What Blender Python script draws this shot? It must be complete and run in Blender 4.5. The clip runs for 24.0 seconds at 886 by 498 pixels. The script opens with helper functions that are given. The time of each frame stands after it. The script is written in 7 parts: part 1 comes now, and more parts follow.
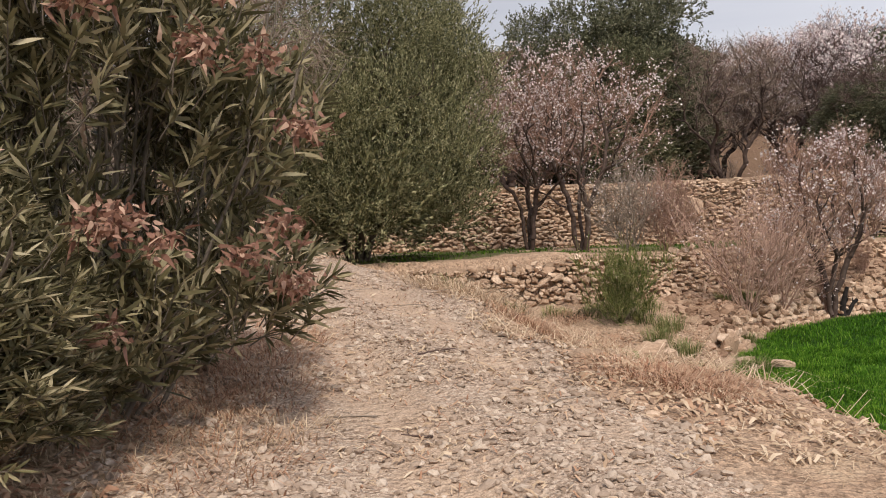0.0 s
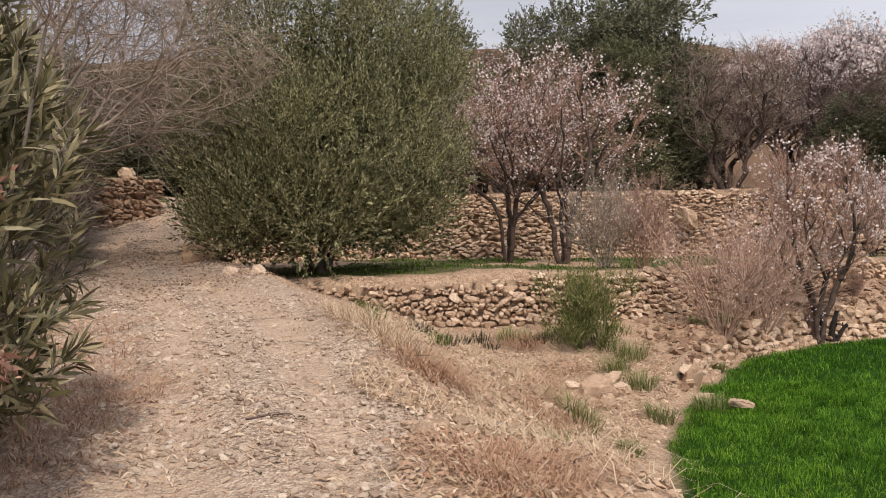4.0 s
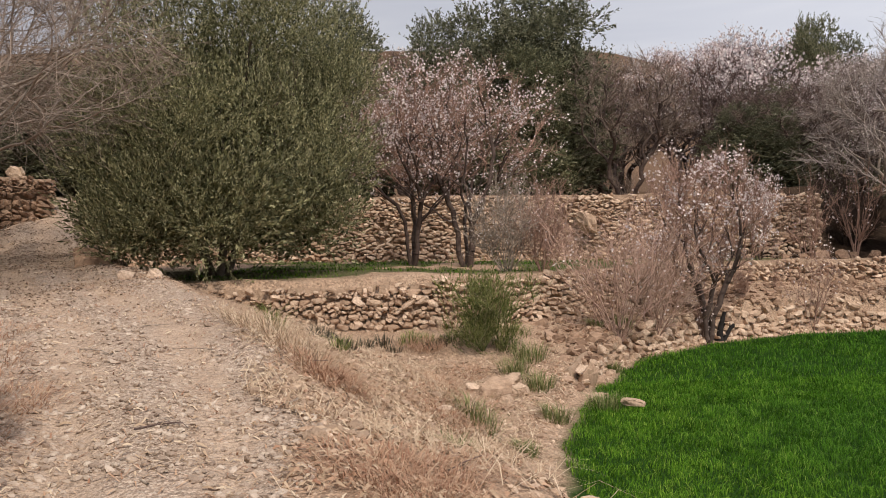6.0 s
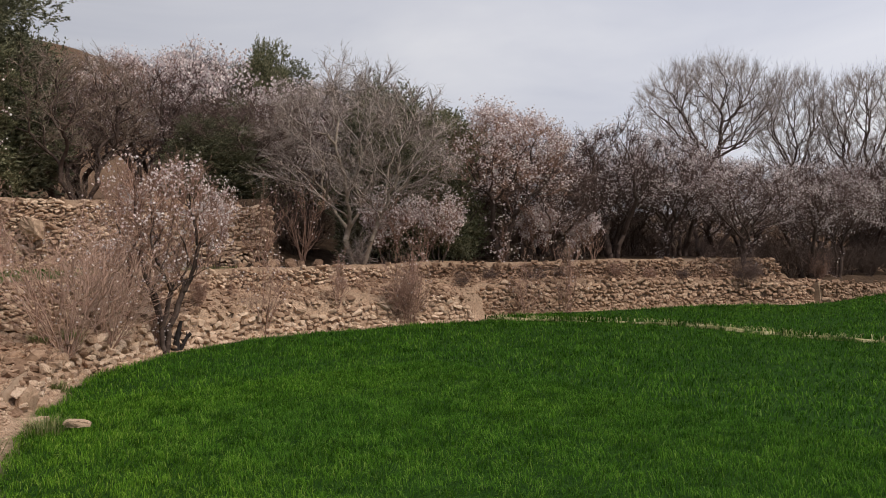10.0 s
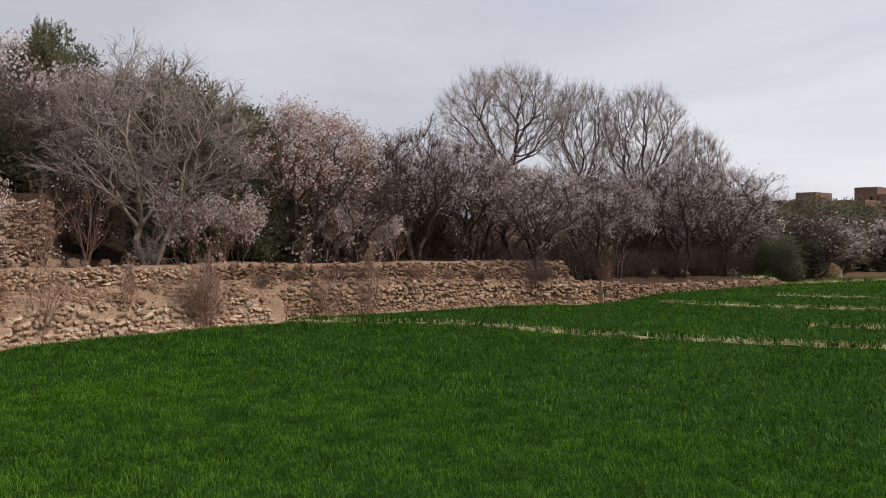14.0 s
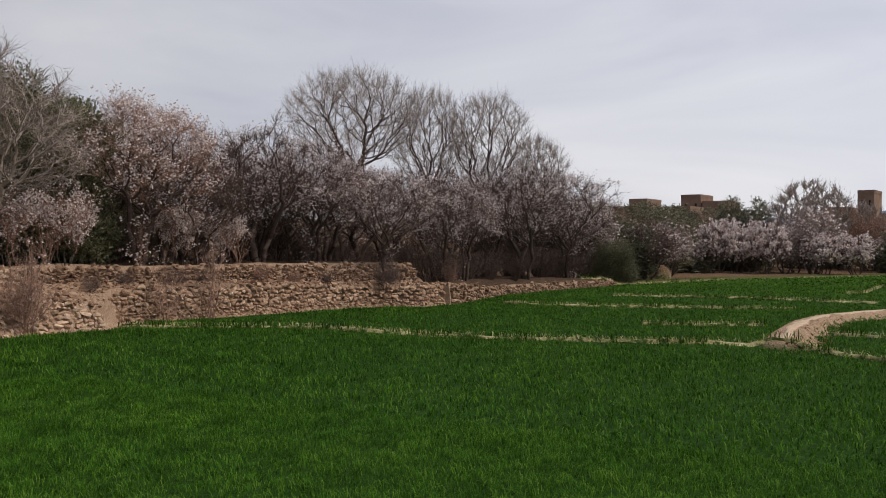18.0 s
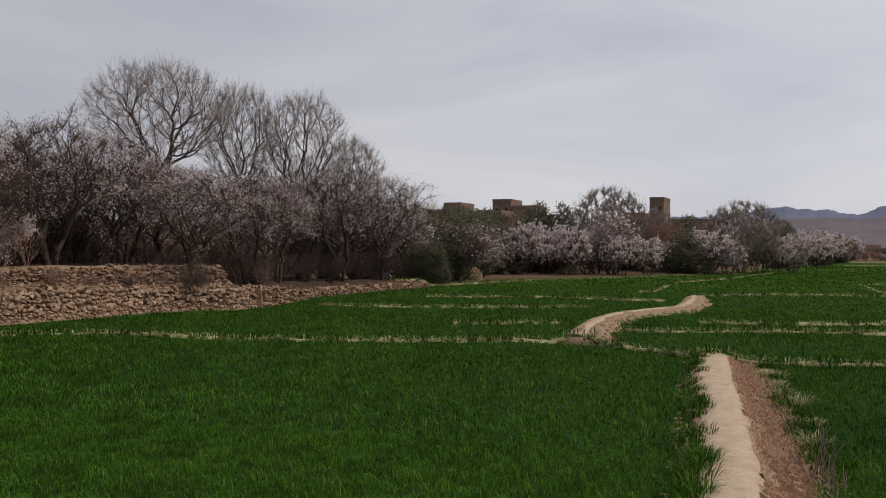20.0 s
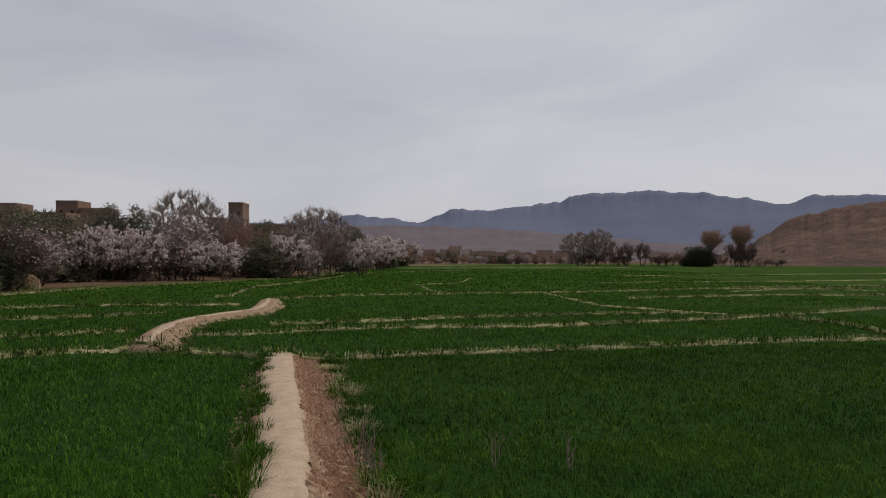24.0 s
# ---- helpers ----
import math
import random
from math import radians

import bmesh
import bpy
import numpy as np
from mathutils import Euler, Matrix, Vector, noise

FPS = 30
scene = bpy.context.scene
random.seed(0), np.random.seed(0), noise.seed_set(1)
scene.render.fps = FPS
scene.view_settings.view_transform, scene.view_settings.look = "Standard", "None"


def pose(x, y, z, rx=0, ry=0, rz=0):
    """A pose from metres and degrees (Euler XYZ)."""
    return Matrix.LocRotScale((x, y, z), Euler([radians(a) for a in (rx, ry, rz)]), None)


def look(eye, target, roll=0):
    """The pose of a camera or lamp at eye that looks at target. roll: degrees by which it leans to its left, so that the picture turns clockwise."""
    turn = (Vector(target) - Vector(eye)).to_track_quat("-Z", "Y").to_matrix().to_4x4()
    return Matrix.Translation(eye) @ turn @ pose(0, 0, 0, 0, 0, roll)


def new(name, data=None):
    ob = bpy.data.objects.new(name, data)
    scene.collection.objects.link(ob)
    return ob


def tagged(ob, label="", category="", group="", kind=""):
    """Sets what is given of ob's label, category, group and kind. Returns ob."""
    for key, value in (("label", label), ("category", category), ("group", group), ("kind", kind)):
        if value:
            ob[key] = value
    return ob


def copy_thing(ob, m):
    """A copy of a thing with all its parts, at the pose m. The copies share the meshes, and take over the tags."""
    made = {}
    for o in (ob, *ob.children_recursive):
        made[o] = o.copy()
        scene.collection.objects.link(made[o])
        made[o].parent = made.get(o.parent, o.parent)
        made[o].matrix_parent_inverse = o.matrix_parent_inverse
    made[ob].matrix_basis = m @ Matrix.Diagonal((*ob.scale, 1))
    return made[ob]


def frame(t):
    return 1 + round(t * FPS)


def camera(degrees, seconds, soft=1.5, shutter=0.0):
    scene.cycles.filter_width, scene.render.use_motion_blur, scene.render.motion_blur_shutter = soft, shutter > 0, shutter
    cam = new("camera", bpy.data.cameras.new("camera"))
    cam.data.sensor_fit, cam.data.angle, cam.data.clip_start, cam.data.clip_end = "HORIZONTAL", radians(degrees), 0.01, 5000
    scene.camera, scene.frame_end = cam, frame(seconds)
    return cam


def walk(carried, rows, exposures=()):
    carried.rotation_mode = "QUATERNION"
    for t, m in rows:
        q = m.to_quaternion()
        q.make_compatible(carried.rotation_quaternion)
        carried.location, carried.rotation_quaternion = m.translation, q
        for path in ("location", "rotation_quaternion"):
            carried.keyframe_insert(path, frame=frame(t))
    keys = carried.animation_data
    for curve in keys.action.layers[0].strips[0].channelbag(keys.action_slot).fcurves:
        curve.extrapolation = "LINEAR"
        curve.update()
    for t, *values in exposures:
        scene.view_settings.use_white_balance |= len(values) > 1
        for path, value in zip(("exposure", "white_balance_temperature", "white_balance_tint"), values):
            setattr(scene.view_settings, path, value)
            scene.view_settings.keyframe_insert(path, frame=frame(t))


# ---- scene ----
cam = camera(55.8, 24.0, soft=1.0)
PATH = [
    (0, (0.499, 0.119, 2.378), (0.462, 2.119, 2.355), -2.5),
    (0.5, (0.784, 0.322, 2.427), (0.866, 2.321, 2.4), -2.4),
    (1, (1.045, 0.607, 2.472), (1.142, 2.604, 2.446), -2.3),
    (1.5, (1.328, 0.889, 2.489), (1.425, 2.886, 2.464), -2.2),
    (3.5, (1.875, 1.118, 2.721), (1.821, 3.117, 2.69), -1.4),
    (4, (1.866, 1.112, 2.736), (1.772, 3.109, 2.703), -1.2),
    (4.5, (1.87, 1.099, 2.735), (1.747, 3.094, 2.703), -1.1),
    (5, (1.895, 1.098, 2.743), (1.757, 3.093, 2.71), -1.1),
    (5.5, (1.938, 1.033, 2.756), (1.835, 3.03, 2.724), -1.1),
    (6, (1.977, 1.015, 2.775), (2.101, 3.011, 2.742), -1.0),
    (6.5, (1.983, 1.021, 2.789), (2.284, 2.998, 2.755), -0.9),
    (7, (1.995, 1.014, 2.788), (2.394, 2.973, 2.755), -0.8),
    (7.5, (2.022, 1.028, 2.796), (2.512, 2.967, 2.763), -0.8),
    (8, (2.037, 1.011, 2.78), (2.693, 2.9, 2.75), -0.6),
    (8.5, (2.092, 1.001, 2.785), (2.954, 2.806, 2.756), -0.5),
    (9, (2.117, 0.983, 2.791), (3.169, 2.684, 2.762), -0.5),
    (9.5, (2.183, 1.029, 2.79), (3.355, 2.649, 2.761), -0.4),
    (10, (2.212, 1.031, 2.8), (3.469, 2.585, 2.773), -0.2),
    (10.5, (2.242, 1.083, 2.816), (3.589, 2.561, 2.788), -0.0),
    (11, (2.276, 1.088, 2.821), (3.701, 2.491, 2.795), -0.0),
    (11.5, (2.278, 1.111, 2.851), (3.762, 2.451, 2.823), 0.2),
    (13.5, (2.287, 1.086, 2.794), (3.855, 2.327, 2.772), 0.4),
    (14, (2.284, 1.094, 2.798), (3.869, 2.314, 2.776), 0.5),
    (14.5, (2.28, 1.092, 2.771), (3.885, 2.284, 2.751), 0.5),
    (15, (2.281, 1.079, 2.779), (3.905, 2.245, 2.758), 0.6),
    (15.5, (2.287, 1.06, 2.785), (3.926, 2.206, 2.764), 0.7),
    (16, (2.335, 1.074, 2.758), (3.989, 2.199, 2.74), 0.8),
    (16.5, (2.364, 1.137, 2.771), (4.028, 2.246, 2.753), 0.7),
    (17, (2.427, 1.137, 2.771), (4.112, 2.215, 2.753), 0.8),
    (17.5, (2.493, 1.221, 2.743), (4.226, 2.22, 2.729), 0.7),
    (19.5, (2.656, 1.103, 2.705), (4.55, 1.744, 2.703), 0.7),
    (20, (2.687, 1.086, 2.689), (4.621, 1.598, 2.69), 0.7),
    (20.5, (2.727, 1.079, 2.69), (4.691, 1.457, 2.694), 0.7),
    (21, (2.724, 1.03, 2.672), (4.713, 1.241, 2.681), 0.6),
    (21.5, (2.737, 0.99, 2.664), (4.736, 1.037, 2.676), 0.6),
    (22, (2.795, 0.922, 2.658), (4.792, 0.816, 2.673), 0.5),
    (22.5, (2.817, 0.864, 2.622), (4.801, 0.611, 2.641), 0.4),
    (23, (2.783, 0.818, 2.63), (4.754, 0.479, 2.651), 0.4),
    (23.5, (2.778, 0.783, 2.619), (4.735, 0.373, 2.641), 0.3),
    (24, (2.77, 0.745, 2.607), (4.717, 0.286, 2.63), 0.3),
]
walk(cam, [(t, look(eye, target, roll)) for t, eye, target, roll in PATH],
     exposures=[(0, -0.08), (4, -0.04), (5, -0.04), (6, -0.14), (7, -0.12), (8, -0.08), (9, -0.14), (10, -0.42), (14, -0.5), (15, -0.57), (17, -0.53), (20, -0.88), (22, -0.98), (24, -1.1)])

# ---- light: thin overcast with a veiled sun ----
SUN_AZ, SUN_EL = 166.0, 52.0          # compass-like: degrees from +y towards +x, and height
world = bpy.data.worlds.new("sky")
scene.world = world
world.use_nodes = True
wn, wl = world.node_tree.nodes, world.node_tree.links
wn.clear()
w_out = wn.new("ShaderNodeOutputWorld")
w_bg = wn.new("ShaderNodeBackground")
w_sky = wn.new("ShaderNodeTexSky")
w_sky.sky_type, w_sky.sun_disc = "NISHITA", False
w_sky.sun_elevation, w_sky.sun_rotation = radians(SUN_EL), radians(SUN_AZ)
w_sky.dust_density = 3.0
w_scale = wn.new("ShaderNodeMix")
w_scale.data_type, w_scale.blend_type = "RGBA", "MULTIPLY"
w_scale.inputs["Factor"].default_value = 1.0
w_scale.inputs["B"].default_value = (0.12, 0.12, 0.12, 1)
w_co = wn.new("ShaderNodeTexCoord")
w_map = wn.new("ShaderNodeMapping")
w_map.inputs["Scale"].default_value = (1.2, 1.2, 5.0)
w_noise = wn.new("ShaderNodeTexNoise")
w_noise.inputs["Scale"].default_value, w_noise.inputs["Detail"].default_value = 1.6, 5.0
w_noise.inputs["Distortion"].default_value = 0.8
w_ramp = wn.new("ShaderNodeValToRGB")
w_ramp.color_ramp.elements[0].position, w_ramp.color_ramp.elements[0].color = 0.30, (0.66, 0.675, 0.77, 1)
w_ramp.color_ramp.elements[1].position, w_ramp.color_ramp.elements[1].color = 0.72, (0.90, 0.895, 0.94, 1)
w_mix = wn.new("ShaderNodeMix")
w_mix.data_type = "RGBA"
w_mix.inputs["Factor"].default_value = 0.9
wl.new(w_sky.outputs[0], w_scale.inputs["A"])
wl.new(w_co.outputs["Generated"], w_map.inputs[0])
wl.new(w_map.outputs[0], w_noise.inputs["Vector"])
wl.new(w_noise.outputs["Fac"], w_ramp.inputs[0])
wl.new(w_scale.outputs["Result"], w_mix.inputs["A"])
wl.new(w_ramp.outputs[0], w_mix.inputs["B"])
w_dot = wn.new("ShaderNodeVectorMath")
w_dot.operation = "DOT_PRODUCT"
w_dot.inputs[1].default_value = (0.80, -0.58, 0.10)
w_side = wn.new("ShaderNodeMapRange")
w_side.inputs["From Min"].default_value, w_side.inputs["From Max"].default_value = -1.0, 1.0
w_side.inputs["To Min"].default_value, w_side.inputs["To Max"].default_value = 0.66, 1.52
w_glow = wn.new("ShaderNodeVectorMath")
w_glow.operation = "SCALE"
wl.new(w_co.outputs["Generated"], w_dot.inputs[0])
wl.new(w_dot.outputs["Value"], w_side.inputs["Value"])
wl.new(w_mix.outputs["Result"], w_glow.inputs[0])
wl.new(w_side.outputs[0], w_glow.inputs["Scale"])
wl.new(w_glow.outputs[0], w_bg.inputs["Color"])
w_bg.inputs["Strength"].default_value = 1.0
wl.new(w_bg.outputs[0], w_out.inputs[0])
sun = new("sun", bpy.data.lights.new("sun", "SUN"))
sun.data.energy, sun.data.angle, sun.data.color = 3.3, radians(5), (1.0, 0.87, 0.72)
a, e = radians(SUN_AZ), radians(SUN_EL)
sun.matrix_world = look((50 * math.sin(a) * math.cos(e), 50 * math.cos(a) * math.cos(e), 50 * math.sin(e)), (0, 0, 0))


# ---- materials ----
class Nodes:
    """A principled material with short ways to wire noise, ramps and bump."""

    def __init__(self, name, rough=0.9, spec=0.2):
        self.m = bpy.data.materials.new(name)
        self.m.use_nodes = True
        self.t = self.m.node_tree
        self.b = self.t.nodes["Principled BSDF"]
        self.b.inputs["Roughness"].default_value = rough
        self.b.inputs["Specular IOR Level"].default_value = spec

    def node(self, kind, **inputs):
        n = self.t.nodes.new("ShaderNode" + kind)
        for k, v in inputs.items():
            self.put(n.inputs[k.replace("_", " ")], v)
        return n

    def put(self, sock, v):
        if isinstance(v, bpy.types.NodeSocket):
            self.t.links.new(v, sock)
        elif isinstance(v, tuple) and len(v) == 3 and sock.type == "RGBA":
            sock.default_value = (*v, 1)
        else:
            sock.default_value = v

    def place(self):
        return self.node("TexCoord").outputs["Object"]

    def noise(self, scale, detail=4.0, rough=0.6, vector=None):
        return self.node("TexNoise", Scale=scale, Detail=detail, Roughness=rough, Vector=vector or self.place()).outputs["Fac"]

    def voronoi(self, scale, out="Distance", vector=None):
        return self.node("TexVoronoi", Scale=scale, Vector=vector or self.place()).outputs[out]

    def ramp(self, fac, *stops):
        n = self.node("ValToRGB", Fac=fac)
        els = n.color_ramp.elements
        while len(els) < len(stops):
            els.new(0.5)
        for el, (p, c) in zip(els, stops):
            el.position, el.color = p, (*c, 1) if isinstance(c, tuple) else (c, c, c, 1)
        return n.outputs[0]

    def mix(self, fac, a, b, blend="MIX"):
        n = self.t.nodes.new("ShaderNodeMix")
        n.data_type, n.blend_type = "RGBA", blend
        self.put(n.inputs["Factor"], fac), self.put(n.inputs["A"], a), self.put(n.inputs["B"], b)
        return n.outputs["Result"]

    def calc(self, op, a, b=0.0):
        n = self.t.nodes.new("ShaderNodeMath")
        n.operation = op
        self.put(n.inputs[0], a), self.put(n.inputs[1], b)
        return n.outputs[0]

    def attr(self, name):
        n = self.t.nodes.new("ShaderNodeAttribute")
        n.attribute_name = name
        return n.outputs["Fac"]

    def colour(self, c):
        self.put(self.b.inputs["Base Color"], c)
        return self

    def bump(self, height, strength=0.5, distance=0.02):
        n = self.node("Bump", Height=height, Strength=strength, Distance=distance)
        self.t.links.new(n.outputs[0], self.b.inputs["Normal"])
        return self

    def translucent(self, c, amount):
        tr = self.node("BsdfTranslucent")
        self.put(tr.inputs["Color"], c)
        mx = self.node("MixShader", Fac=amount)
        self.t.links.new(self.b.outputs[0], mx.inputs[1])
        self.t.links.new(tr.outputs[0], mx.inputs[2])
        self.t.links.new(mx.outputs[0], self.t.nodes["Material Output"].inputs["Surface"])
        return self


def island(n):
    return n.node("NewGeometry").outputs["Random Per Island"]


def leaf_material(name, dark, mid, light, through_light=0.25, rough=0.55, spec=0.25):
    n = Nodes(name, rough, spec)
    c = n.ramp(island(n), (0.0, dark), (0.55, mid), (1.0, light))
    n.colour(c)
    return n.translucent(c, through_light).m if through_light else n.m


def bark_material(name, a, b):
    n = Nodes(name, 0.95, 0.1)
    f = n.noise(9, 5)
    n.colour(n.mix(n.calc("MULTIPLY", island(n), 0.6), n.ramp(f, (0.3, a), (0.7, b)), b))
    return n.bump(n.noise(40, 4), 0.5, 0.01).m


def stone_material(name, a, b, c):
    n = Nodes(name, 0.92, 0.2)
    r = n.node("ObjectInfo").outputs["Random"]
    isl = island(n)
    pick = n.calc("FRACT", n.calc("ADD", r, isl))
    base = n.ramp(pick, (0.0, a), (0.5, b), (1.0, c))
    spots = n.ramp(n.noise(7, 6, 0.7), (0.35, (0.62, 0.58, 0.55)), (0.65, (1.1, 1.08, 1.05)))
    n.colour(n.mix(0.8, base, spots, "MULTIPLY"))
    return n.bump(n.noise(28, 6, 0.7), 0.7, 0.02).m


def ground_material():
    n = Nodes("earth_ground", 1.0, 0.03)
    p = n.place()
    big, mid, fine = n.noise(0.45, 5, 0.6, p), n.noise(3.2, 6, 0.65, p), n.noise(30, 5, 0.7, p)
    soil = n.ramp(mid, (0.3, (0.35, 0.245, 0.175)), (0.55, (0.46, 0.34, 0.25)), (0.75, (0.53, 0.41, 0.31)))
    soil = n.mix(n.calc("MULTIPLY", fine, 0.55), soil, (0.30, 0.21, 0.15))
    crumbs = n.ramp(n.voronoi(26, 'Color', p), (0.12, (0.55, 0.52, 0.5)), (0.4, (0.95, 0.95, 0.95)), (0.88, (1.28, 1.25, 1.22)))
    soil = n.mix(0.8, soil, crumbs, 'MULTIPLY')
    gravel = n.ramp(n.voronoi(55, "Color", p), (0.2, (0.30, 0.225, 0.175)), (0.5, (0.42, 0.33, 0.262)), (0.8, (0.55, 0.45, 0.37)))
    grit = n.ramp(n.voronoi(95, 'Color', p), (0.15, (0.62, 0.6, 0.58)), (0.5, (1, 1, 1)), (0.9, (1.25, 1.22, 1.2)))
    dust = n.ramp(mid, (0.3, (0.42, 0.315, 0.24)), (0.7, (0.51, 0.395, 0.305)))
    rutted = n.ramp(n.calc("ADD", n.attr("road"), n.calc("MULTIPLY", n.calc("SUBTRACT", n.noise(2.1, 6, 0.7, p), 0.5), 0.7)), (0.66, 0.0), (0.9, 1.0))
    road = n.mix(rutted, gravel, dust)
    straw = n.ramp(n.noise(16, 6, 0.7, p), (0.3, (0.38, 0.27, 0.185)), (0.7, (0.54, 0.42, 0.30)))
    green = n.ramp(n.noise(6, 6, 0.7, p), (0.3, (0.012, 0.035, 0.008)), (0.7, (0.035, 0.085, 0.015)))
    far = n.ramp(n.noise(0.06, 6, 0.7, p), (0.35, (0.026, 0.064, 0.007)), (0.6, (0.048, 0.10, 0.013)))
    plain = n.ramp(n.noise(0.02, 6, 0.7, p), (0.35, (0.10, 0.066, 0.045)), (0.65, (0.19, 0.125, 0.085)))
    edge = n.calc("ADD", n.calc("MULTIPLY", n.calc("SUBTRACT", mid, 0.5), 0.9), 0.0)

    def mask(name):
        v = n.calc("ADD", n.attr(name), n.calc("MULTIPLY", edge, 0.8))
        return n.ramp(v, (0.38, 0.0), (0.62, 1.0))

    c = n.mix(n.ramp(n.calc("ADD", n.attr("road"), n.calc("MULTIPLY", edge, 0.5)), (0.2, 0.0), (0.45, 1.0)), soil, road)
    c = n.mix(n.calc("MULTIPLY", mask("straw"), n.ramp(big, (0.35, 0.3), (0.6, 1.0))), c, straw)
    c = n.mix(n.attr("plain"), c, plain)
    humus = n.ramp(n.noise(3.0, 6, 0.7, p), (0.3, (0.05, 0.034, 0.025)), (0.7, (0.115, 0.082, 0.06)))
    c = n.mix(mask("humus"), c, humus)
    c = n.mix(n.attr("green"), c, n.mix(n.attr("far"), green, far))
    c = n.mix(0.75, c, grit, "MULTIPLY")
    n.colour(c)
    height = n.calc("ADD", n.calc("MULTIPLY", fine, 0.5), n.calc("ADD", n.calc("MULTIPLY", n.voronoi(38, "Distance", p), 0.6), n.calc("MULTIPLY", n.voronoi(15, "Distance", p), 1.2)))
    return n.bump(height, 0.8, 0.033).m


M_GROUND = ground_material()
M_STONE = stone_material("warm_limestone", (0.40, 0.28, 0.20), (0.57, 0.43, 0.325), (0.72, 0.57, 0.45))
# browner, redder stone; the dark tone also stands in for far walls' shade
M_STONE_GREY = stone_material("brown_fieldstone", (0.21, 0.135, 0.095), (0.33, 0.225, 0.16), (0.45, 0.325, 0.24))
M_STONE_OCHRE = stone_material("ochre_fieldstone", (0.29, 0.19, 0.132), (0.43, 0.30, 0.215), (0.57, 0.43, 0.325))
M_PEBBLE = stone_material("road_pebble", (0.34, 0.265, 0.21), (0.48, 0.39, 0.32), (0.62, 0.53, 0.45))
n = Nodes("wall_earth", 0.96, 0.1)
n.colour(n.ramp(n.noise(5, 6, 0.7), (0.3, (0.31, 0.22, 0.155)), (0.7, (0.46, 0.34, 0.25))))
M_EARTH = n.bump(n.noise(18, 6), 0.9, 0.05).m
n = Nodes("footpath_dust", 0.96, 0.12)
n.colour(n.ramp(n.noise(4, 7, 0.7), (0.3, (0.42, 0.315, 0.22)), (0.6, (0.55, 0.44, 0.33)), (0.8, (0.61, 0.505, 0.39))))
M_PATH = n.bump(n.calc("ADD", n.noise(22, 6), n.noise(5, 3)), 0.7, 0.03).m
n = Nodes("red_bank_soil", 0.96, 0.1)
n.colour(n.ramp(n.noise(12, 7, 0.75), (0.3, (0.16, 0.082, 0.05)), (0.6, (0.33, 0.19, 0.12)), (0.8, (0.50, 0.345, 0.235))))
M_BANK = n.bump(n.noise(20, 7, 0.75), 1.0, 0.06).m
n = Nodes("sandy_bank", 0.96, 0.1)
n.colour(n.ramp(n.noise(7, 7, 0.75), (0.3, (0.22, 0.145, 0.09)), (0.55, (0.40, 0.29, 0.20)), (0.8, (0.54, 0.42, 0.31))))
M_PATH_BANK = n.bump(n.noise(15, 7, 0.75), 1.0, 0.06).m
M_STRAW = leaf_material("dry_straw", (0.39, 0.275, 0.185), (0.56, 0.43, 0.305), (0.70, 0.58, 0.44), 0.2, 0.8)
n = Nodes("pale_straw_earth", 0.95, 0.1)
n.colour(n.ramp(n.noise(2.2, 8, 0.75), (0.44, (0.035, 0.06, 0.014)), (0.53, (0.31, 0.29, 0.14)), (0.68, (0.62, 0.56, 0.37))))
M_PALE_STRAW = n.bump(n.noise(20, 6), 0.8, 0.04).m
n = Nodes("bund_earth", 0.95, 0.1)
n.colour(n.ramp(n.noise(2.6, 8, 0.75), (0.4, (0.045, 0.07, 0.016)), (0.48, (0.33, 0.30, 0.16)), (0.68, (0.59, 0.54, 0.35))))
M_BUND = n.bump(n.noise(18, 6), 0.8, 0.04).m
M_BUND_STRAW = leaf_material("bund_straw", (0.27, 0.26, 0.11), (0.47, 0.44, 0.22), (0.67, 0.64, 0.39), 0.2, 0.8)
M_LITTER = leaf_material("fallen_leaf", (0.18, 0.118, 0.08), (0.28, 0.195, 0.14), (0.42, 0.315, 0.235), 0.1, 0.8)
M_RUST = leaf_material("rusty_dry_weed", (0.32, 0.17, 0.11), (0.47, 0.295, 0.195), (0.60, 0.44, 0.315), 0.2, 0.8)
def wheat_material(name, light, patchy=1.0):
    n = Nodes(name, 0.7, 0.06)
    c = n.ramp(island(n), *[(p, tuple(light * v for v in rgb)) for p, rgb in ((0.0, (0.017, 0.057, 0.005)), (0.5, (0.05, 0.148, 0.010)), (0.88, (0.112, 0.256, 0.024)), (1.0, (0.20, 0.33, 0.06)))])
    c = n.mix(1.0, c, n.ramp(n.noise(2.6, 5, 0.65), (0.32, (0.66, 0.72, 0.78)), (0.5, (1.0, 1.0, 1.0)), (0.68, (1.25, 1.2, 1.16))), "MULTIPLY")
    c = n.mix(1.0, c, n.ramp(n.noise(0.3, 4, 0.55), (0.34, tuple(1 - patchy * v for v in (0.14, 0.1, 0.06))), (0.66, tuple(1 + patchy * v for v in (0.2, 0.12, 0.02)))), "MULTIPLY")
    # painted brightness: lighter and yellower at low x, darker as x grows
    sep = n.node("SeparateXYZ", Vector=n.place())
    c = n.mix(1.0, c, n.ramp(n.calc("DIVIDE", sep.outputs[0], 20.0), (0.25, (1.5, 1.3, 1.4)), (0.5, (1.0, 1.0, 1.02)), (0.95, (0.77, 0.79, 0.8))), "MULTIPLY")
    return n.colour(c).translucent(c, 0.3).m


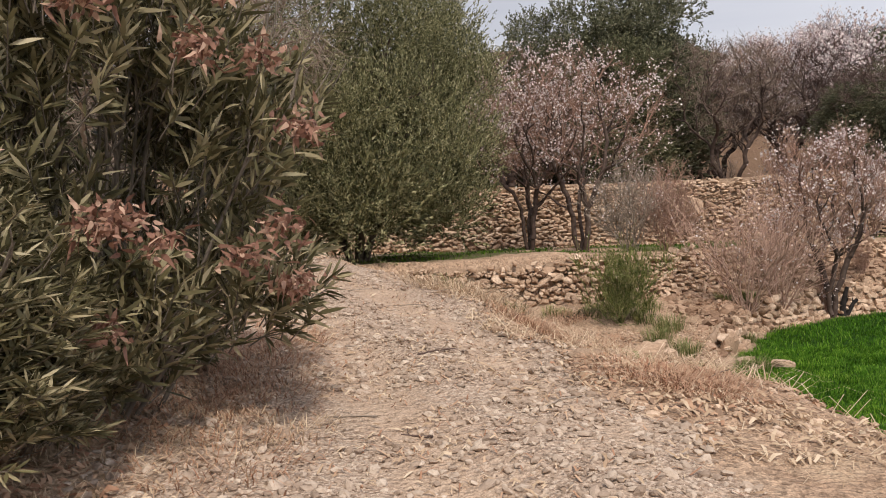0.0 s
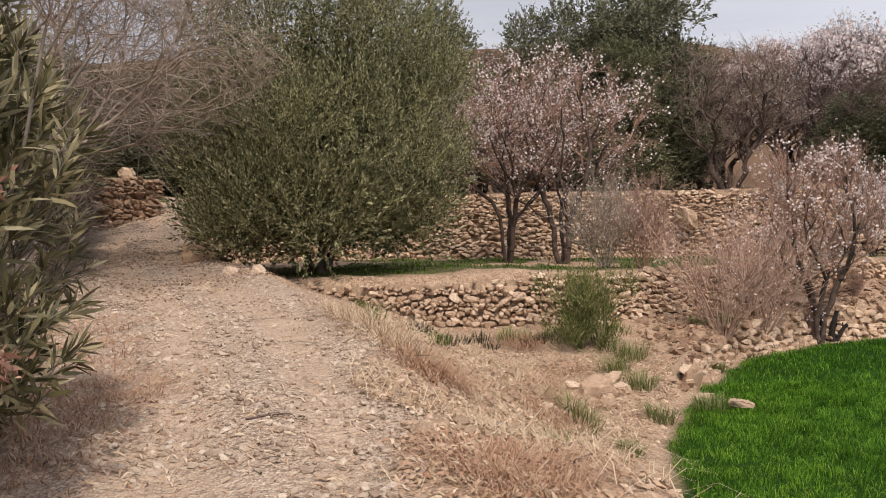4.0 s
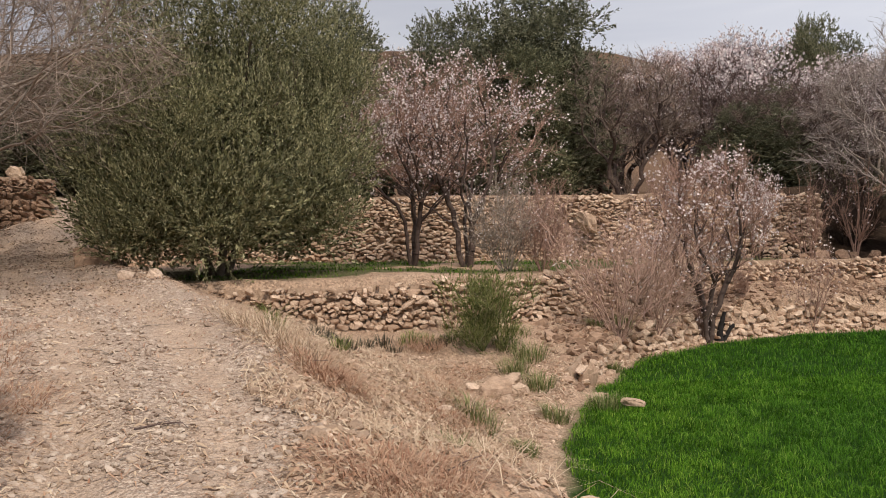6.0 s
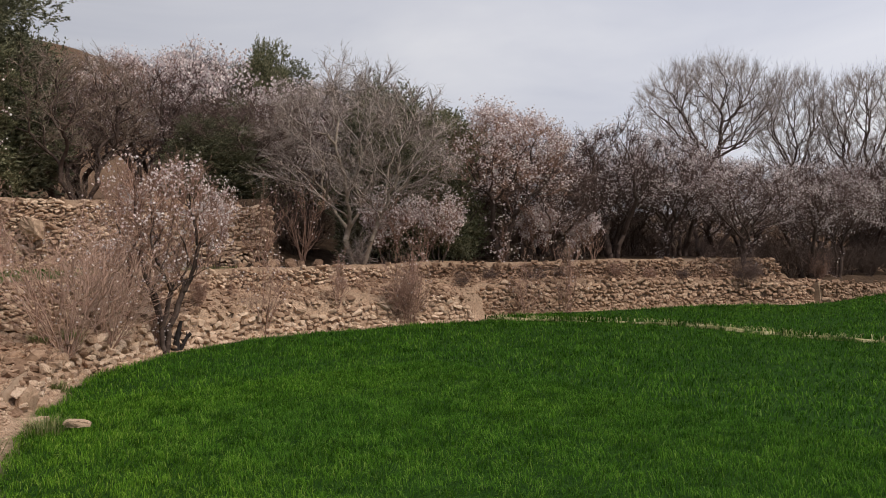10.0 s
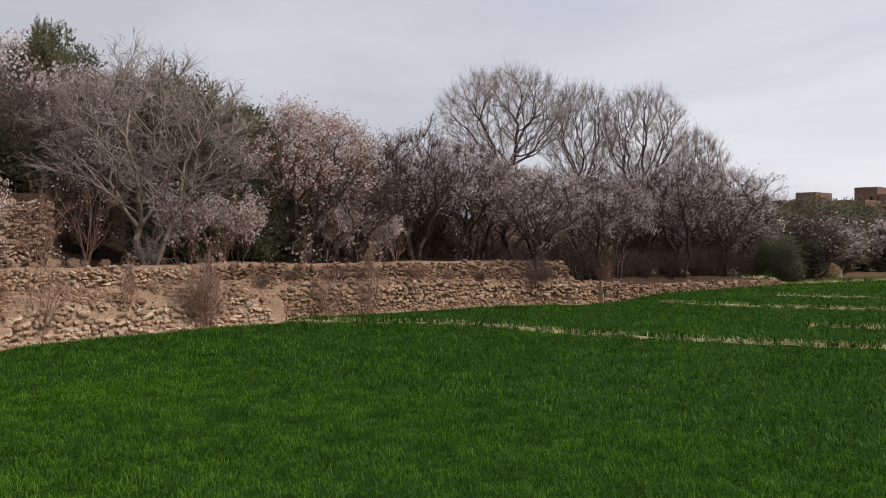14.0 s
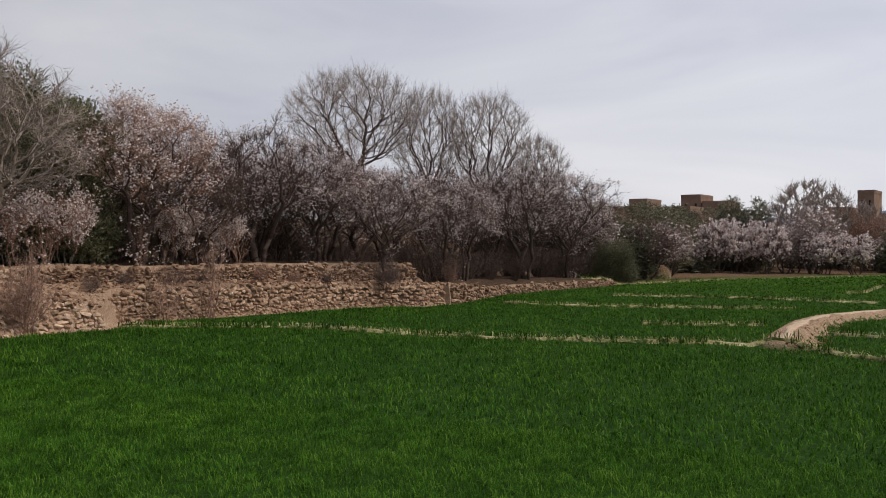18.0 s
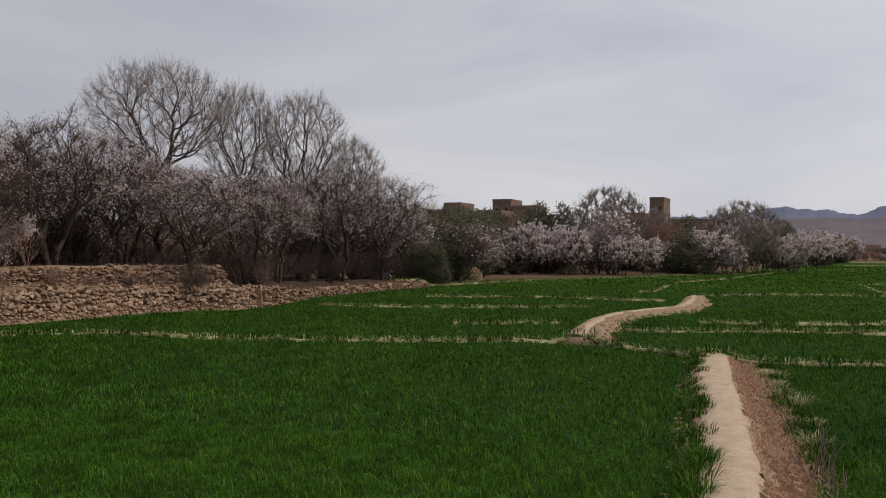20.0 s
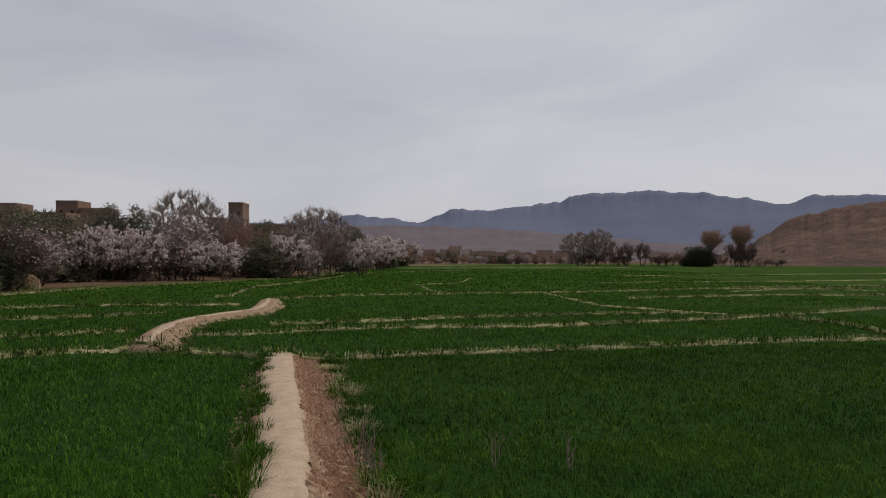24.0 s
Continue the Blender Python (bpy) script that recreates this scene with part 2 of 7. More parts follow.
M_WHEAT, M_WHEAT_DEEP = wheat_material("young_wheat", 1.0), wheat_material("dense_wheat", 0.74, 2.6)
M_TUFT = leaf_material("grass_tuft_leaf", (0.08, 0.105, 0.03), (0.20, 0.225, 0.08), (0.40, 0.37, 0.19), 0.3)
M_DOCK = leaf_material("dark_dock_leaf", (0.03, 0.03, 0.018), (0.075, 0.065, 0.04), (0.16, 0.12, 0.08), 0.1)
M_OLIVE = leaf_material("olive_leaf", (0.075, 0.083, 0.043), (0.17, 0.175, 0.095), (0.36, 0.35, 0.22), 0.2)
M_OLIVE_BIG = leaf_material("olive_leaf_silvery", (0.048, 0.055, 0.027), (0.235, 0.235, 0.115), (0.56, 0.53, 0.33), 0.3)
M_OLIVE_GREY = leaf_material("olive_leaf_grey", (0.06, 0.062, 0.04), (0.12, 0.122, 0.08), (0.22, 0.215, 0.155), 0.15)
M_OLIVE_PALE = leaf_material("olive_leaf_pale", (0.09, 0.088, 0.055), (0.19, 0.182, 0.12), (0.34, 0.325, 0.23), 0.15)
M_OLIVE_MID = leaf_material("olive_leaf_mid", (0.066, 0.072, 0.043), (0.155, 0.16, 0.095), (0.34, 0.335, 0.225), 0.2)
M_OLEANDER = leaf_material("oleander_leaf", (0.06, 0.057, 0.028), (0.19, 0.172, 0.09), (0.54, 0.475, 0.31), 0.3, 0.45)
M_DRIED = leaf_material("dried_flower_head", (0.18, 0.09, 0.065), (0.32, 0.18, 0.135), (0.52, 0.36, 0.27), 0.2, 0.8)
M_BROOM = leaf_material("bush_leaf", (0.06, 0.08, 0.02), (0.17, 0.20, 0.055), (0.36, 0.36, 0.14), 0.3)
M_BLOSSOM = leaf_material("almond_blossom", (0.66, 0.54, 0.54), (0.81, 0.73, 0.72), (0.90, 0.87, 0.86), 0.3, 0.7)
M_BUD = leaf_material("almond_bud", (0.20, 0.115, 0.11), (0.31, 0.195, 0.19), (0.46, 0.34, 0.335), 0.2, 0.8)
M_BARK = bark_material("almond_bark", (0.05, 0.035, 0.03), (0.12, 0.09, 0.078))
M_TWIG = bark_material("brown_twig", (0.085, 0.060, 0.053), (0.19, 0.14, 0.125))
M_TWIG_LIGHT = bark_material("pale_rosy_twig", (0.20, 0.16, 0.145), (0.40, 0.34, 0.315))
M_TWIG_RED = bark_material("reddish_twig", (0.22, 0.13, 0.10), (0.42, 0.28, 0.22))
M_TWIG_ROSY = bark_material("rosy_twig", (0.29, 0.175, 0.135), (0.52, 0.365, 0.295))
M_TWIG_DARK = bark_material("dark_twig", (0.06, 0.042, 0.037), (0.145, 0.105, 0.094))
M_TWIG_MID = bark_material("grey_brown_twig", (0.13, 0.098, 0.08), (0.33, 0.265, 0.22))
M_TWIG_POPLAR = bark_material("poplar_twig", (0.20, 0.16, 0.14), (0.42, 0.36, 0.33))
M_GREY = bark_material("grey_bark", (0.10, 0.085, 0.07), (0.26, 0.225, 0.19))
M_PALE = bark_material("pale_bark", (0.16, 0.13, 0.105), (0.39, 0.33, 0.275))
M_CHAR = bark_material("charred_wood", (0.012, 0.011, 0.011), (0.04, 0.035, 0.034))
M_OLIVE_BARK = bark_material("olive_bark", (0.06, 0.048, 0.038), (0.16, 0.13, 0.105))


# ---- mesh tools ----
def mesh_np(name, verts, faces, material, smooth=False):
    """A mesh from a vertex array and one or more face arrays (each n x 3 or n x 4)."""
    verts = np.asarray(verts, np.float32).reshape(-1, 3)
    faces = [np.asarray(f, np.int32) for f in (faces if isinstance(faces, list) else [faces]) if len(f)]
    me = bpy.data.meshes.new(name)
    loops = np.concatenate([f.ravel() for f in faces])
    sizes = np.concatenate([np.full(len(f), f.shape[1], np.int32) for f in faces])
    starts = np.concatenate([[0], np.cumsum(sizes)[:-1]]).astype(np.int32)
    me.vertices.add(len(verts)), me.loops.add(len(loops)), me.polygons.add(len(sizes))
    me.vertices.foreach_set("co", verts.ravel())
    me.loops.foreach_set("vertex_index", loops)
    me.polygons.foreach_set("loop_start", starts)
    me.polygons.foreach_set("use_smooth", np.full(len(sizes), smooth))
    me.materials.append(material)
    me.update(calc_edges=True)
    return me


def mesh_part(name, me, parent=None, label="", m=None):
    ob = new(name, me)
    ob.parent = parent
    if m is not None:
        ob.matrix_basis = m
    return tagged(ob, label)


def thing(name, x, y, z, label, category, group="", turn=0.0, size=1.0):
    ob = new(name)
    ob.matrix_basis = Matrix.LocRotScale((x, y, z), Euler((0, 0, radians(turn))), (size,) * 3)
    return tagged(ob, label, category, group)


def unit(v):
    return v / np.maximum(np.linalg.norm(v, axis=-1, keepdims=True), 1e-9)


def tubes(segs, sides):
    """Tapered tubes, open at the ends, for rows of p0, p1, r0, r1."""
    p0, p1, r0, r1 = segs[:, :3], segs[:, 3:6], segs[:, 6:7], segs[:, 7:8]
    d = unit(p1 - p0)
    ref = np.where(np.abs(d[:, 2:3]) < 0.9, [[0, 0, 1.0]], [[1.0, 0, 0]])
    u = unit(np.cross(d, ref))
    v = np.cross(d, u)
    k = len(segs)
    rings = []
    for p, r in ((p0, r0), (p1, r1)):
        for i in range(sides):
            a = 2 * math.pi * i / sides
            rings.append(p + r * (math.cos(a) * u + math.sin(a) * v))
    verts = np.stack(rings, 1).reshape(-1, 3)
    base = (np.arange(k) * 2 * sides)[:, None]
    i = np.arange(sides)
    j = (i + 1) % sides
    quads = np.stack([base + i, base + j, base + sides + j, base + sides + i], -1).reshape(-1, 4)
    return verts, quads


def branch_mesh(name, segs, material, thick=0.02):
    """One mesh of all the branches; the thick ones rounder than the twigs."""
    segs = np.asarray(segs)
    parts, off, faces = [], 0, []
    big = segs[:, 6] > thick
    for rows, sides in ((segs[big], 7), (segs[~big], 3)):
        if len(rows):
            v, q = tubes(rows, sides)
            parts.append(v), faces.append(q + off)
            off += len(v)
    return mesh_np(name, np.concatenate(parts), faces, material, True)


def grow(rng, stems, kids, ratio, angle, up=0.12, wob=0.16, taper=0.62, steps=(7, 6, 5, 4, 3), first=0.25, rmin=0.004):
    """Recursive limbs. stems: (place, way, length, radius). Returns segments and the ends of the last twigs."""
    segs, tips = [], []
    uni, gau = rng.uniform, rng.gauss

    def limb(p, d, length, r, lev):
        k = steps[min(lev, len(steps) - 1)]
        st = length / k
        last = lev == len(kids)
        n_kids = 0 if last else kids[lev]
        marks = sorted(uni(first, 1.0) for _ in range(n_kids))
        mi = 0
        for i in range(k):
            w = wob * (1.0 + 0.3 * lev)
            d = (d[0] + gau(0, w), d[1] + gau(0, w), d[2] + gau(0, w) + up)
            s = math.sqrt(d[0] ** 2 + d[1] ** 2 + d[2] ** 2) or 1.0
            d = (d[0] / s, d[1] / s, d[2] / s)
            q = (p[0] + d[0] * st, p[1] + d[1] * st, p[2] + d[2] * st)
            ra = max(rmin, r * (1 - (1 - taper) * i / k * 1.1))
            rb = max(rmin * 0.8, r * (1 - (1 - taper) * (i + 1) / k * 1.1))
            segs.append((*p, *q, ra, rb))
            if last or lev == len(kids) - 1 and i > k * 0.5:
                tips.append((*q, *d))
            while mi < n_kids and marks[mi] <= (i + 1) / k:
                mi += 1
                an = angle * uni(0.6, 1.3)
                tw = uni(0, 6.283)
                ax = (d[1], -d[0], 0.0) if abs(d[2]) < 0.95 else (1.0, 0.0, 0.0)
                s = math.sqrt(ax[0] ** 2 + ax[1] ** 2) or 1.0
                ax = (ax[0] / s, ax[1] / s, 0.0)
                bx = (d[1] * ax[2] - d[2] * ax[1], d[2] * ax[0] - d[0] * ax[2], d[0] * ax[1] - d[1] * ax[0])
                c, sn = math.cos(an), math.sin(an)
                e2 = tuple(d[j] * c + sn * (ax[j] * math.cos(tw) + bx[j] * math.sin(tw)) for j in range(3))
                limb(q, e2, length * ratio * uni(0.65, 1.15), rb * uni(0.45, 0.68), lev + 1)
            p = q

    for p, d, length, r in stems:
        limb(tuple(p), tuple(d), length, r, 0)
    return np.array(segs), np.array(tips)


def leaves(rs, pos, way, length, width, fold=0.25):
    """Lance leaves of two faces each: base, sides, tip."""
    k = len(pos)
    way = unit(way)
    side = unit(np.cross(way, unit(rs.normal(size=(k, 3)) + [[0, 0, 0.4]])))
    nrm = np.cross(side, way)
    L = (length * rs.uniform(0.65, 1.2, (k, 1)))
    W = (width * rs.uniform(0.7, 1.2, (k, 1))) * 0.5
    mid = pos + way * L * 0.45 + nrm * W * fold
    verts = np.stack([pos, mid + side * W, pos + way * L - nrm * L * 0.08, mid - side * W], 1).reshape(-1, 3)
    b = np.arange(k)[:, None] * 4
    return verts, (b + [[0, 1, 2, 3]])


def lances(rs, pos, way, length, width, droop=0.15):
    """Long narrow leaves of three faces, slightly arched."""
    k = len(pos)
    way = unit(way)
    side = unit(np.cross(way, unit(rs.normal(size=(k, 3)) + [[0, 0, 0.6]])))
    nrm = np.cross(side, way)
    L, W = length * rs.uniform(0.6, 1.15, (k, 1)), width * rs.uniform(0.75, 1.2, (k, 1)) * 0.5
    arch = L * rs.uniform(0, 2, (k, 1)) * droop
    a, b, tip = pos + way * L * 0.3 - nrm * arch * 0.1, pos + way * L * 0.68 - nrm * arch * 0.45, pos + way * L - nrm * arch
    v = np.stack([pos, a + side * W, b + side * W * 0.8, tip, b - side * W * 0.8, a - side * W], 1).reshape(-1, 3)
    i = np.arange(k)[:, None] * 6
    return v, [i + [[1, 2, 4, 5]], i + [[0, 1, 5]], i + [[2, 3, 4]]]


def spray(rs, segs, count, length, width, up=0.3, loose=0.7):
    """Fine tapering twigs that leave the given segments. Returns mesh data and their segments."""
    p = segs[rs.randint(0, len(segs), count)]
    f = rs.uniform(0, 1, (count, 1))
    base = p[:, :3] * (1 - f) + p[:, 3:6] * f
    d = unit(unit(p[:, 3:6] - p[:, :3]) + rs.normal(size=(count, 3)) * loose + [[0, 0, up]])
    L = length * rs.uniform(0.5, 1.3, (count, 1))
    side = unit(np.cross(d, rs.normal(size=(count, 3)))) * width * 0.5
    bend = unit(rs.normal(size=(count, 3)) + [[0, 0, up]]) * L * 0.14
    mid, tip = base + d * L * 0.5 + bend, base + d * L
    v = np.stack([base - side, base + side, mid + side * 0.75, mid - side * 0.75, tip], 1).reshape(-1, 3)
    i = np.arange(count)[:, None] * 5
    rows = np.concatenate([base, tip, np.full((count, 2), width * 0.5)], 1)
    return v, [i + [[0, 1, 2, 3]], i + [[3, 2, 4]]], rows


def blades(rs, pos, height, width, lean=0.35, bend=0.5, way=None):
    """Grass blades of a quad and a triangle each, bending over."""
    k = len(pos)
    a = rs.uniform(0, 6.283, k)
    flat = np.stack([np.cos(a), np.sin(a), np.zeros(k)], 1)
    if way is not None:
        flat = unit(flat * 0.6 + way)
    side = np.stack([-flat[:, 1], flat[:, 0], np.zeros(k)], 1)
    H = np.asarray(height).reshape(-1, 1) * rs.uniform(0.7, 1.15, (k, 1))
    W = np.asarray(width).reshape(-1, 1) * rs.uniform(0.7, 1.2, (k, 1)) * 0.5
    ln = lean * rs.uniform(0.2, 1.2, (k, 1))
    upv = np.array([[0, 0, 1.0]])
    mid = pos + upv * H * 0.6 + flat * H * ln * 0.5
    tip = pos + upv * H * (1 - 0.35 * ln) + flat * H * (ln + bend * rs.uniform(0, 1, (k, 1)) * 0.6)
    verts = np.stack([pos - side * W, pos + side * W, mid + side * W * 0.8, mid - side * W * 0.8, tip], 1).reshape(-1, 3)
    b = np.arange(k)[:, None] * 5
    return verts, [b + [[0, 1, 2, 3]], b + [[3, 2, 4]]]


def sprigs(rs, blobs, count, per, sprig_len, leaf_len, leaf_w, up=0.5, shell=0.55, spread=0.8):
    """Twigs full of leaves on the outer shells of a crown's lobes. Returns leaf mesh data and the twigs' segments."""
    blobs = np.asarray(blobs, float)
    wts = (blobs[:, 3] * blobs[:, 4]) ** 1.0
    pick = rs.choice(len(blobs), count, p=wts / wts.sum())
    d = unit(rs.normal(size=(count, 3)))
    rad = np.stack([blobs[pick, 3], blobs[pick, 3], blobs[pick, 4]], 1)
    base = blobs[pick, :3] + d * rad * rs.uniform(shell, 1.0, (count, 1))
    way = unit(d + rs.normal(size=(count, 3)) * 0.45 + [[0, 0, up]])
    ln = sprig_len * rs.uniform(0.6, 1.4, (count, 1))
    tw = np.concatenate([base, base + way * ln, np.full((count, 1), 0.005), np.full((count, 1), 0.002)], 1)
    f = rs.uniform(0.1, 1.05, (count, per, 1))
    pos = base[:, None] + way[:, None] * ln[:, None] * f
    out = unit(rs.normal(size=(count, per, 3)))
    lway = unit(way[:, None] * (1.0 - 0.2 * spread) + out * spread)
    v, q = leaves(rs, pos.reshape(-1, 3), lway.reshape(-1, 3), leaf_len, leaf_w)
    return v, q, tw


def blossoms(rs, tips, count, size, jitter=0.06):
    """Small crossed petals round twig ends."""
    at = tips[rs.randint(0, len(tips), count), :3] + rs.normal(size=(count, 3)) * jitter
    verts, faces = [], []
    for i in range(2):
        nrm = unit(rs.normal(size=(count, 3)))
        u = unit(np.cross(nrm, rs.normal(size=(count, 3))))
        v = np.cross(nrm, u)
        s = size * rs.uniform(0.6, 1.2, (count, 1)) * 0.5
        verts.append(np.stack([at + u * s, at + v * s, at - u * s, at - v * s], 1).reshape(-1, 3))
        faces.append(np.arange(count)[:, None] * 4 + [[0, 1, 2, 3]] + i * count * 4)
    return np.concatenate(verts), np.concatenate(faces)


# ---- the lie of the land ----
FOOT = [(4.3, -14), (4.3, 0), (4.1, 5), (3.5, 9.6), (4.0, 12), (5.35, 15.5), (7.1, 18.8), (9.7, 21.3), (13, 22.8), (19, 22.8), (20.6, 22.2), (21.3, 22.7),
        (22.3, 23.3), (24, 23.0), (27.8, 21.9), (31.2, 21.3), (33.6, 20.3), (35.1, 18.9), (36.6, 18.6), (38.3, 18.7), (45, 19.6), (55, 18.7), (62, 17.2), (77, 12.6), (96, 3), (116, -8), (210, -27), (360, -72), (430, -170), (420, -280), (300, -700)]
WALL_LOW = [(5.35, 15.5), (7.1, 18.8), (9.7, 21.3), (13, 22.8), (19, 22.8), (20.6, 22.25), (21.1, 22.6)]
WALL_FAR = [(21.6, 23.3), (22.3, 23.35), (24, 23.05), (27.8, 21.95), (31.2, 21.35), (33.6, 20.35), (35.1, 18.95), (36.6, 18.65)]
WALL_MID = [(-1.7, 18.2), (0, 17.9), (1.6, 18.0), (3.2, 18.1), (5.4, 19.4), (7.1, 21.2), (9.5, 23.3), (13, 24.6), (20, 24.9), (22.5, 24.6), (25, 24.0), (28.5, 22.9), (31.6, 22.3), (34.2, 21.3), (36.2, 19.9)]
WALL_MID_ON = WALL_MID + [(37.6, 19.7), (46, 20.4), (62, 18), (96, 4)]
WALL_TOP = [(-8.6, 29.9), (-3, 29.5), (8, 29.3), (12, 28.2), (15.5, 26.6)]
WALL_TOP_ON = [(-30, 31)] + WALL_TOP + [(18, 28.2), (24, 32), (40, 37), (90, 42)]
ROAD_Y = (-14, 0, 5, 11, 17, 23, 26, 29, 34, 60)
ROAD_Z = (0.6, 0.95, 1.25, 1.72, 2.2, 2.55, 3.2, 4.15, 4.6, 5.5)
ROAD_RIGHT = (2.7, 2.2, 1.4, 0.4, -2.9, -5.6, -7.1, -8.4, -10, -16)
ROAD_LEFT = (-0.6, -0.9, -1.6, -3.2, -6.3, -9.0, -10.2, -11, -12.5, -19)
PATH_A = [(4.0, 1.3), (7, 0.75), (11.3, 0.42), (16, 0.2), (22.4, 0.02), (24.55, -0.12)]
PATH_B = [(27.2, 3.4), (30.6, 3.45), (34.2, 3.3), (37.2, 2.8), (39.9, 1.65), (42.6, 0.25), (45.5, -0.1), (49, -0.4), (52.4, -0.6)]


def smooth(v, a, b):
    t = np.clip((v - a) / (b - a), 0, 1)
    return t * t * (3 - 2 * t)


def side_of(line, x, y):
    """Signed distance to a line of corners: plus to its left."""
    best, sign = np.full(x.shape, 1e9), np.zeros(x.shape)
    for (ax, ay), (bx, by) in zip(line, line[1:]):
        dx, dy = bx - ax, by - ay
        t = np.clip(((x - ax) * dx + (y - ay) * dy) / (dx * dx + dy * dy), 0, 1)
        ex, ey = x - ax - t * dx, y - ay - t * dy
        d = np.hypot(ex, ey)
        near = d < best - 1e-6
        sign = np.where(near, np.sign(dx * (y - ay) - dy * (x - ax)), sign)
        best = np.where(near, d, best)
    return best * sign


def rough(x, y, scale, seed=0.0):
    """Cheap rolling noise, about -1 to 1."""
    x, y = x / scale + seed, y / scale - seed * 0.7
    return (np.sin(x * 1.7 + 1.3 * np.sin(y * 1.1)) + np.sin(y * 2.1 + 1.7 * np.sin(x * 0.9 + seed)) + np.sin((x + y) * 3.3 + np.sin(x * 2.3 - y)) * 0.5) / 2.5


def terrace(x):
    return np.interp(x, (-2, 2.5, 4.5, 35.9, 37.3, 58, 64), (1.92, 1.92, 1.86, 1.86, 0.92, 0.55, 0.04))


def wall_base(x):
    """Ground at the foot of the middle wall."""
    return np.interp(x, (-1.7, 0, 3, 9, 12, 20.5, 22.5, 27, 31, 34, 37, 42, 60, 66), (1.3, 0.95, 0.82, 0.92, 1.28, 1.35, 1.22, 1.2, 1.1, 1.02, 0.9, 0.62, 0.5, 0.15))


def land(x, y, parts=False):
    """Height of the ground, and (parts) the shares of road, straw and green."""
    x, y = np.asarray(x, float), np.asarray(y, float)
    d_foot, d_mid, d_top = side_of(FOOT, x, y), side_of(WALL_MID_ON, x, y), side_of(WALL_TOP_ON, x, y)
    rz, xr, xl = np.interp(y, ROAD_Y, ROAD_Z), np.interp(y, ROAD_Y, ROAD_RIGHT), np.interp(y, ROAD_Y, ROAD_LEFT)
    # ledge between the field and the middle wall
    f = np.clip(d_foot / np.maximum(d_foot - d_mid, 0.05), 0, 1)
    low = np.interp(x, (4.5, 6, 10, 19, 21, 22.2, 27, 33, 36.5, 38.6, 42, 60, 64), (0.05, 0.5, 0.78, 0.8, 0.6, 1.08, 1.1, 0.95, 0.85, 0.8, 0.55, 0.45, 0.08))
    ledge = low * smooth(d_foot, 0.05, 0.4) + (wall_base(x) - low) * f
    # the road's shoulder falling to the field
    fall = np.interp(y, (6, 10.5), (0.15, 0.33))
    out = np.maximum(x - xr, 0)
    bank = rz - fall * np.minimum(out, 2.6) - 0.62 * np.maximum(out - 2.6, 0)
    bank = bank + 0.28 * np.minimum(np.maximum(xl - x, 0), 4.0)
    bank = np.where(y < 11, bank * smooth(d_foot, -0.05, 0.95), np.minimum(bank, 0.95 * np.maximum(d_foot, 0) + 0.1))
    # beside the near track it falls evenly to a dry gully along the wheat
    reach = np.maximum(d_foot - 0.55, 0)
    slope = rz * (reach / np.maximum(reach + out, 0.05)) ** 0.85 + 0.05 * smooth(d_foot, 0.05, 0.4)
    even = smooth(y, 7.0, 9.5) * (1 - smooth(y, 11.0, 14.0)) * smooth(x - xr, 0.0, 0.3)
    bank = bank * (1 - even) + slope * even
    south = np.maximum(bank, ledge)
    # terraces
    top_z = 4.1 + np.clip(y - 30, 0, 60) * 0.045
    soft = np.where(x > 16, 9.0, 0.5)
    north = terrace(x) + (top_z - terrace(x)) * smooth(d_top, 0.08, soft)
    step = smooth(d_mid, 0.08, 0.42)
    h = south * (1 - step) + north * step
    # the road itself, climbing to the upper terrace
    w = smooth(-(x - xr), -0.9, 0.0) * smooth(y, 12.5, 15)
    left = rz + 0.28 * np.minimum(np.maximum(xl - x, 0), 4.0)
    h = h * (1 - w) + left * w
    field = d_foot <= 0
    # paths and fields
    dpa = side_of(PATH_A, x, y)
    east = smooth(x, 3.8, 5.5) * (1 - smooth(x, 23.6, 24.4))
    flat = -0.32 * smooth(-dpa, 0.5, 1.2) * east
    on_a = (1 - smooth(np.abs(dpa + 0.01), 0.34, 0.6))
    dpb = side_of(PATH_B, x, y)
    on_b = (1 - smooth(np.abs(dpb), 0.32, 0.75))
    flat = np.maximum(flat, 0.16 * on_a * smooth(x, 3.0, 5.0)) + 0.22 * on_b
    h = np.where(field, flat, np.maximum(h, flat))
    # far hill behind the upper terrace
    h = h + np.where(d_foot > 0, 65 * smooth(y, 110, 330) * smooth(x, -500, -120) * (1 - smooth(x, 70, 210)), 0)
    stony = np.where(field, 0.0, 1.0) * np.clip(d_foot, 0, 1)
    h = h + stony * (0.028 * rough(x, y, 0.3) + 0.04 * rough(x, y, 0.9, 6.0) + 0.06 * rough(x, y, 2.3, 3.0) * (1 - smooth(np.minimum(x - xl, xr - x), -0.4, 0.3)))
    # two shallow wheel ruts
    mid = (xl + xr) / 2 + np.interp(y, (5, 6.5, 9.7, 13, 17), (1.0, 0.82, 0.45, 0.2, 0.0)) + 0.08 * rough(y, y, 2.2, 5.0)
    rut = 0.0
    for o in (-0.6, 0.6):
        rut = np.maximum(rut, np.exp(-((x - mid - o) / 0.36) ** 2))
        h = h - 0.05 * np.exp(-((x - mid - o) / 0.3) ** 2) * np.where(field, 0, 1) * (y < 30)
    if not parts:
        return h
    ex = x + 0.28 * rough(x, y, 0.8, 1.0) + 0.16 * rough(x, y, 0.3, 4.0)
    on_road = smooth(np.minimum(ex - xl, xr - ex), -0.5, 0.35) * ~field
    out = np.maximum(ex - xr, 0)
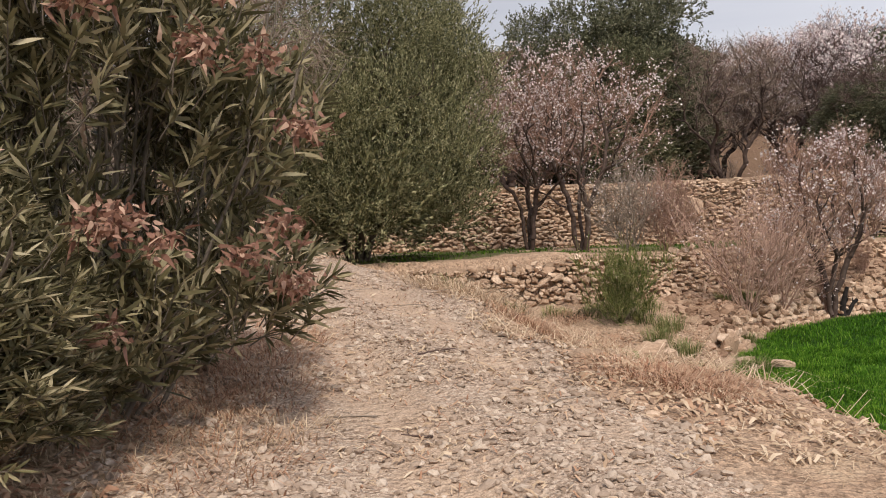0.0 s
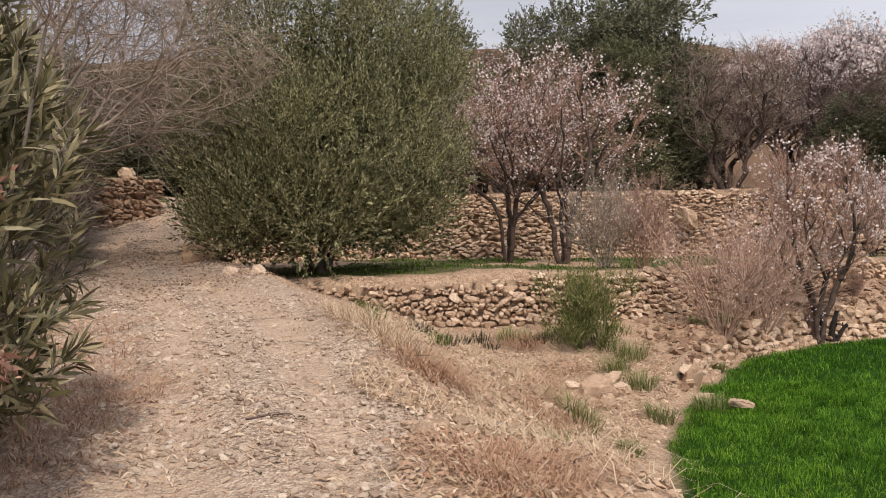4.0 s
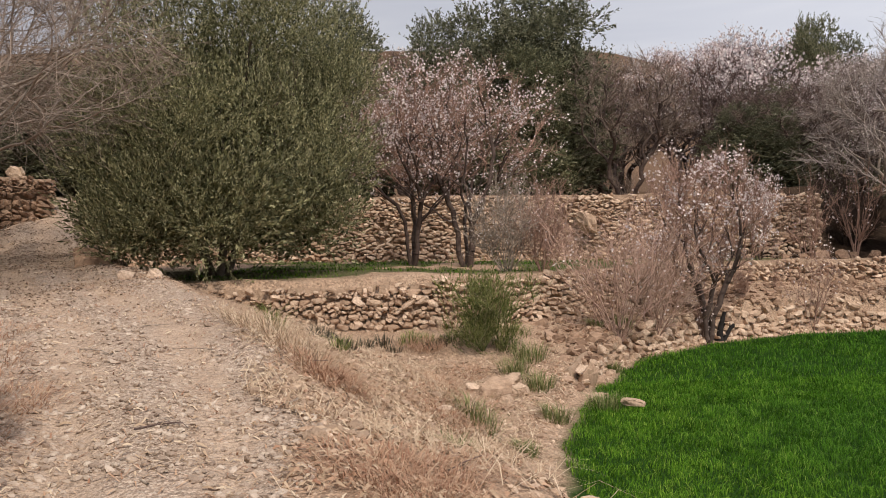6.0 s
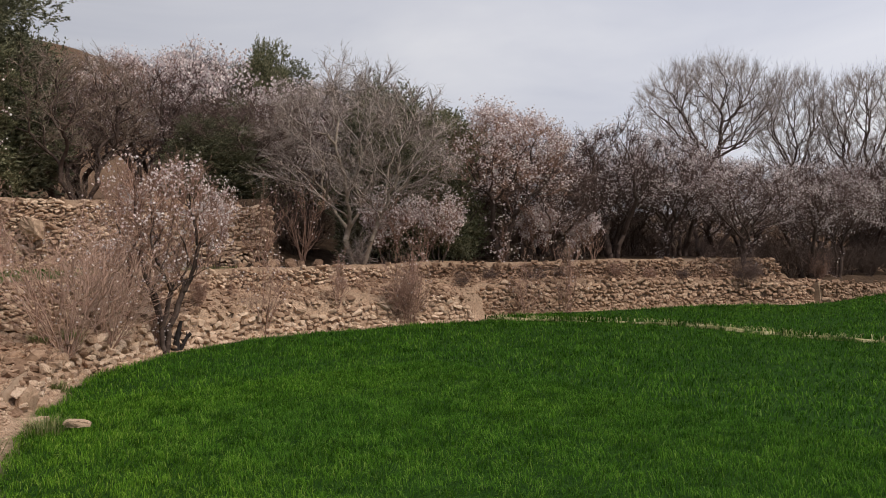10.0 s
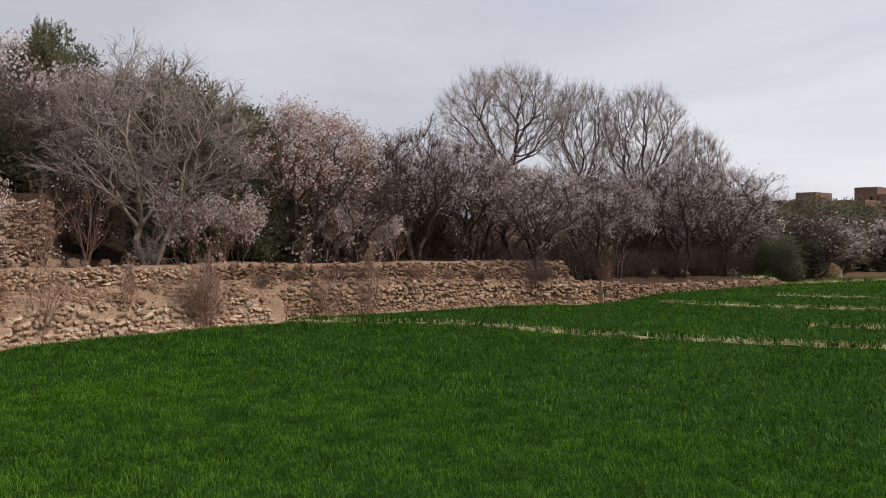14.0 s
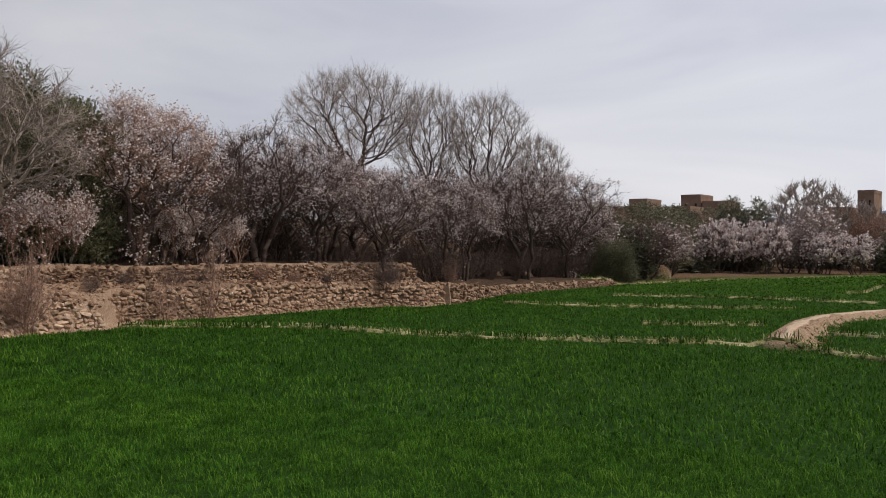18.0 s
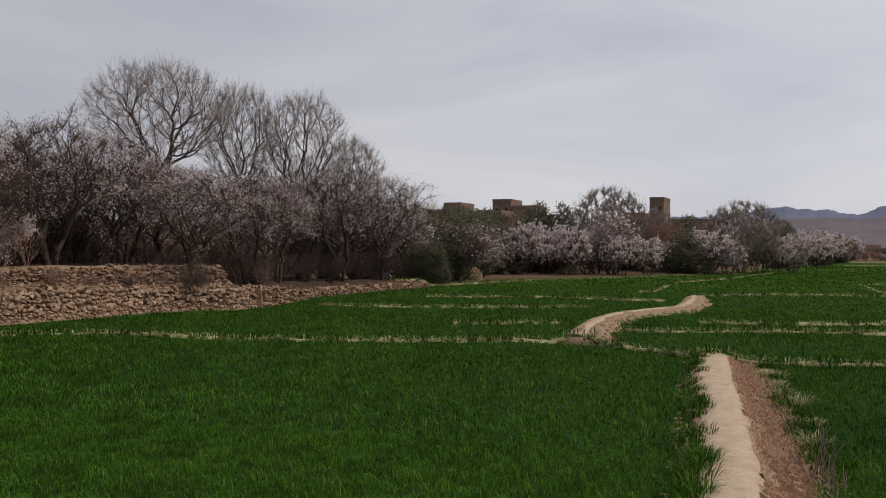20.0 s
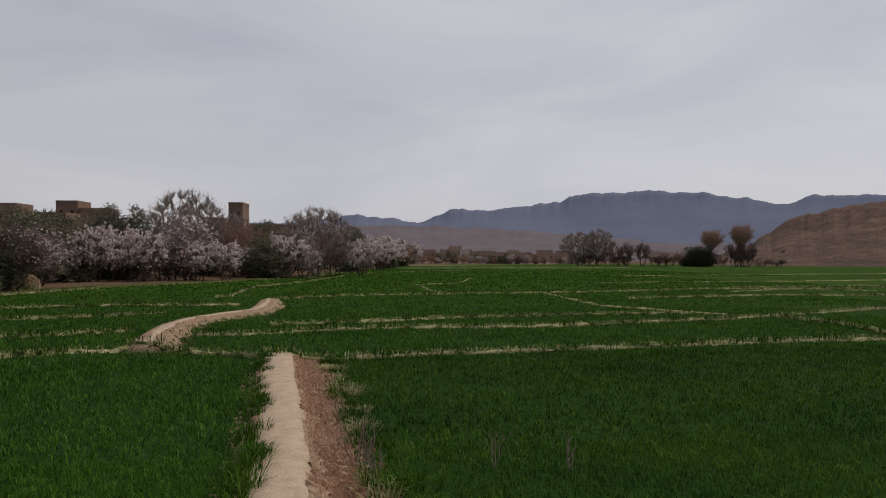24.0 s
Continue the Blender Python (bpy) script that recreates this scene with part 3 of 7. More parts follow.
    green = np.where(field, smooth(-d_foot + 0.12 * rough(x, y, 0.7, 9.0), 0.1, 0.34), 0.0)
    green = green * (1 - on_a * smooth(x, 3, 5)) * (1 - on_b) * (1 - smooth(-dpa, 0.2, 0.35) * (1 - smooth(-dpa, 0.82, 1.08)) * east)
    green = np.maximum(green, 0.75 * smooth(d_mid, 0.6, 1.5) * (d_top < -0.3) * smooth(x - xr, 0.9, 1.6) * smooth(x, -6, -2) * (rough(x, y, 1.9, 5) > -0.35) * (x < 14))
    green = np.maximum(green, 0.55 * smooth(x, 58, 64) * (d_foot > 0) * (1 - smooth(d_foot, 2.5, 5)))
    straw = np.where(field, 0, 0.85 * smooth(out, 0.2, 1.2) * (y < 12.5) * (0.55 + 0.6 * rough(x, y, 1.1, 8.0)) + smooth(xl - ex, -0.3, 0.4))
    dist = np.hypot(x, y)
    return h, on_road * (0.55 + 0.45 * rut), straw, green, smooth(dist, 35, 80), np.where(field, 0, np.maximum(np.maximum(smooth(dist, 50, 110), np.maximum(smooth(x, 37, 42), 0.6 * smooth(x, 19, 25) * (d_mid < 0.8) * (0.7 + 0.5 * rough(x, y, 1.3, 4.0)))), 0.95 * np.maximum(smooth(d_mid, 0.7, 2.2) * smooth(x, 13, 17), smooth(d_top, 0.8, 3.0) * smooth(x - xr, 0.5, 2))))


def ground_z(x, y):
    return float(land(np.array([x]), np.array([y]))[0])


def axis(*runs):
    """Grid lines: (from, to, step) runs, joined."""
    return np.unique(np.round(np.concatenate([np.arange(a, b, s) for a, b, s in runs]), 3))


def build_ground():
    xs = axis((-4500, -600, 300), (-600, -60, 30), (-60, -14, 2.5), (-14, 12, 0.19), (12, 40, 0.32), (40, 70, 0.8), (70, 130, 1.0), (130, 160, 3), (160, 700, 20), (700, 4600, 300))
    ys = axis((-4500, -600, 300), (-600, -60, 30), (-60, -14, 2.5), (-14, -3, 0.5), (-3, 26, 0.17), (26, 33, 0.25), (33, 60, 1.5), (60, 400, 12), (400, 700, 50), (700, 4600, 300))
    gx, gy = np.meshgrid(xs, ys)
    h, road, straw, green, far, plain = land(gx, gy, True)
    # darker brown soil where the orchard trees stand
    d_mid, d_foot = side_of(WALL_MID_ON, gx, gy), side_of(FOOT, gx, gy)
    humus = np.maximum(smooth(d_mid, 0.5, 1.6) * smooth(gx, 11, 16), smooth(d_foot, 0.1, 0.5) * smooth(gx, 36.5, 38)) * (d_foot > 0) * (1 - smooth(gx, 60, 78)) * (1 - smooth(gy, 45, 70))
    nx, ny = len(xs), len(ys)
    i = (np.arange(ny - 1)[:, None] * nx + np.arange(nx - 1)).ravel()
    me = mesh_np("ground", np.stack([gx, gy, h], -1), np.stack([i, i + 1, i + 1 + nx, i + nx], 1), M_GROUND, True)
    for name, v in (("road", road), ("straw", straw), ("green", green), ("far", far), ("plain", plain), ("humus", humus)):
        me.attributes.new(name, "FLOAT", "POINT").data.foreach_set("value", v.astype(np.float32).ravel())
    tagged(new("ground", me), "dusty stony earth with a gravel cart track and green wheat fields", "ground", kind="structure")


build_ground()


# ---- stones and walls ----
def boulder(seed, flat=0.75, k=3, square=0.78):
    """An irregular rounded block, about one unit across."""
    rs = np.random.RandomState(seed)
    bm = bmesh.new()
    bmesh.ops.create_cube(bm, size=1.0)
    bmesh.ops.subdivide_edges(bm, edges=bm.edges[:], cuts=k - 1, use_grid_fill=True)
    cut = [unit(rs.normal(size=3)) for _ in range(9)]
    for v in bm.verts:
        p = np.array(v.co)
        p = p * square + unit(p) * (1 - square) / 2
        for c in cut:
            over = float(p @ c) - 0.37
            if over > 0:
                p = p - c * over
        v.co = p * np.array([1.0, 0.9, flat]) + rs.normal(size=3) * 0.022
    me = bpy.data.meshes.new("stone")
    bm.to_mesh(me)
    bm.free()
    return me


STONES = [boulder(i, 0.62 + 0.05 * (i % 5)) for i in range(10)]
STONES_GREY = [boulder(i + 40, 0.62 + 0.05 * (i % 5)) for i in range(10)]
STONES_OCHRE = [boulder(i + 80, 0.62 + 0.05 * (i % 5)) for i in range(10)]
STONES_LIGHT = [boulder(i, 0.62 + 0.05 * (i % 5), 2) for i in range(10)]
for me in STONES:
    me.materials.append(M_STONE)
for me in STONES_GREY:
    me.materials.append(M_STONE_GREY)
for me in STONES_OCHRE:
    me.materials.append(M_STONE_OCHRE)
ARRAYS = {}


def stone_arrays(me):
    if me.name not in ARRAYS:
        v = np.zeros(len(me.vertices) * 3, np.float32)
        me.vertices.foreach_get("co", v)
        ARRAYS[me.name] = (v.reshape(-1, 3), np.array([p.vertices[:] for p in me.polygons], np.int32))
    return ARRAYS[me.name]


def joined(name, rows, material, parent=None, label="", smooth=False):
    """One mesh of many stones: rows of (mesh, matrix)."""
    vs, fs, off = [], [], 0
    for me, m in rows:
        v, f = stone_arrays(me)
        m = np.array(m)
        vs.append(v @ m[:3, :3].T + m[:3, 3]), fs.append(f + off)
        off += len(v)
    ob = mesh_part(name, mesh_np(name, np.concatenate(vs), np.concatenate(fs), material, smooth), parent, label)
    return tagged(ob, kind="stuff")


def along(line, s):
    """Place and way at s metres along a line of corners."""
    for (ax, ay), (bx, by) in zip(line, line[1:]):
        ln = math.hypot(bx - ax, by - ay)
        if s <= ln or (bx, by) == line[-1]:
            return ax + (bx - ax) * s / ln, ay + (by - ay) * s / ln, (bx - ax) / ln, (by - ay) / ln
        s -= ln


def length_of(line):
    return sum(math.hypot(b[0] - a[0], b[1] - a[1]) for a, b in zip(line, line[1:]))


def dry_wall(name, line, low, high, label, near, course=0.16, lean=0.16, stones=STONES, ragged=0.10, seed=1, gap=(), long=1.0):
    """A dry-stone retaining wall: an earth core with stones laid in courses before it. low, high: heights over x."""
    rng = random.Random(seed)
    total = length_of(line)
    rows = []
    verts, n_st = [], int(total / 0.5) + 1
    for i in range(n_st + 1):
        x, y, dx, dy = along(line, total * i / n_st)
        px, py = dy, -dx                       # towards the open side
        z0, z1 = low(x, y) - 0.3, high(x, y) - 0.04 + rng.uniform(-0.03, 0.03)
        for o, z in ((-0.035, z0), (-0.035 - lean * (z1 - z0), z1), (-lean * (z1 - z0) - 0.5, z1 - 0.3), (-0.6, z0)):
            verts.append((x + px * o, y + py * o, z))
    quads = [(i * 4 + j, i * 4 + 4 + j, i * 4 + 4 + (j + 1) % 4, i * 4 + (j + 1) % 4) for i in range(n_st) for j in range(4)]
    quads += [(0, 1, 2, 3), (n_st * 4 + 3, n_st * 4 + 2, n_st * 4 + 1, n_st * 4)]
    core = tagged(new(name, mesh_np(name, verts, np.array(quads), M_EARTH)), label, "wall", kind="structure")
    k = 0
    zrow = 0.0
    while zrow < 3.2:
        hgt = course * rng.choice((0.7, 0.9, 1.0, 1.2, 1.5))
        s = rng.uniform(0, 0.2)
        while s < total:
            wid = hgt * rng.choice((0.8, 1.0, 1.1, 1.3, 1.5, 1.9)) * rng.uniform(0.85, 1.2) * long
            x, y, dx, dy = along(line, min(s + wid / 2, total))
            z0 = low(x, y) - 0.06
            z1 = high(x, y) + rng.uniform(-ragged, ragged * 0.4)
            z = z0 + zrow + hgt / 2
            if z < z1 - hgt * 0.2 and not any(a < x < b and rng.random() < c for a, b, c in gap):
                o = 0.02 + rng.uniform(-0.03, 0.035) - lean * (z - z0)
                m = Matrix.LocRotScale((x + dy * o, y - dx * o, z + rng.gauss(0, hgt * 0.22)),
                                       Euler((rng.gauss(0, 0.16), rng.gauss(0, 0.3), math.atan2(dy, dx) + rng.gauss(0, 0.22))),
                                       (wid * 1.1, rng.uniform(0.17, 0.28), hgt * rng.uniform(1.15, 1.6)))
                rows.append((rng.choice(stones), m, near(x, y)))
            s += wid
            k += 1
        zrow += hgt * 0.93
    single = [r for r in rows if r[2]][:300]
    rest = [r for r in rows if not r[2]] + [r for r in rows if r[2]][300:]
    for me, m, _ in single:
        mesh_part("stone", me, core, "", m)
    if rest:
        joined("stonework", [(STONES_LIGHT[int(a.name[-1]) if a.name[-1].isdigit() else 0], b) for a, b, _ in rest], stones[0].materials[0], core)
    return core


CAP = lambda x: float(terrace(x)) + float(np.interp(x, (-2, 2.2, 3.6, 40), (-0.16, -0.12, 0.05, 0.03)))
dry_wall("wall_middle", [p for p in WALL_MID if p[0] < 21], lambda x, y: float(wall_base(x)) - 0.05, lambda x, y: CAP(x),
         "rough dry-stone retaining wall of warm limestone below the olive terrace",
         lambda x, y: x < 3.4, course=0.098, lean=0.18, seed=3, gap=((-2, -0.6, 0.6), (-0.6, 9, 0.04), (9, 22, 0.22)))
dry_wall("wall_middle_far", [p for p in WALL_MID if p[0] > 19], lambda x, y: float(wall_base(x)) - 0.05, lambda x, y: CAP(x),
         "crumbling brown stone and earth wall below the orchard terrace",
         lambda x, y: x < 24, course=0.11, lean=0.3, seed=13, stones=STONES_GREY, gap=((19, 40, 0.18),))
dry_wall("wall_upper", WALL_TOP, lambda x, y: 1.72, lambda x, y: 4.12 - 0.03 * max(0, x - 8), "tall dry-stone terrace wall with a jutting boulder",
         lambda x, y: 7.9 < x < 9.3, course=0.098, lean=0.12, seed=5, gap=((-9, 16, 0.04),), long=1.35)
dry_wall("wall_lower", WALL_LOW, lambda x, y: 0.0, lambda x, y: float(np.interp(x, (5, 6, 10, 17, 19, 20.3, 21.1), (0.35, 0.55, 0.82, 0.8, 0.95, 0.75, 0.2))),
         "low tumbled dry-stone wall along the wheat field", lambda x, y: x < 10.5, course=0.12, lean=0.42, ragged=0.2, seed=7, gap=((4, 17, 0.16), (17, 22, 0.03)))
dry_wall("wall_lower_far", WALL_FAR, lambda x, y: 0.0, lambda x, y: float(np.interp(x, (21.6, 22.4, 27, 33, 36.6), (0.9, 1.14, 1.16, 1.0, 0.9))) + 0.03 * math.sin(x * 1.9),
         "dry-stone retaining wall of small pale stones along the wheat field", lambda x, y: x < 24, course=0.12, lean=0.24, ragged=0.08, seed=8, stones=STONES_OCHRE, gap=((20, 37, 0.03),))
dry_wall("wall_field_edge", [(36.75, 18.35), (38.3, 18.4), (41, 18.75), (45, 19.2), (52, 18.6), (60, 17.3)], lambda x, y: 0.0, lambda x, y: float(np.interp(x, (36.8, 38.6, 42, 60), (0.95, 0.9, 0.6, 0.42))),
         "low dry-stone wall under the almond trees", lambda x, y: x < 41, course=0.14, lean=0.12, stones=STONES_GREY, seed=9, ragged=0.18, gap=((36, 60, 0.12),))
dry_wall("wall_roadside", [(-10.7, 25.7), (-9.6, 25.9), (-8.8, 26.7), (-8.35, 27.5)], lambda x, y: 3.2, lambda x, y: 4.75, "short heaped stone wall beside the cart track",
         lambda x, y: True, course=0.11, lean=0.05, stones=STONES_GREY, seed=11, long=1.3)


def rock(x, y, w, d, h, label, sink=0.25, turn=0.0, seed=0, tilt=0.0, name="rock", z=None, kind=None):
    me = boulder(900 + seed, 0.8, 5, 0.5)
    me.materials.append(kind or M_STONE)
    ob = new(name, me)
    zz = ground_z(x, y) if z is None else z
    ob.matrix_basis = Matrix.LocRotScale((x, y, zz + h * (0.5 - sink)), Euler((tilt, 0.1 * tilt, radians(turn))), (w, d, h * 1.25))
    return tagged(ob, label, "rock")


rock(3.54, 14.1, 0.58, 0.46, 0.40, "large pale boulder on the gully bank", seed=1, turn=20)
rock(4.0, 14.45, 0.42, 0.34, 0.28, "pale rounded rock beside a boulder", seed=2)
rock(3.95, 14.95, 0.46, 0.36, 0.26, "flat pale rock beside a boulder", seed=3, turn=50)
rock(3.25, 14.3, 0.28, 0.24, 0.2, "small pale rock on the bank", seed=4)
rock(3.7, 13.75, 0.3, 0.24, 0.2, "small pale rock below a boulder", seed=16, turn=70)
rock(2.2, 10.9, 0.2, 0.16, 0.14, "small pale stone on the earthy slope", seed=17)
rock(2.6, 11.3, 0.24, 0.18, 0.16, "small pale stone on the earthy slope", seed=18, turn=40)
rock(3.0, 12.5, 0.22, 0.2, 0.14, "small pale stone above the gully", seed=19)
rock(3.95, 9.4, 0.22, 0.18, 0.14, "pale stone at the edge of the gully", seed=20)
rock(5.45, 15.75, 0.36, 0.2, 0.62, "upright stone slab at the corner of the wheat", seed=5, turn=15, tilt=0.25)
rock(5.75, 15.95, 0.3, 0.26, 0.24, "pale stone beside an upright slab", seed=6)
rock(5.72, 13.8, 0.42, 0.22, 0.14, "pale flat stone lying in the wheat", seed=7, turn=-10, z=0.08)
rock(5.35, 14.6, 0.34, 0.3, 0.2, "grey stone at the edge of the wheat", seed=8)
rock(8.55, 29.0, 0.75, 0.85, 0.75, "boulder jutting out of the tall terrace wall", sink=0.5, seed=9, turn=30, z=3.15)
rock(-2.75, 16.3, 0.3, 0.26, 0.2, "pale stone on the edge of the cart track", seed=10)
rock(-2.1, 15.7, 0.3, 0.25, 0.2, "small pale stone on the track's edge", seed=11)
rock(-4.2, 18.6, 0.8, 0.6, 0.55, "earthy boulder beneath the olive tree", seed=12, tilt=0.4, turn=35, sink=0.4)
rock(-9.3, 27.0, 0.6, 0.5, 0.45, "pale boulder on top of the roadside wall", seed=13, z=4.75)
rock(3.0, 18.15, 0.42, 0.34, 0.3, "pale block on top of the dry-stone wall", seed=14)
rock(3.55, 18.5, 0.4, 0.34, 0.26, "pale block on top of the dry-stone wall", seed=15)

for i, (x, y, w) in enumerate(((15.2, 26.1, 0.5), (15.8, 25.9, 0.62), (16.3, 26.2, 0.45), (14.6, 25.9, 0.4), (16.9, 26.0, 0.5), (15.5, 26.6, 0.7), (14.0, 26.0, 0.36))):
    rock(x, y, w, w * 0.8, w * 0.75, "block tumbled from the end of the tall terrace wall", sink=0.4, seed=30 + i, turn=i * 50, kind=M_STONE_GREY)


# ---- trees ----
def leafy(seed, height, width, low, n_lobes, lobe, count, per, sprig, leaf, leaf_w, leaf_mat, bark, stems, up=0.5, spread=0.7, shell=0.45):
    """Meshes of a leafy tree: wood and crown."""
    rs, rng = np.random.RandomState(seed), random.Random(seed)
    bl = [(0, 0, height * 0.45, width * 0.3, height * 0.38)]
    for i in range(n_lobes):
        z = low + (height - low) * rs.uniform(0.02, 0.98) ** 1.25
        reach = np.interp((z - low) / (height - low), (0, 0.2, 0.5, 0.8, 1), (0.78, 1.0, 0.96, 0.78, 0.4)) * (width / 2 - lobe * 0.6)
        an, rr = rs.uniform(0, 6.283), reach * math.sqrt(rs.uniform(0.45, 1.0))
        s = lobe * rs.uniform(0.6, 1.25)
        bl.append((math.cos(an) * rr, math.sin(an) * rr, z, s, s * rs.uniform(0.7, 1.2)))
    v, q, tw = sprigs(rs, bl, count, per, sprig, leaf, leaf_w, up, shell, spread)
    # a denser heart, so that one does not look through
    heart = [(0, 0, height * 0.42, width * 0.3, height * 0.36)] + [(math.cos(k) * width * 0.26, math.sin(k) * width * 0.26, height * 0.2, width * 0.18, height * 0.17) for k in range(6)]
    v2, q2, _ = sprigs(rs, heart, count // 3, 9, sprig, leaf * 1.8, leaf_w * 2.4, up, 0.3, spread)
    crown = mesh_np("crown", np.concatenate([v, v2]), np.concatenate([q, q2 + len(v)]), leaf_mat)
    rows = []
    for i in range(stems):
        a = 6.283 * i / stems + rng.uniform(-0.4, 0.4)
        rows.append(((math.cos(a) * 0.12, math.sin(a) * 0.12, -0.15), (math.cos(a) * 0.3, math.sin(a) * 0.3, 1.0), height * 0.5, height * 0.024 / stems ** 0.4))
    segs, _ = grow(rng, rows, (5, 4), 0.5, 0.6, up=0.05, wob=0.12)
    wood = branch_mesh("trunk", segs, bark)
    return [("trunk", wood), ("crown", crown)]


def flowering(seed, height, width, stems, n_blossom, n_bud, size=0.05, kids=(6, 5), twig=M_TWIG, bark=M_BARK, r=0.06, base_len=0.5, lean=0.6, blossom=M_BLOSSOM,
              ratio=0.62, up=0.10, fine=(3600, 6500), fine_len=(0.55, 0.3), fine_w=(0.011, 0.007), fine_up=0.35, first=0.25):
    """Meshes of a tree bare but for blossom: limbs, a mass of twigs, blossom and buds."""
    rs, rng = np.random.RandomState(seed), random.Random(seed)
    rows = []
    for i in range(stems):
        a = 6.283 * i / stems + rng.uniform(-0.5, 0.5)
        ln = lean * rng.uniform(0.5, 1.2)
        rows.append(((math.cos(a) * r * 1.5, math.sin(a) * r * 1.5, -0.15), (math.cos(a) * ln, math.sin(a) * ln, 1.0), height * base_len * rng.uniform(0.85, 1.1), r * rng.uniform(0.8, 1.15)))
    segs, tips = grow(rng, rows, kids, ratio, 0.68, up=up, wob=0.13, rmin=0.006, first=first)
    # bring it to the size asked for
    sc = np.array([(width - 2 * fine_len[0] * 0.6) / max(0.1, np.percentile(np.abs(segs[:, 3:5]), 96) * 2)] * 2 + [(height - fine_len[0] * 0.8) / np.percentile(segs[:, 5], 99)])
    segs[:, :3] *= sc
    segs[:, 3:6] *= sc
    thick = segs[:, 6] > 0.022
    upper = segs[(segs[:, 2] > height * 0.16) & (segs[:, 6] < r * 0.55)]
    v1, f1, t1 = spray(rs, upper, fine[0], fine_len[0], fine_w[0], fine_up)
    v2, f2, t2 = spray(rs, t1, fine[1], fine_len[1], fine_w[1], fine_up)
    vb, fb = tubes(segs[~thick], 3)
    off1, off2 = len(vb), len(vb) + len(v1)
    twigs = mesh_np("branchwork", np.concatenate([vb, v1, v2]), [fb, f1[0] + off1, f1[1] + off1, f2[0] + off2, f2[1] + off2], twig, True)
    meshes = [("trunk", branch_mesh("trunk", segs[thick], bark) if thick.any() else None), ("branchwork", twigs)]
    tips = t2[:, 3:6]
    if n_blossom:
        # blossom gathers on some limbs more than on others
        w = np.clip(0.45 + rough(tips[:, 0] + tips[:, 1] * 0.5, tips[:, 2] + tips[:, 1] * 0.7, height * 0.09, seed), 0.03, 1)
        keep = tips[rs.uniform(0, 1, len(tips)) < w]
        v, f = blossoms(rs, keep, n_blossom, size)
        meshes.append(("blossom", mesh_np("blossom", v, f, blossom)))
    if n_bud:
        v, f = blossoms(rs, tips, n_bud, size * 0.6, 0.03)
        meshes.append(("budding", mesh_np("budding", v, f, M_BUD)))
    return [(a, b) for a, b in meshes if b]


def curve_rows(p0, p1, bow, r0, r1, k, rs, wob):
    """Segments along a bowed, slightly crooked limb."""
    t = np.linspace(0, 1, k + 1)[:, None]
    mid = (p0 + p1) / 2 + bow
    pts = (1 - t) ** 2 * p0 + 2 * t * (1 - t) * mid + t * t * p1
    pts[1:-1] += rs.normal(size=(k - 1, 3)) * wob
    r = r0 + (r1 - r0) * t
    return np.concatenate([pts[:-1], pts[1:], r[:-1], r[1:]], 1)


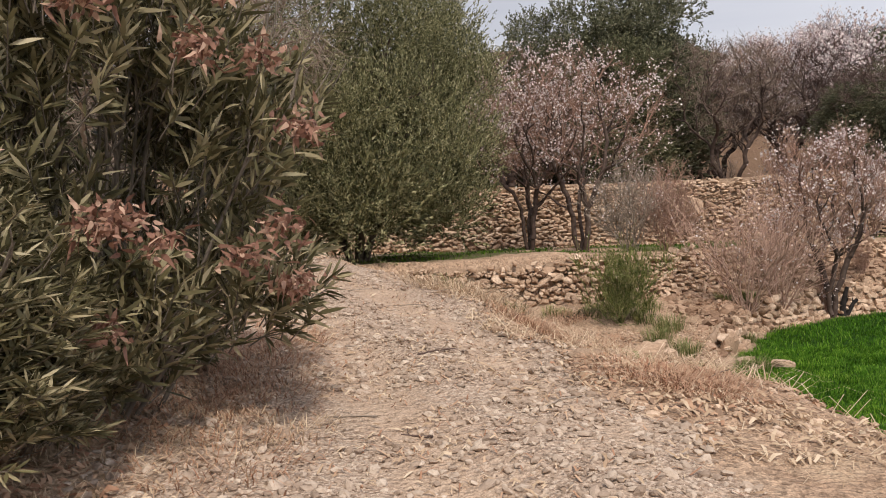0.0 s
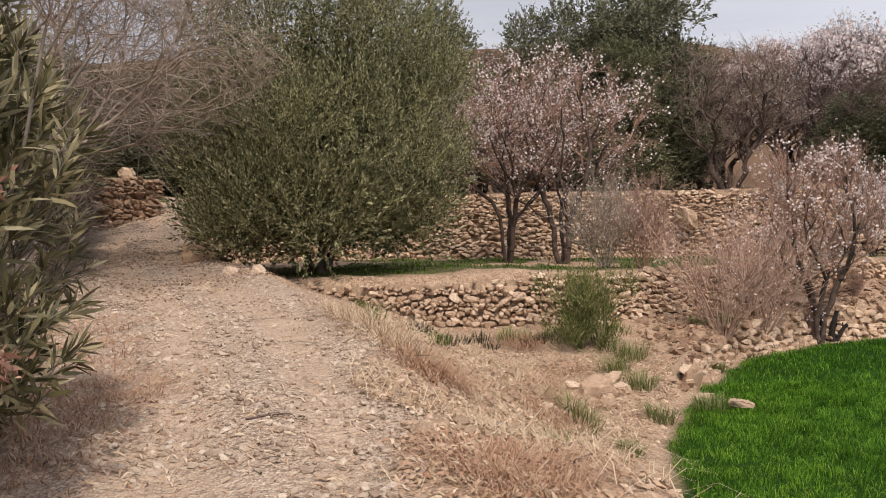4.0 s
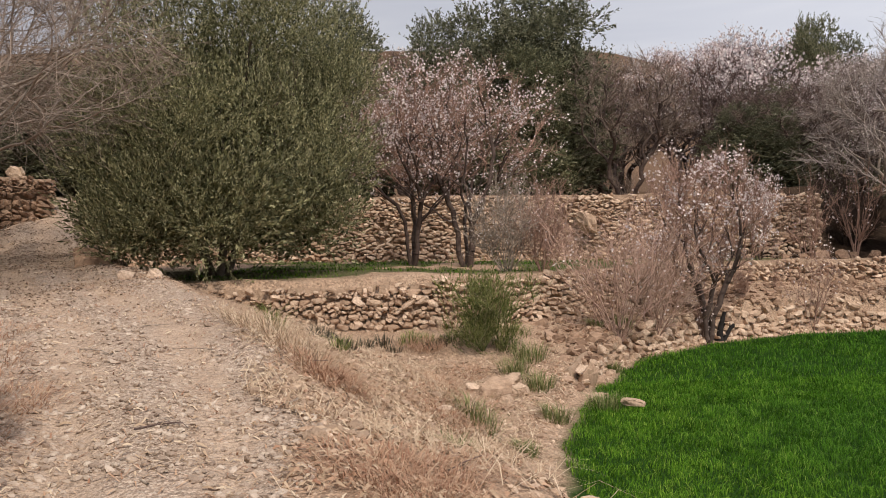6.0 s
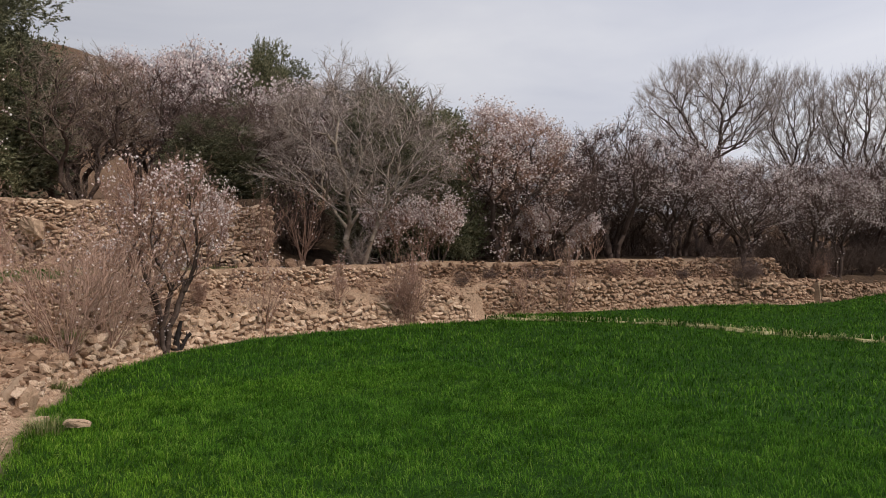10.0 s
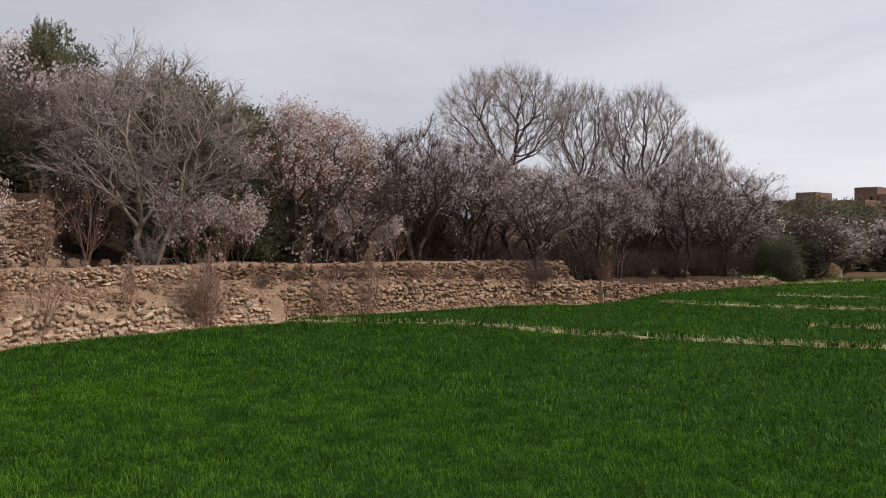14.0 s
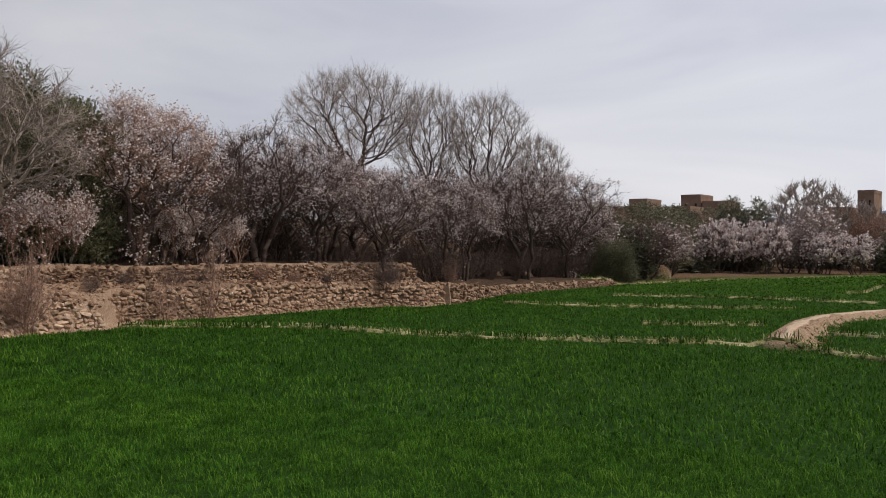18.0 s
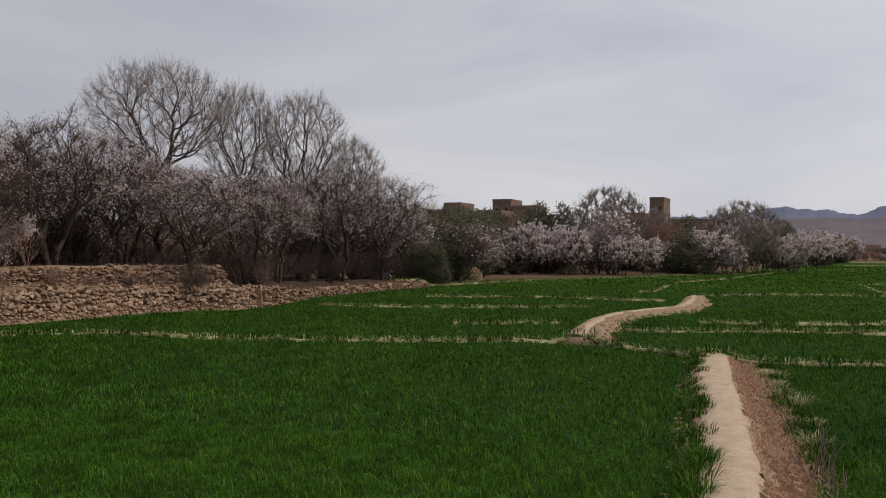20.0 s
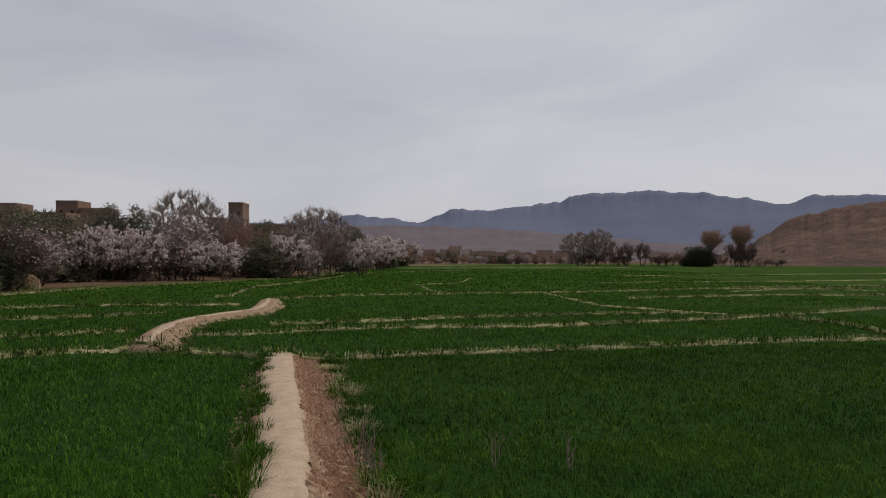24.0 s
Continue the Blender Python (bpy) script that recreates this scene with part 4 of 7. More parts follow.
def domed(seed, height, low, width, stems, r, n_blossom=0, n_bud=0, size=0.06, targets=80, clusters=8, twig=M_TWIG, bark=M_BARK, fine=(4600, 9000), fine_len=(0.6, 0.34),
          fine_w=(0.012, 0.008), fine_up=0.3, blossom=M_BLOSSOM, crook=0.06, lumps=0.22, fork=0.75, trunk_spread=0.35, inner=0.45):
    """A bare or blossoming tree whose limbs reach out to fill a domed, lumpy crown."""
    rs = np.random.RandomState(seed)
    d = unit(rs.normal(size=(targets, 3)) * [[1, 1, 0.9]] + [[0, 0, 0.25]])
    rad = rs.uniform(inner, 1.0, (targets, 1)) ** 0.6 * (1 + lumps * rough(d[:, :1] * 2 + d[:, 2:], d[:, 1:2] * 2 - d[:, 2:], 0.6, seed)) * 0.92
    zc, rz, rx = (height + low) / 2, (height - low) / 2 - fine_len[0] * 0.35, width / 2 - fine_len[0] * 0.35
    pts = d * rad * [[rx, rx, rz]] + [[0, 0, zc]]
    pts[:, 2] = np.maximum(pts[:, 2], low * 0.8)
    cen = pts[rs.choice(targets, clusters, False)].copy()
    for _ in range(6):
        own = np.argmin(((pts[:, None] - cen[None]) ** 2).sum(-1), 1)
        for c in range(clusters):
            if (own == c).any():
                cen[c] = pts[own == c].mean(0)
    az = np.arctan2(cen[:, 1], cen[:, 0])
    order = np.argsort(az)
    stem_of = np.zeros(clusters, int)
    stem_of[order] = (np.arange(clusters) * stems // clusters)
    rows = []
    for s in range(stems):
        mine = cen[stem_of == s]
        a = np.arctan2(mine[:, 1].mean(), mine[:, 0].mean())
        foot = np.array([math.cos(a) * r * 1.4, math.sin(a) * r * 1.4, -0.2]) if stems > 1 else np.array([0, 0, -0.2])
        top = np.array([math.cos(a) * width * 0.5 * trunk_spread * rs.uniform(0.5, 1), math.sin(a) * width * 0.5 * trunk_spread * rs.uniform(0.5, 1), max(low * fork, 0.25) * rs.uniform(0.8, 1.25)]) if stems > 1 else np.array([rs.normal() * 0.1, rs.normal() * 0.1, low * fork])
        rows.append(curve_rows(foot, top, rs.normal(size=3) * crook * 1.5, r * rs.uniform(0.85, 1.15), r * 0.72, 6, rs, crook * 0.4))
        for c in np.where(stem_of == s)[0]:
            reach = top + (cen[c] - top) * 0.82
            rl = r * (0.5 if stems > 1 else 0.42)
            main = curve_rows(top, reach, np.array([0, 0, 0.04 * height]) + rs.normal(size=3) * crook, rl, rl * 0.35, 9, rs, crook)
            rows.append(main)
            for p in pts[own == c]:
                j = rs.randint(2, 9)
                st = main[j, :3]
                rb = max(0.009, min(main[j, 6] * 0.6, r * 0.22))
                rows.append(curve_rows(st, p, (rs.normal(size=3) * 0.12 + [0, 0, 0.10]) * np.linalg.norm(p - st), rb, 0.006, 7, rs, crook * 0.8))
    segs = np.concatenate(rows)
    thick = segs[:, 6] > max(0.018, r * 0.16)
    upper = segs[~thick]
    v1, f1, t1 = spray(rs, upper, fine[0], fine_len[0], fine_w[0], fine_up)
    v2, f2, t2 = spray(rs, t1, fine[1], fine_len[1], fine_w[1], fine_up)
    vb, fb = tubes(upper, 3)
    o1, o2 = len(vb), len(vb) + len(v1)
    me = mesh_np("branchwork", np.concatenate([vb, v1, v2]), [fb, f1[0] + o1, f1[1] + o1, f2[0] + o2, f2[1] + o2], twig, True)
    meshes = [("trunk", branch_mesh("trunk", segs[thick], bark)), ("branchwork", me)]
    tips = t2[:, 3:6]
    if n_blossom:
        w = np.clip(0.35 + rough(tips[:, 0] + tips[:, 1] * 0.5, tips[:, 2] + tips[:, 1] * 0.7, height * 0.09, seed), 0.03, 1)
        keep = tips[rs.uniform(0, 1, len(tips)) < w]
        v, f = blossoms(rs, keep, n_blossom, size)
        meshes.append(("blossom", mesh_np("blossom", v, f, blossom)))
    if n_bud:
        v, f = blossoms(rs, tips, n_bud, size * 0.55, 0.03)
        meshes.append(("budding", mesh_np("budding", v, f, M_BUD)))
    return meshes


def branching(seed, height, fork, width, tip_r, count=700, stems=1, low=None, shell=0.6, fine=(2600, 3600), fine_len=(0.7, 0.45), fine_w=(0.02, 0.014), fine_up=0.1, twig=M_TWIG_LIGHT, bark=M_TWIG, thin=0.05,
              n_bud=0, n_blossom=0, size=0.08, spread=0.25, hang=0.0, lumps=0.0, pull=0.45, power=0.47, loose=0.4):
    """A bare tree whose limbs share the way from the fork to points spread evenly through a domed crown."""
    rs = np.random.RandomState(seed)
    low = fork + 0.08 * (height - fork) if low is None else low
    cz, rz, rx = (height + low) / 2, (height - low) / 2 - fine_len[0] * 0.5, width / 2 - fine_len[0] * 0.5
    d = unit(rs.normal(size=(count, 3)))
    pts = d * rs.uniform(0.05, 1.0, (count, 1)) ** (shell / 2) * [[rx, rx, rz]] + [[0, 0, cz]]
    pts = (pts - [[0, 0, cz]]) * (1 + lumps * rough(d[:, :1] * 2 + d[:, 2:], d[:, 1:2] * 2 - d[:, 2:], 0.55, seed)) + [[0, 0, cz]]
    # narrow towards the fork
    f = np.clip((pts[:, 2] - fork * 0.9) / (height - fork), 0, 1)
    pts[:, :2] *= np.minimum(1.0, 0.35 + 1.9 * f)[:, None]
    nodes, parent, way = [], [], []
    for k in range(stems):
        a = 6.283 * k / stems + rs.uniform(-0.4, 0.4)
        out = spread * (stems > 1)
        for t in np.linspace(0, 1, 5):
            nodes.append((math.cos(a) * out * (0.25 + t) + rs.normal() * 0.03 * fork * t, math.sin(a) * out * (0.25 + t) + rs.normal() * 0.03 * fork * t, -0.25 + (fork + 0.25) * t))
            parent.append(len(nodes) - 2 if t > 0 else -1)
            way.append(fork * t)
    base_n = len(nodes)
    pts = pts[np.argsort(np.linalg.norm(pts - [0, 0, fork], axis=1))]
    n_all = base_n + count
    N = np.zeros((n_all, 3))
    N[:base_n] = nodes
    W = np.zeros(n_all)
    W[:base_n] = way
    P = np.full(n_all, -1)
    P[:base_n] = parent
    usable = np.ones(n_all, bool)
    usable[:base_n] = False
    usable[4:base_n:5] = True
    for k in range(count):
        m = base_n + k
        dist = np.linalg.norm(N[:m] - pts[k], axis=1)
        cost = np.where(usable[:m], dist + pull * W[:m], 1e9)
        q = int(np.argmin(cost))
        N[m], P[m], W[m] = pts[k], q, W[q] + dist[q]
    mass = np.ones(n_all)
    for m in range(n_all - 1, base_n - 1, -1):
        mass[P[m]] += mass[m]
    for m in range(base_n - 1, 0, -1):
        if P[m] >= 0:
            mass[P[m]] = max(mass[P[m]], mass[m])
    for _ in range(2):
        M = N.copy()
        kid_sum, kid_n = np.zeros((n_all, 3)), np.zeros(n_all)
        np.add.at(kid_sum, P[base_n:], N[base_n:] * mass[base_n:, None])
        np.add.at(kid_n, P[base_n:], mass[base_n:])
        has = (kid_n > 0) & (np.arange(n_all) >= base_n)
        M[has] = 0.5 * N[has] + 0.25 * N[P[has]] + 0.25 * kid_sum[has] / kid_n[has][:, None]
        N = M
    N[:, 2] -= hang * np.hypot(N[:, 0], N[:, 1]) ** 1.5
    R = tip_r * mass ** power
    rows = []
    for m in range(n_all):
        if P[m] >= 0:
            a, b = N[P[m]], N[m]
            ra = R[P[m]] if m < base_n else min(R[P[m]], R[m] * 1.35)
            mid = (a + b) / 2 + rs.normal(size=3) * 0.06 * np.linalg.norm(b - a)
            rm = (ra + R[m]) / 2
            rows.append((*a, *mid, ra, rm)), rows.append((*mid, *b, rm, R[m]))
    segs = np.array(rows)
    thick = segs[:, 6] > thin
    small = segs[~thick]
    outer = small[small[:, 7] < tip_r * 1.6]
    v1, f1, t1 = spray(rs, outer, fine[0], fine_len[0], fine_w[0], fine_up, loose)
    v2, f2, t2 = spray(rs, t1, fine[1], fine_len[1], fine_w[1], fine_up, loose)
    vb, fb = tubes(small, 3)
    o1, o2 = len(vb), len(vb) + len(v1)
    me = mesh_np("branchwork", np.concatenate([vb, v1, v2]), [fb, f1[0] + o1, f1[1] + o1, f2[0] + o2, f2[1] + o2], twig, True)
    meshes = [("trunk", branch_mesh("trunk", segs[thick], bark)), ("branchwork", me)]
    tips = t2[:, 3:6]
    if n_blossom:
        w = np.clip(0.35 + rough(tips[:, 0] + tips[:, 1] * 0.5, tips[:, 2] + tips[:, 1] * 0.7, height * 0.08, seed), 0.03, 1)
        v, f = blossoms(rs, tips[rs.uniform(0, 1, len(tips)) < w], n_blossom, size)
        meshes.append(("blossom", mesh_np("blossom", v, f, M_BLOSSOM)))
    if n_bud:
        v, f = blossoms(rs, tips, n_bud, size * 0.6, 0.03)
        meshes.append(("budding", mesh_np("budding", v, f, M_BUD)))
    return meshes


def plant(name, meshes, x, y, label, category="tree", group="", turn=0.0, size=1.0, wide=1.0, z=None, sink=0.05):
    ob = new(name)
    zz = ground_z(x, y) if z is None else z
    ob.matrix_basis = Matrix.LocRotScale((x, y, zz - sink), Euler((0, 0, radians(turn))), (size * wide, size * wide, size))
    for part, me in meshes:
        tagged(mesh_part(part, me, ob), kind='' if part == 'trunk' else 'stuff')
    return tagged(ob, label, category, group)


OLIVE_BIG = leafy(21, 7.6, 7.5, 0.62, 210, 0.62, 12500, 22, 0.66, 0.085, 0.027, M_OLIVE_BIG, M_OLIVE_BARK, 4, up=1.1, shell=0.5, spread=0.5)
OLIVE_B = leafy(22, 7.0, 4.6, 0.3, 72, 0.66, 7400, 14, 0.42, 0.12, 0.044, M_OLIVE_MID, M_OLIVE_BARK, 3, up=0.8, shell=0.3)
OLIVE_C = leafy(23, 7.0, 4.0, 0.3, 60, 0.6, 6000, 14, 0.42, 0.12, 0.044, M_OLIVE, M_OLIVE_BARK, 3, up=0.9, shell=0.3)
ALMOND_A = branching(31, 5.6, 1.3, 4.6, 0.0075, 420, stems=3, n_blossom=6800, n_bud=1200, size=0.064, power=0.43, fine=(2800, 5200), fine_len=(0.5, 0.3), fine_w=(0.011, 0.008), twig=M_TWIG_RED, bark=M_BARK, thin=0.018, loose=0.6, fine_up=0.25, lumps=0.28)
ALMOND_B = branching(32, 5.6, 1.2, 4.6, 0.0075, 420, stems=4, n_blossom=4200, n_bud=1800, size=0.06, power=0.43, fine=(2800, 5200), fine_len=(0.5, 0.3), fine_w=(0.011, 0.008), twig=M_TWIG, bark=M_BARK, thin=0.018, loose=0.6, fine_up=0.25, lumps=0.28)
ALMOND_NEAR = branching(48, 5.6, 1.2, 4.8, 0.0075, 420, stems=3, n_blossom=2500, n_bud=900, size=0.062, power=0.45, fine=(1500, 2400), fine_len=(0.5, 0.3), fine_w=(0.011, 0.009), twig=M_TWIG_RED, bark=M_BARK, thin=0.018, loose=0.6, fine_up=0.25, lumps=0.4)
ALMOND_C = branching(33, 5.6, 1.1, 4.6, 0.0075, 460, stems=3, n_blossom=1300, n_bud=1200, size=0.06, power=0.5, fine=(2700, 5200), fine_len=(0.45, 0.28), fine_w=(0.013, 0.010), twig=M_TWIG_DARK, bark=M_BARK, thin=0.013, loose=0.6, fine_up=0.25, lumps=0.28)
ALMOND_D = branching(44, 5.6, 1.0, 4.6, 0.0075, 460, stems=2, n_blossom=2800, n_bud=1200, size=0.06, power=0.5, fine=(2700, 5200), fine_len=(0.45, 0.28), fine_w=(0.013, 0.010), twig=M_TWIG_DARK, bark=M_BARK, thin=0.013, loose=0.6, fine_up=0.25, lumps=0.28)
ALMOND_PINK = domed(34, 5.0, 0.9, 5.4, 4, 0.075, 8000, 900, 0.095)
SAPLING = branching(35, 4.6, 0.7, 2.9, 0.006, 420, stems=4, lumps=0.3, n_blossom=1700, n_bud=1000, size=0.06, fine=(2200, 4200), fine_len=(0.42, 0.24), fine_w=(0.010, 0.008), twig=M_TWIG_RED, bark=M_BARK, thin=0.014, loose=0.45, fine_up=0.9, spread=0.12)
BLOOMING = domed(46, 3.2, 0.7, 2.8, 4, 0.03, 2600, 500, 0.075, targets=60, twig=M_TWIG_RED, fine=(900, 1800), fine_len=(0.4, 0.24), fine_w=(0.009, 0.007))
BARE_GREY = branching(36, 7.4, 0.9, 6.0, 0.0085, 700, stems=6, spread=0.35, power=0.37, fine=(4200, 7500), fine_len=(0.6, 0.36), fine_w=(0.015, 0.011), twig=M_TWIG_POPLAR, bark=M_PALE, thin=0.03, loose=0.65, lumps=0.3)
BARE_BROWN = branching(37, 6.0, 0.8, 4.8, 0.0075, 480, stems=5, n_bud=900, fine=(3600, 7000), fine_len=(0.45, 0.28), fine_w=(0.013, 0.010), twig=M_TWIG, bark=M_BARK, thin=0.018, loose=0.6, lumps=0.2)
POPLAR_A = branching(38, 14.0, 6.2, 10.4, 0.009, 1200, power=0.45, fine=(5200, 8600), fine_len=(0.9, 0.55), fine_w=(0.014, 0.010), fine_up=0.2, twig=M_TWIG_POPLAR, bark=M_BARK, thin=0.022)
POPLAR_B = branching(39, 14.0, 4.8, 7.0, 0.009, 950, power=0.45, fine=(4200, 7000), fine_len=(0.9, 0.55), fine_w=(0.014, 0.010), fine_up=0.3, twig=M_TWIG_POPLAR, bark=M_BARK, thin=0.022)
BARE_MULTI = branching(61, 6.0, 0.7, 4.8, 0.008, 520, stems=8, n_bud=900, size=0.07, fine=(2600, 4400), fine_len=(0.5, 0.3), fine_w=(0.013, 0.010), thin=0.016, lumps=0.2, power=0.42, spread=0.45, twig=M_TWIG_MID, bark=M_BARK)
FAR_OLIVE = leafy(24, 7.0, 4.6, 0.3, 50, 0.75, 2600, 9, 0.5, 0.17, 0.075, M_OLIVE_GREY, M_OLIVE_BARK, 3)
FAR_OLIVE_PALE = leafy(25, 7.0, 4.0, 0.3, 46, 0.66, 2400, 9, 0.5, 0.17, 0.075, M_OLIVE_PALE, M_OLIVE_BARK, 3, up=0.8)
FAR_PINK = domed(54, 5.0, 0.8, 5.4, 4, 0.075, 5200, 300, 0.16, fine=(1400, 2800), fine_w=(0.026, 0.018))
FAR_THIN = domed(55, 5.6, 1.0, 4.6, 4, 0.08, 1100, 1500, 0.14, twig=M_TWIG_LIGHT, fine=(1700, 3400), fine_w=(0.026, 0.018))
FAR_DARK = domed(56, 5.6, 1.0, 4.6, 4, 0.085, 250, 900, 0.13, fine=(1700, 3400), fine_w=(0.026, 0.018))
# FAR_BARE and FAR_TALL: pale twigs stand in for the haze of distance
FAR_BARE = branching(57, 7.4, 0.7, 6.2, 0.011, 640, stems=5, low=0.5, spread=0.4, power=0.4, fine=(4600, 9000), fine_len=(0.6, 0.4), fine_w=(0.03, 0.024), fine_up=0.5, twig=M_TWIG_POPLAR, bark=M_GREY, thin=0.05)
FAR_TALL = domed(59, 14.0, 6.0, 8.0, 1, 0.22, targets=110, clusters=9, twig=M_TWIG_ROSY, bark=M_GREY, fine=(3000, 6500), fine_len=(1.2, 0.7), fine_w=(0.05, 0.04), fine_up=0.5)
FAR_BROWN = domed(58, 6.0, 0.7, 4.8, 5, 0.07, n_bud=500, twig=M_TWIG_RED, fine=(1700, 3400), fine_w=(0.026, 0.018))
THICKET_DARK = flowering(49, 2.4, 2.0, 16, 0, 300, 0.03, kids=(6,), r=0.014, lean=0.75, twig=M_BARK, bark=M_BARK, base_len=0.9, fine=(800, 1300), fine_len=(0.45, 0.22), fine_w=(0.011, 0.008), first=0.1)
THICKET = flowering(40, 2.4, 2.0, 16, 0, 500, 0.03, kids=(6,), r=0.014, lean=0.75, twig=M_TWIG, bark=M_TWIG, base_len=0.9, fine=(700, 1200), fine_len=(0.45, 0.22), fine_w=(0.011, 0.008), first=0.1)
THICKET_PALE = flowering(41, 2.4, 2.2, 18, 260, 300, 0.04, kids=(6,), r=0.014, lean=0.75, twig=M_PALE, bark=M_GREY, base_len=0.9, fine=(700, 1100), fine_len=(0.5, 0.24), fine_w=(0.011, 0.008), first=0.1)
THICKET_RED = flowering(42, 2.4, 1.9, 16, 80, 700, 0.035, kids=(7,), r=0.013, lean=0.6, twig=M_TWIG_RED, bark=M_TWIG_RED, base_len=0.95, fine=(700, 1200), fine_len=(0.45, 0.22), fine_w=(0.011, 0.008), first=0.1)
THICKET_ROSY = flowering(47, 2.4, 2.2, 16, 160, 260, 0.035, kids=(6,), r=0.012, lean=0.7, twig=M_TWIG_ROSY, bark=M_TWIG_ROSY, base_len=0.95, fine=(420, 700), fine_len=(0.5, 0.26), fine_w=(0.007, 0.006), first=0.1)
SPARSE = flowering(45, 2.6, 1.7, 6, 60, 160, 0.045, kids=(5,), r=0.02, lean=0.4, twig=M_TWIG_RED, bark=M_TWIG, base_len=0.9, fine=(150, 260), fine_len=(0.4, 0.22), fine_w=(0.009, 0.007), first=0.2)
ROADSIDE = branching(43, 6.8, 1.6, 10.0, 0.0062, 1000, stems=3, low=0.9, power=0.44, fine=(4200, 5200), fine_len=(1.0, 0.55), fine_w=(0.012, 0.009), fine_up=-0.1, twig=M_TWIG_MID, bark=M_PALE, thin=0.03, hang=0.03, loose=0.65)

plant("bare_tree", ROADSIDE, -6.1, 14.9, "pale leafless tree reaching over the cart track", turn=40)
plant("bare_tree", ROADSIDE, -8.6, 18.6, "pale leafless tree with drooping twigs behind the brambles", turn=160, size=1.1)
# left of x -6.5 only darker twigs, in place of the trees' shade
for x, y, size, turn in ((-5.2, 13.2, 0.75, 0), (-4.6, 12.0, 0.5, 90), (-5.8, 14.6, 0.9, 35), (-6.9, 16.9, 1.1, 15), (-8.4, 19.6, 1.2, 75), (-9.9, 21.9, 1.3, 95), (-12.5, 24.5, 1.6, 55), (-13.5, 21.5, 1.7, 25), (-9.5, 16.8, 1.5, 105), (-12, 15, 1.7, 145), (-6.6, 16.2, 1.0, 80), (-7.8, 18.4, 1.05, 150), (-9.2, 20.6, 1.1, 30), (-8.6, 15.0, 1.2, 200), (-10.6, 23.2, 1.2, 70), (-11.2, 18.5, 1.5, 260)):
    plant("bare_shrub", THICKET_PALE if turn % 20 and x > -6.5 else THICKET, x, y, "tangled leafless bramble beside the cart track", "shrub", "roadside brambles", turn=turn, size=size, wide=1.25)
plant("olive_tree", OLIVE_BIG, -1.95, 20.6, "broad dense grey-green olive tree overhanging the cart track", wide=0.95)
plant("almond_tree", ALMOND_NEAR, 2.6, 24.9, "slender almond tree with white blossom before the terrace wall", turn=200, size=1.04, wide=0.95)
plant("almond_tree", ALMOND_NEAR, 4.1, 24.4, "slender almond tree with pinkish-white blossom before the terrace wall", turn=70, size=1.05)
plant("bare_shrub", THICKET_PALE, 4.75, 20.9, "leafless pale twiggy shrub on the olive terrace", "shrub", size=1.05)
plant("bare_shrub", THICKET_RED, 5.6, 20.9, "leafless rosy-brown twiggy shrub on the olive terrace", "shrub", turn=50, size=1.0)
plant("bare_shrub", THICKET_ROSY, 6.9, 19.0, "pale rosy leafless shrub on the ledge above the wheat", "shrub", size=1.35, wide=1.15)
plant("bare_shrub", THICKET_ROSY, 8.1, 20.1, "pale rosy leafless shrub on the ledge above the wheat", "shrub", turn=120, size=1.3, wide=1.1)
plant("almond_sapling", SAPLING, 9.75, 21.25, "young almond tree in thin blossom with charred trunk", size=1.05, wide=1.15)
plant("almond_sapling", BLOOMING, 13.2, 25.9, "little white-blossomed almond by the terrace wall", turn=140, size=0.95, wide=0.6)


def charred_stump(x, y):
    """A burnt, split stub of a trunk beside the young almond."""
    rng = random.Random(91)
    segs, _ = grow(rng, [((0, 0, -0.1), (0.1, 0, 1), 0.85, 0.10), ((0.1, 0.04, -0.1), (0.25, 0.1, 1), 0.6, 0.075), ((-0.06, 0, -0.1), (-0.2, 0.05, 1), 0.5, 0.06)], (2,), 0.35, 0.5, up=0.02, wob=0.08, taper=0.5)
    ob = thing("charred_stump", x, y, ground_z(x, y), "black charred tree stump at the corner of the wheat", "stump")
    mesh_part("trunk", branch_mesh("trunk", segs, M_CHAR), ob)


charred_stump(10.15, 21.5)
rng = random.Random(12)
for i in range(15):
    x = -9 + i * 2.9 + rng.uniform(-0.8, 0.8)
    y = 39.5 + rng.uniform(-1.5, 3.5)
    if 8.5 < x < 14:
        continue
    me = (OLIVE_B, ALMOND_C, OLIVE_C, ALMOND_B)[rng.choice((0, 0, 1, 2, 2, 3))]
    olive = me in (OLIVE_B, OLIVE_C)
    size = rng.uniform(6.0, 7.4) / (7.0 if olive else 5.6)
    plant("olive_tree" if olive else "almond_tree", me, x, y, "olive tree in the back row of the upper terrace" if olive else "thinly blossoming almond in the back row", group="back row of the terrace", turn=rng.uniform(0, 360), size=size, wide=1.1)
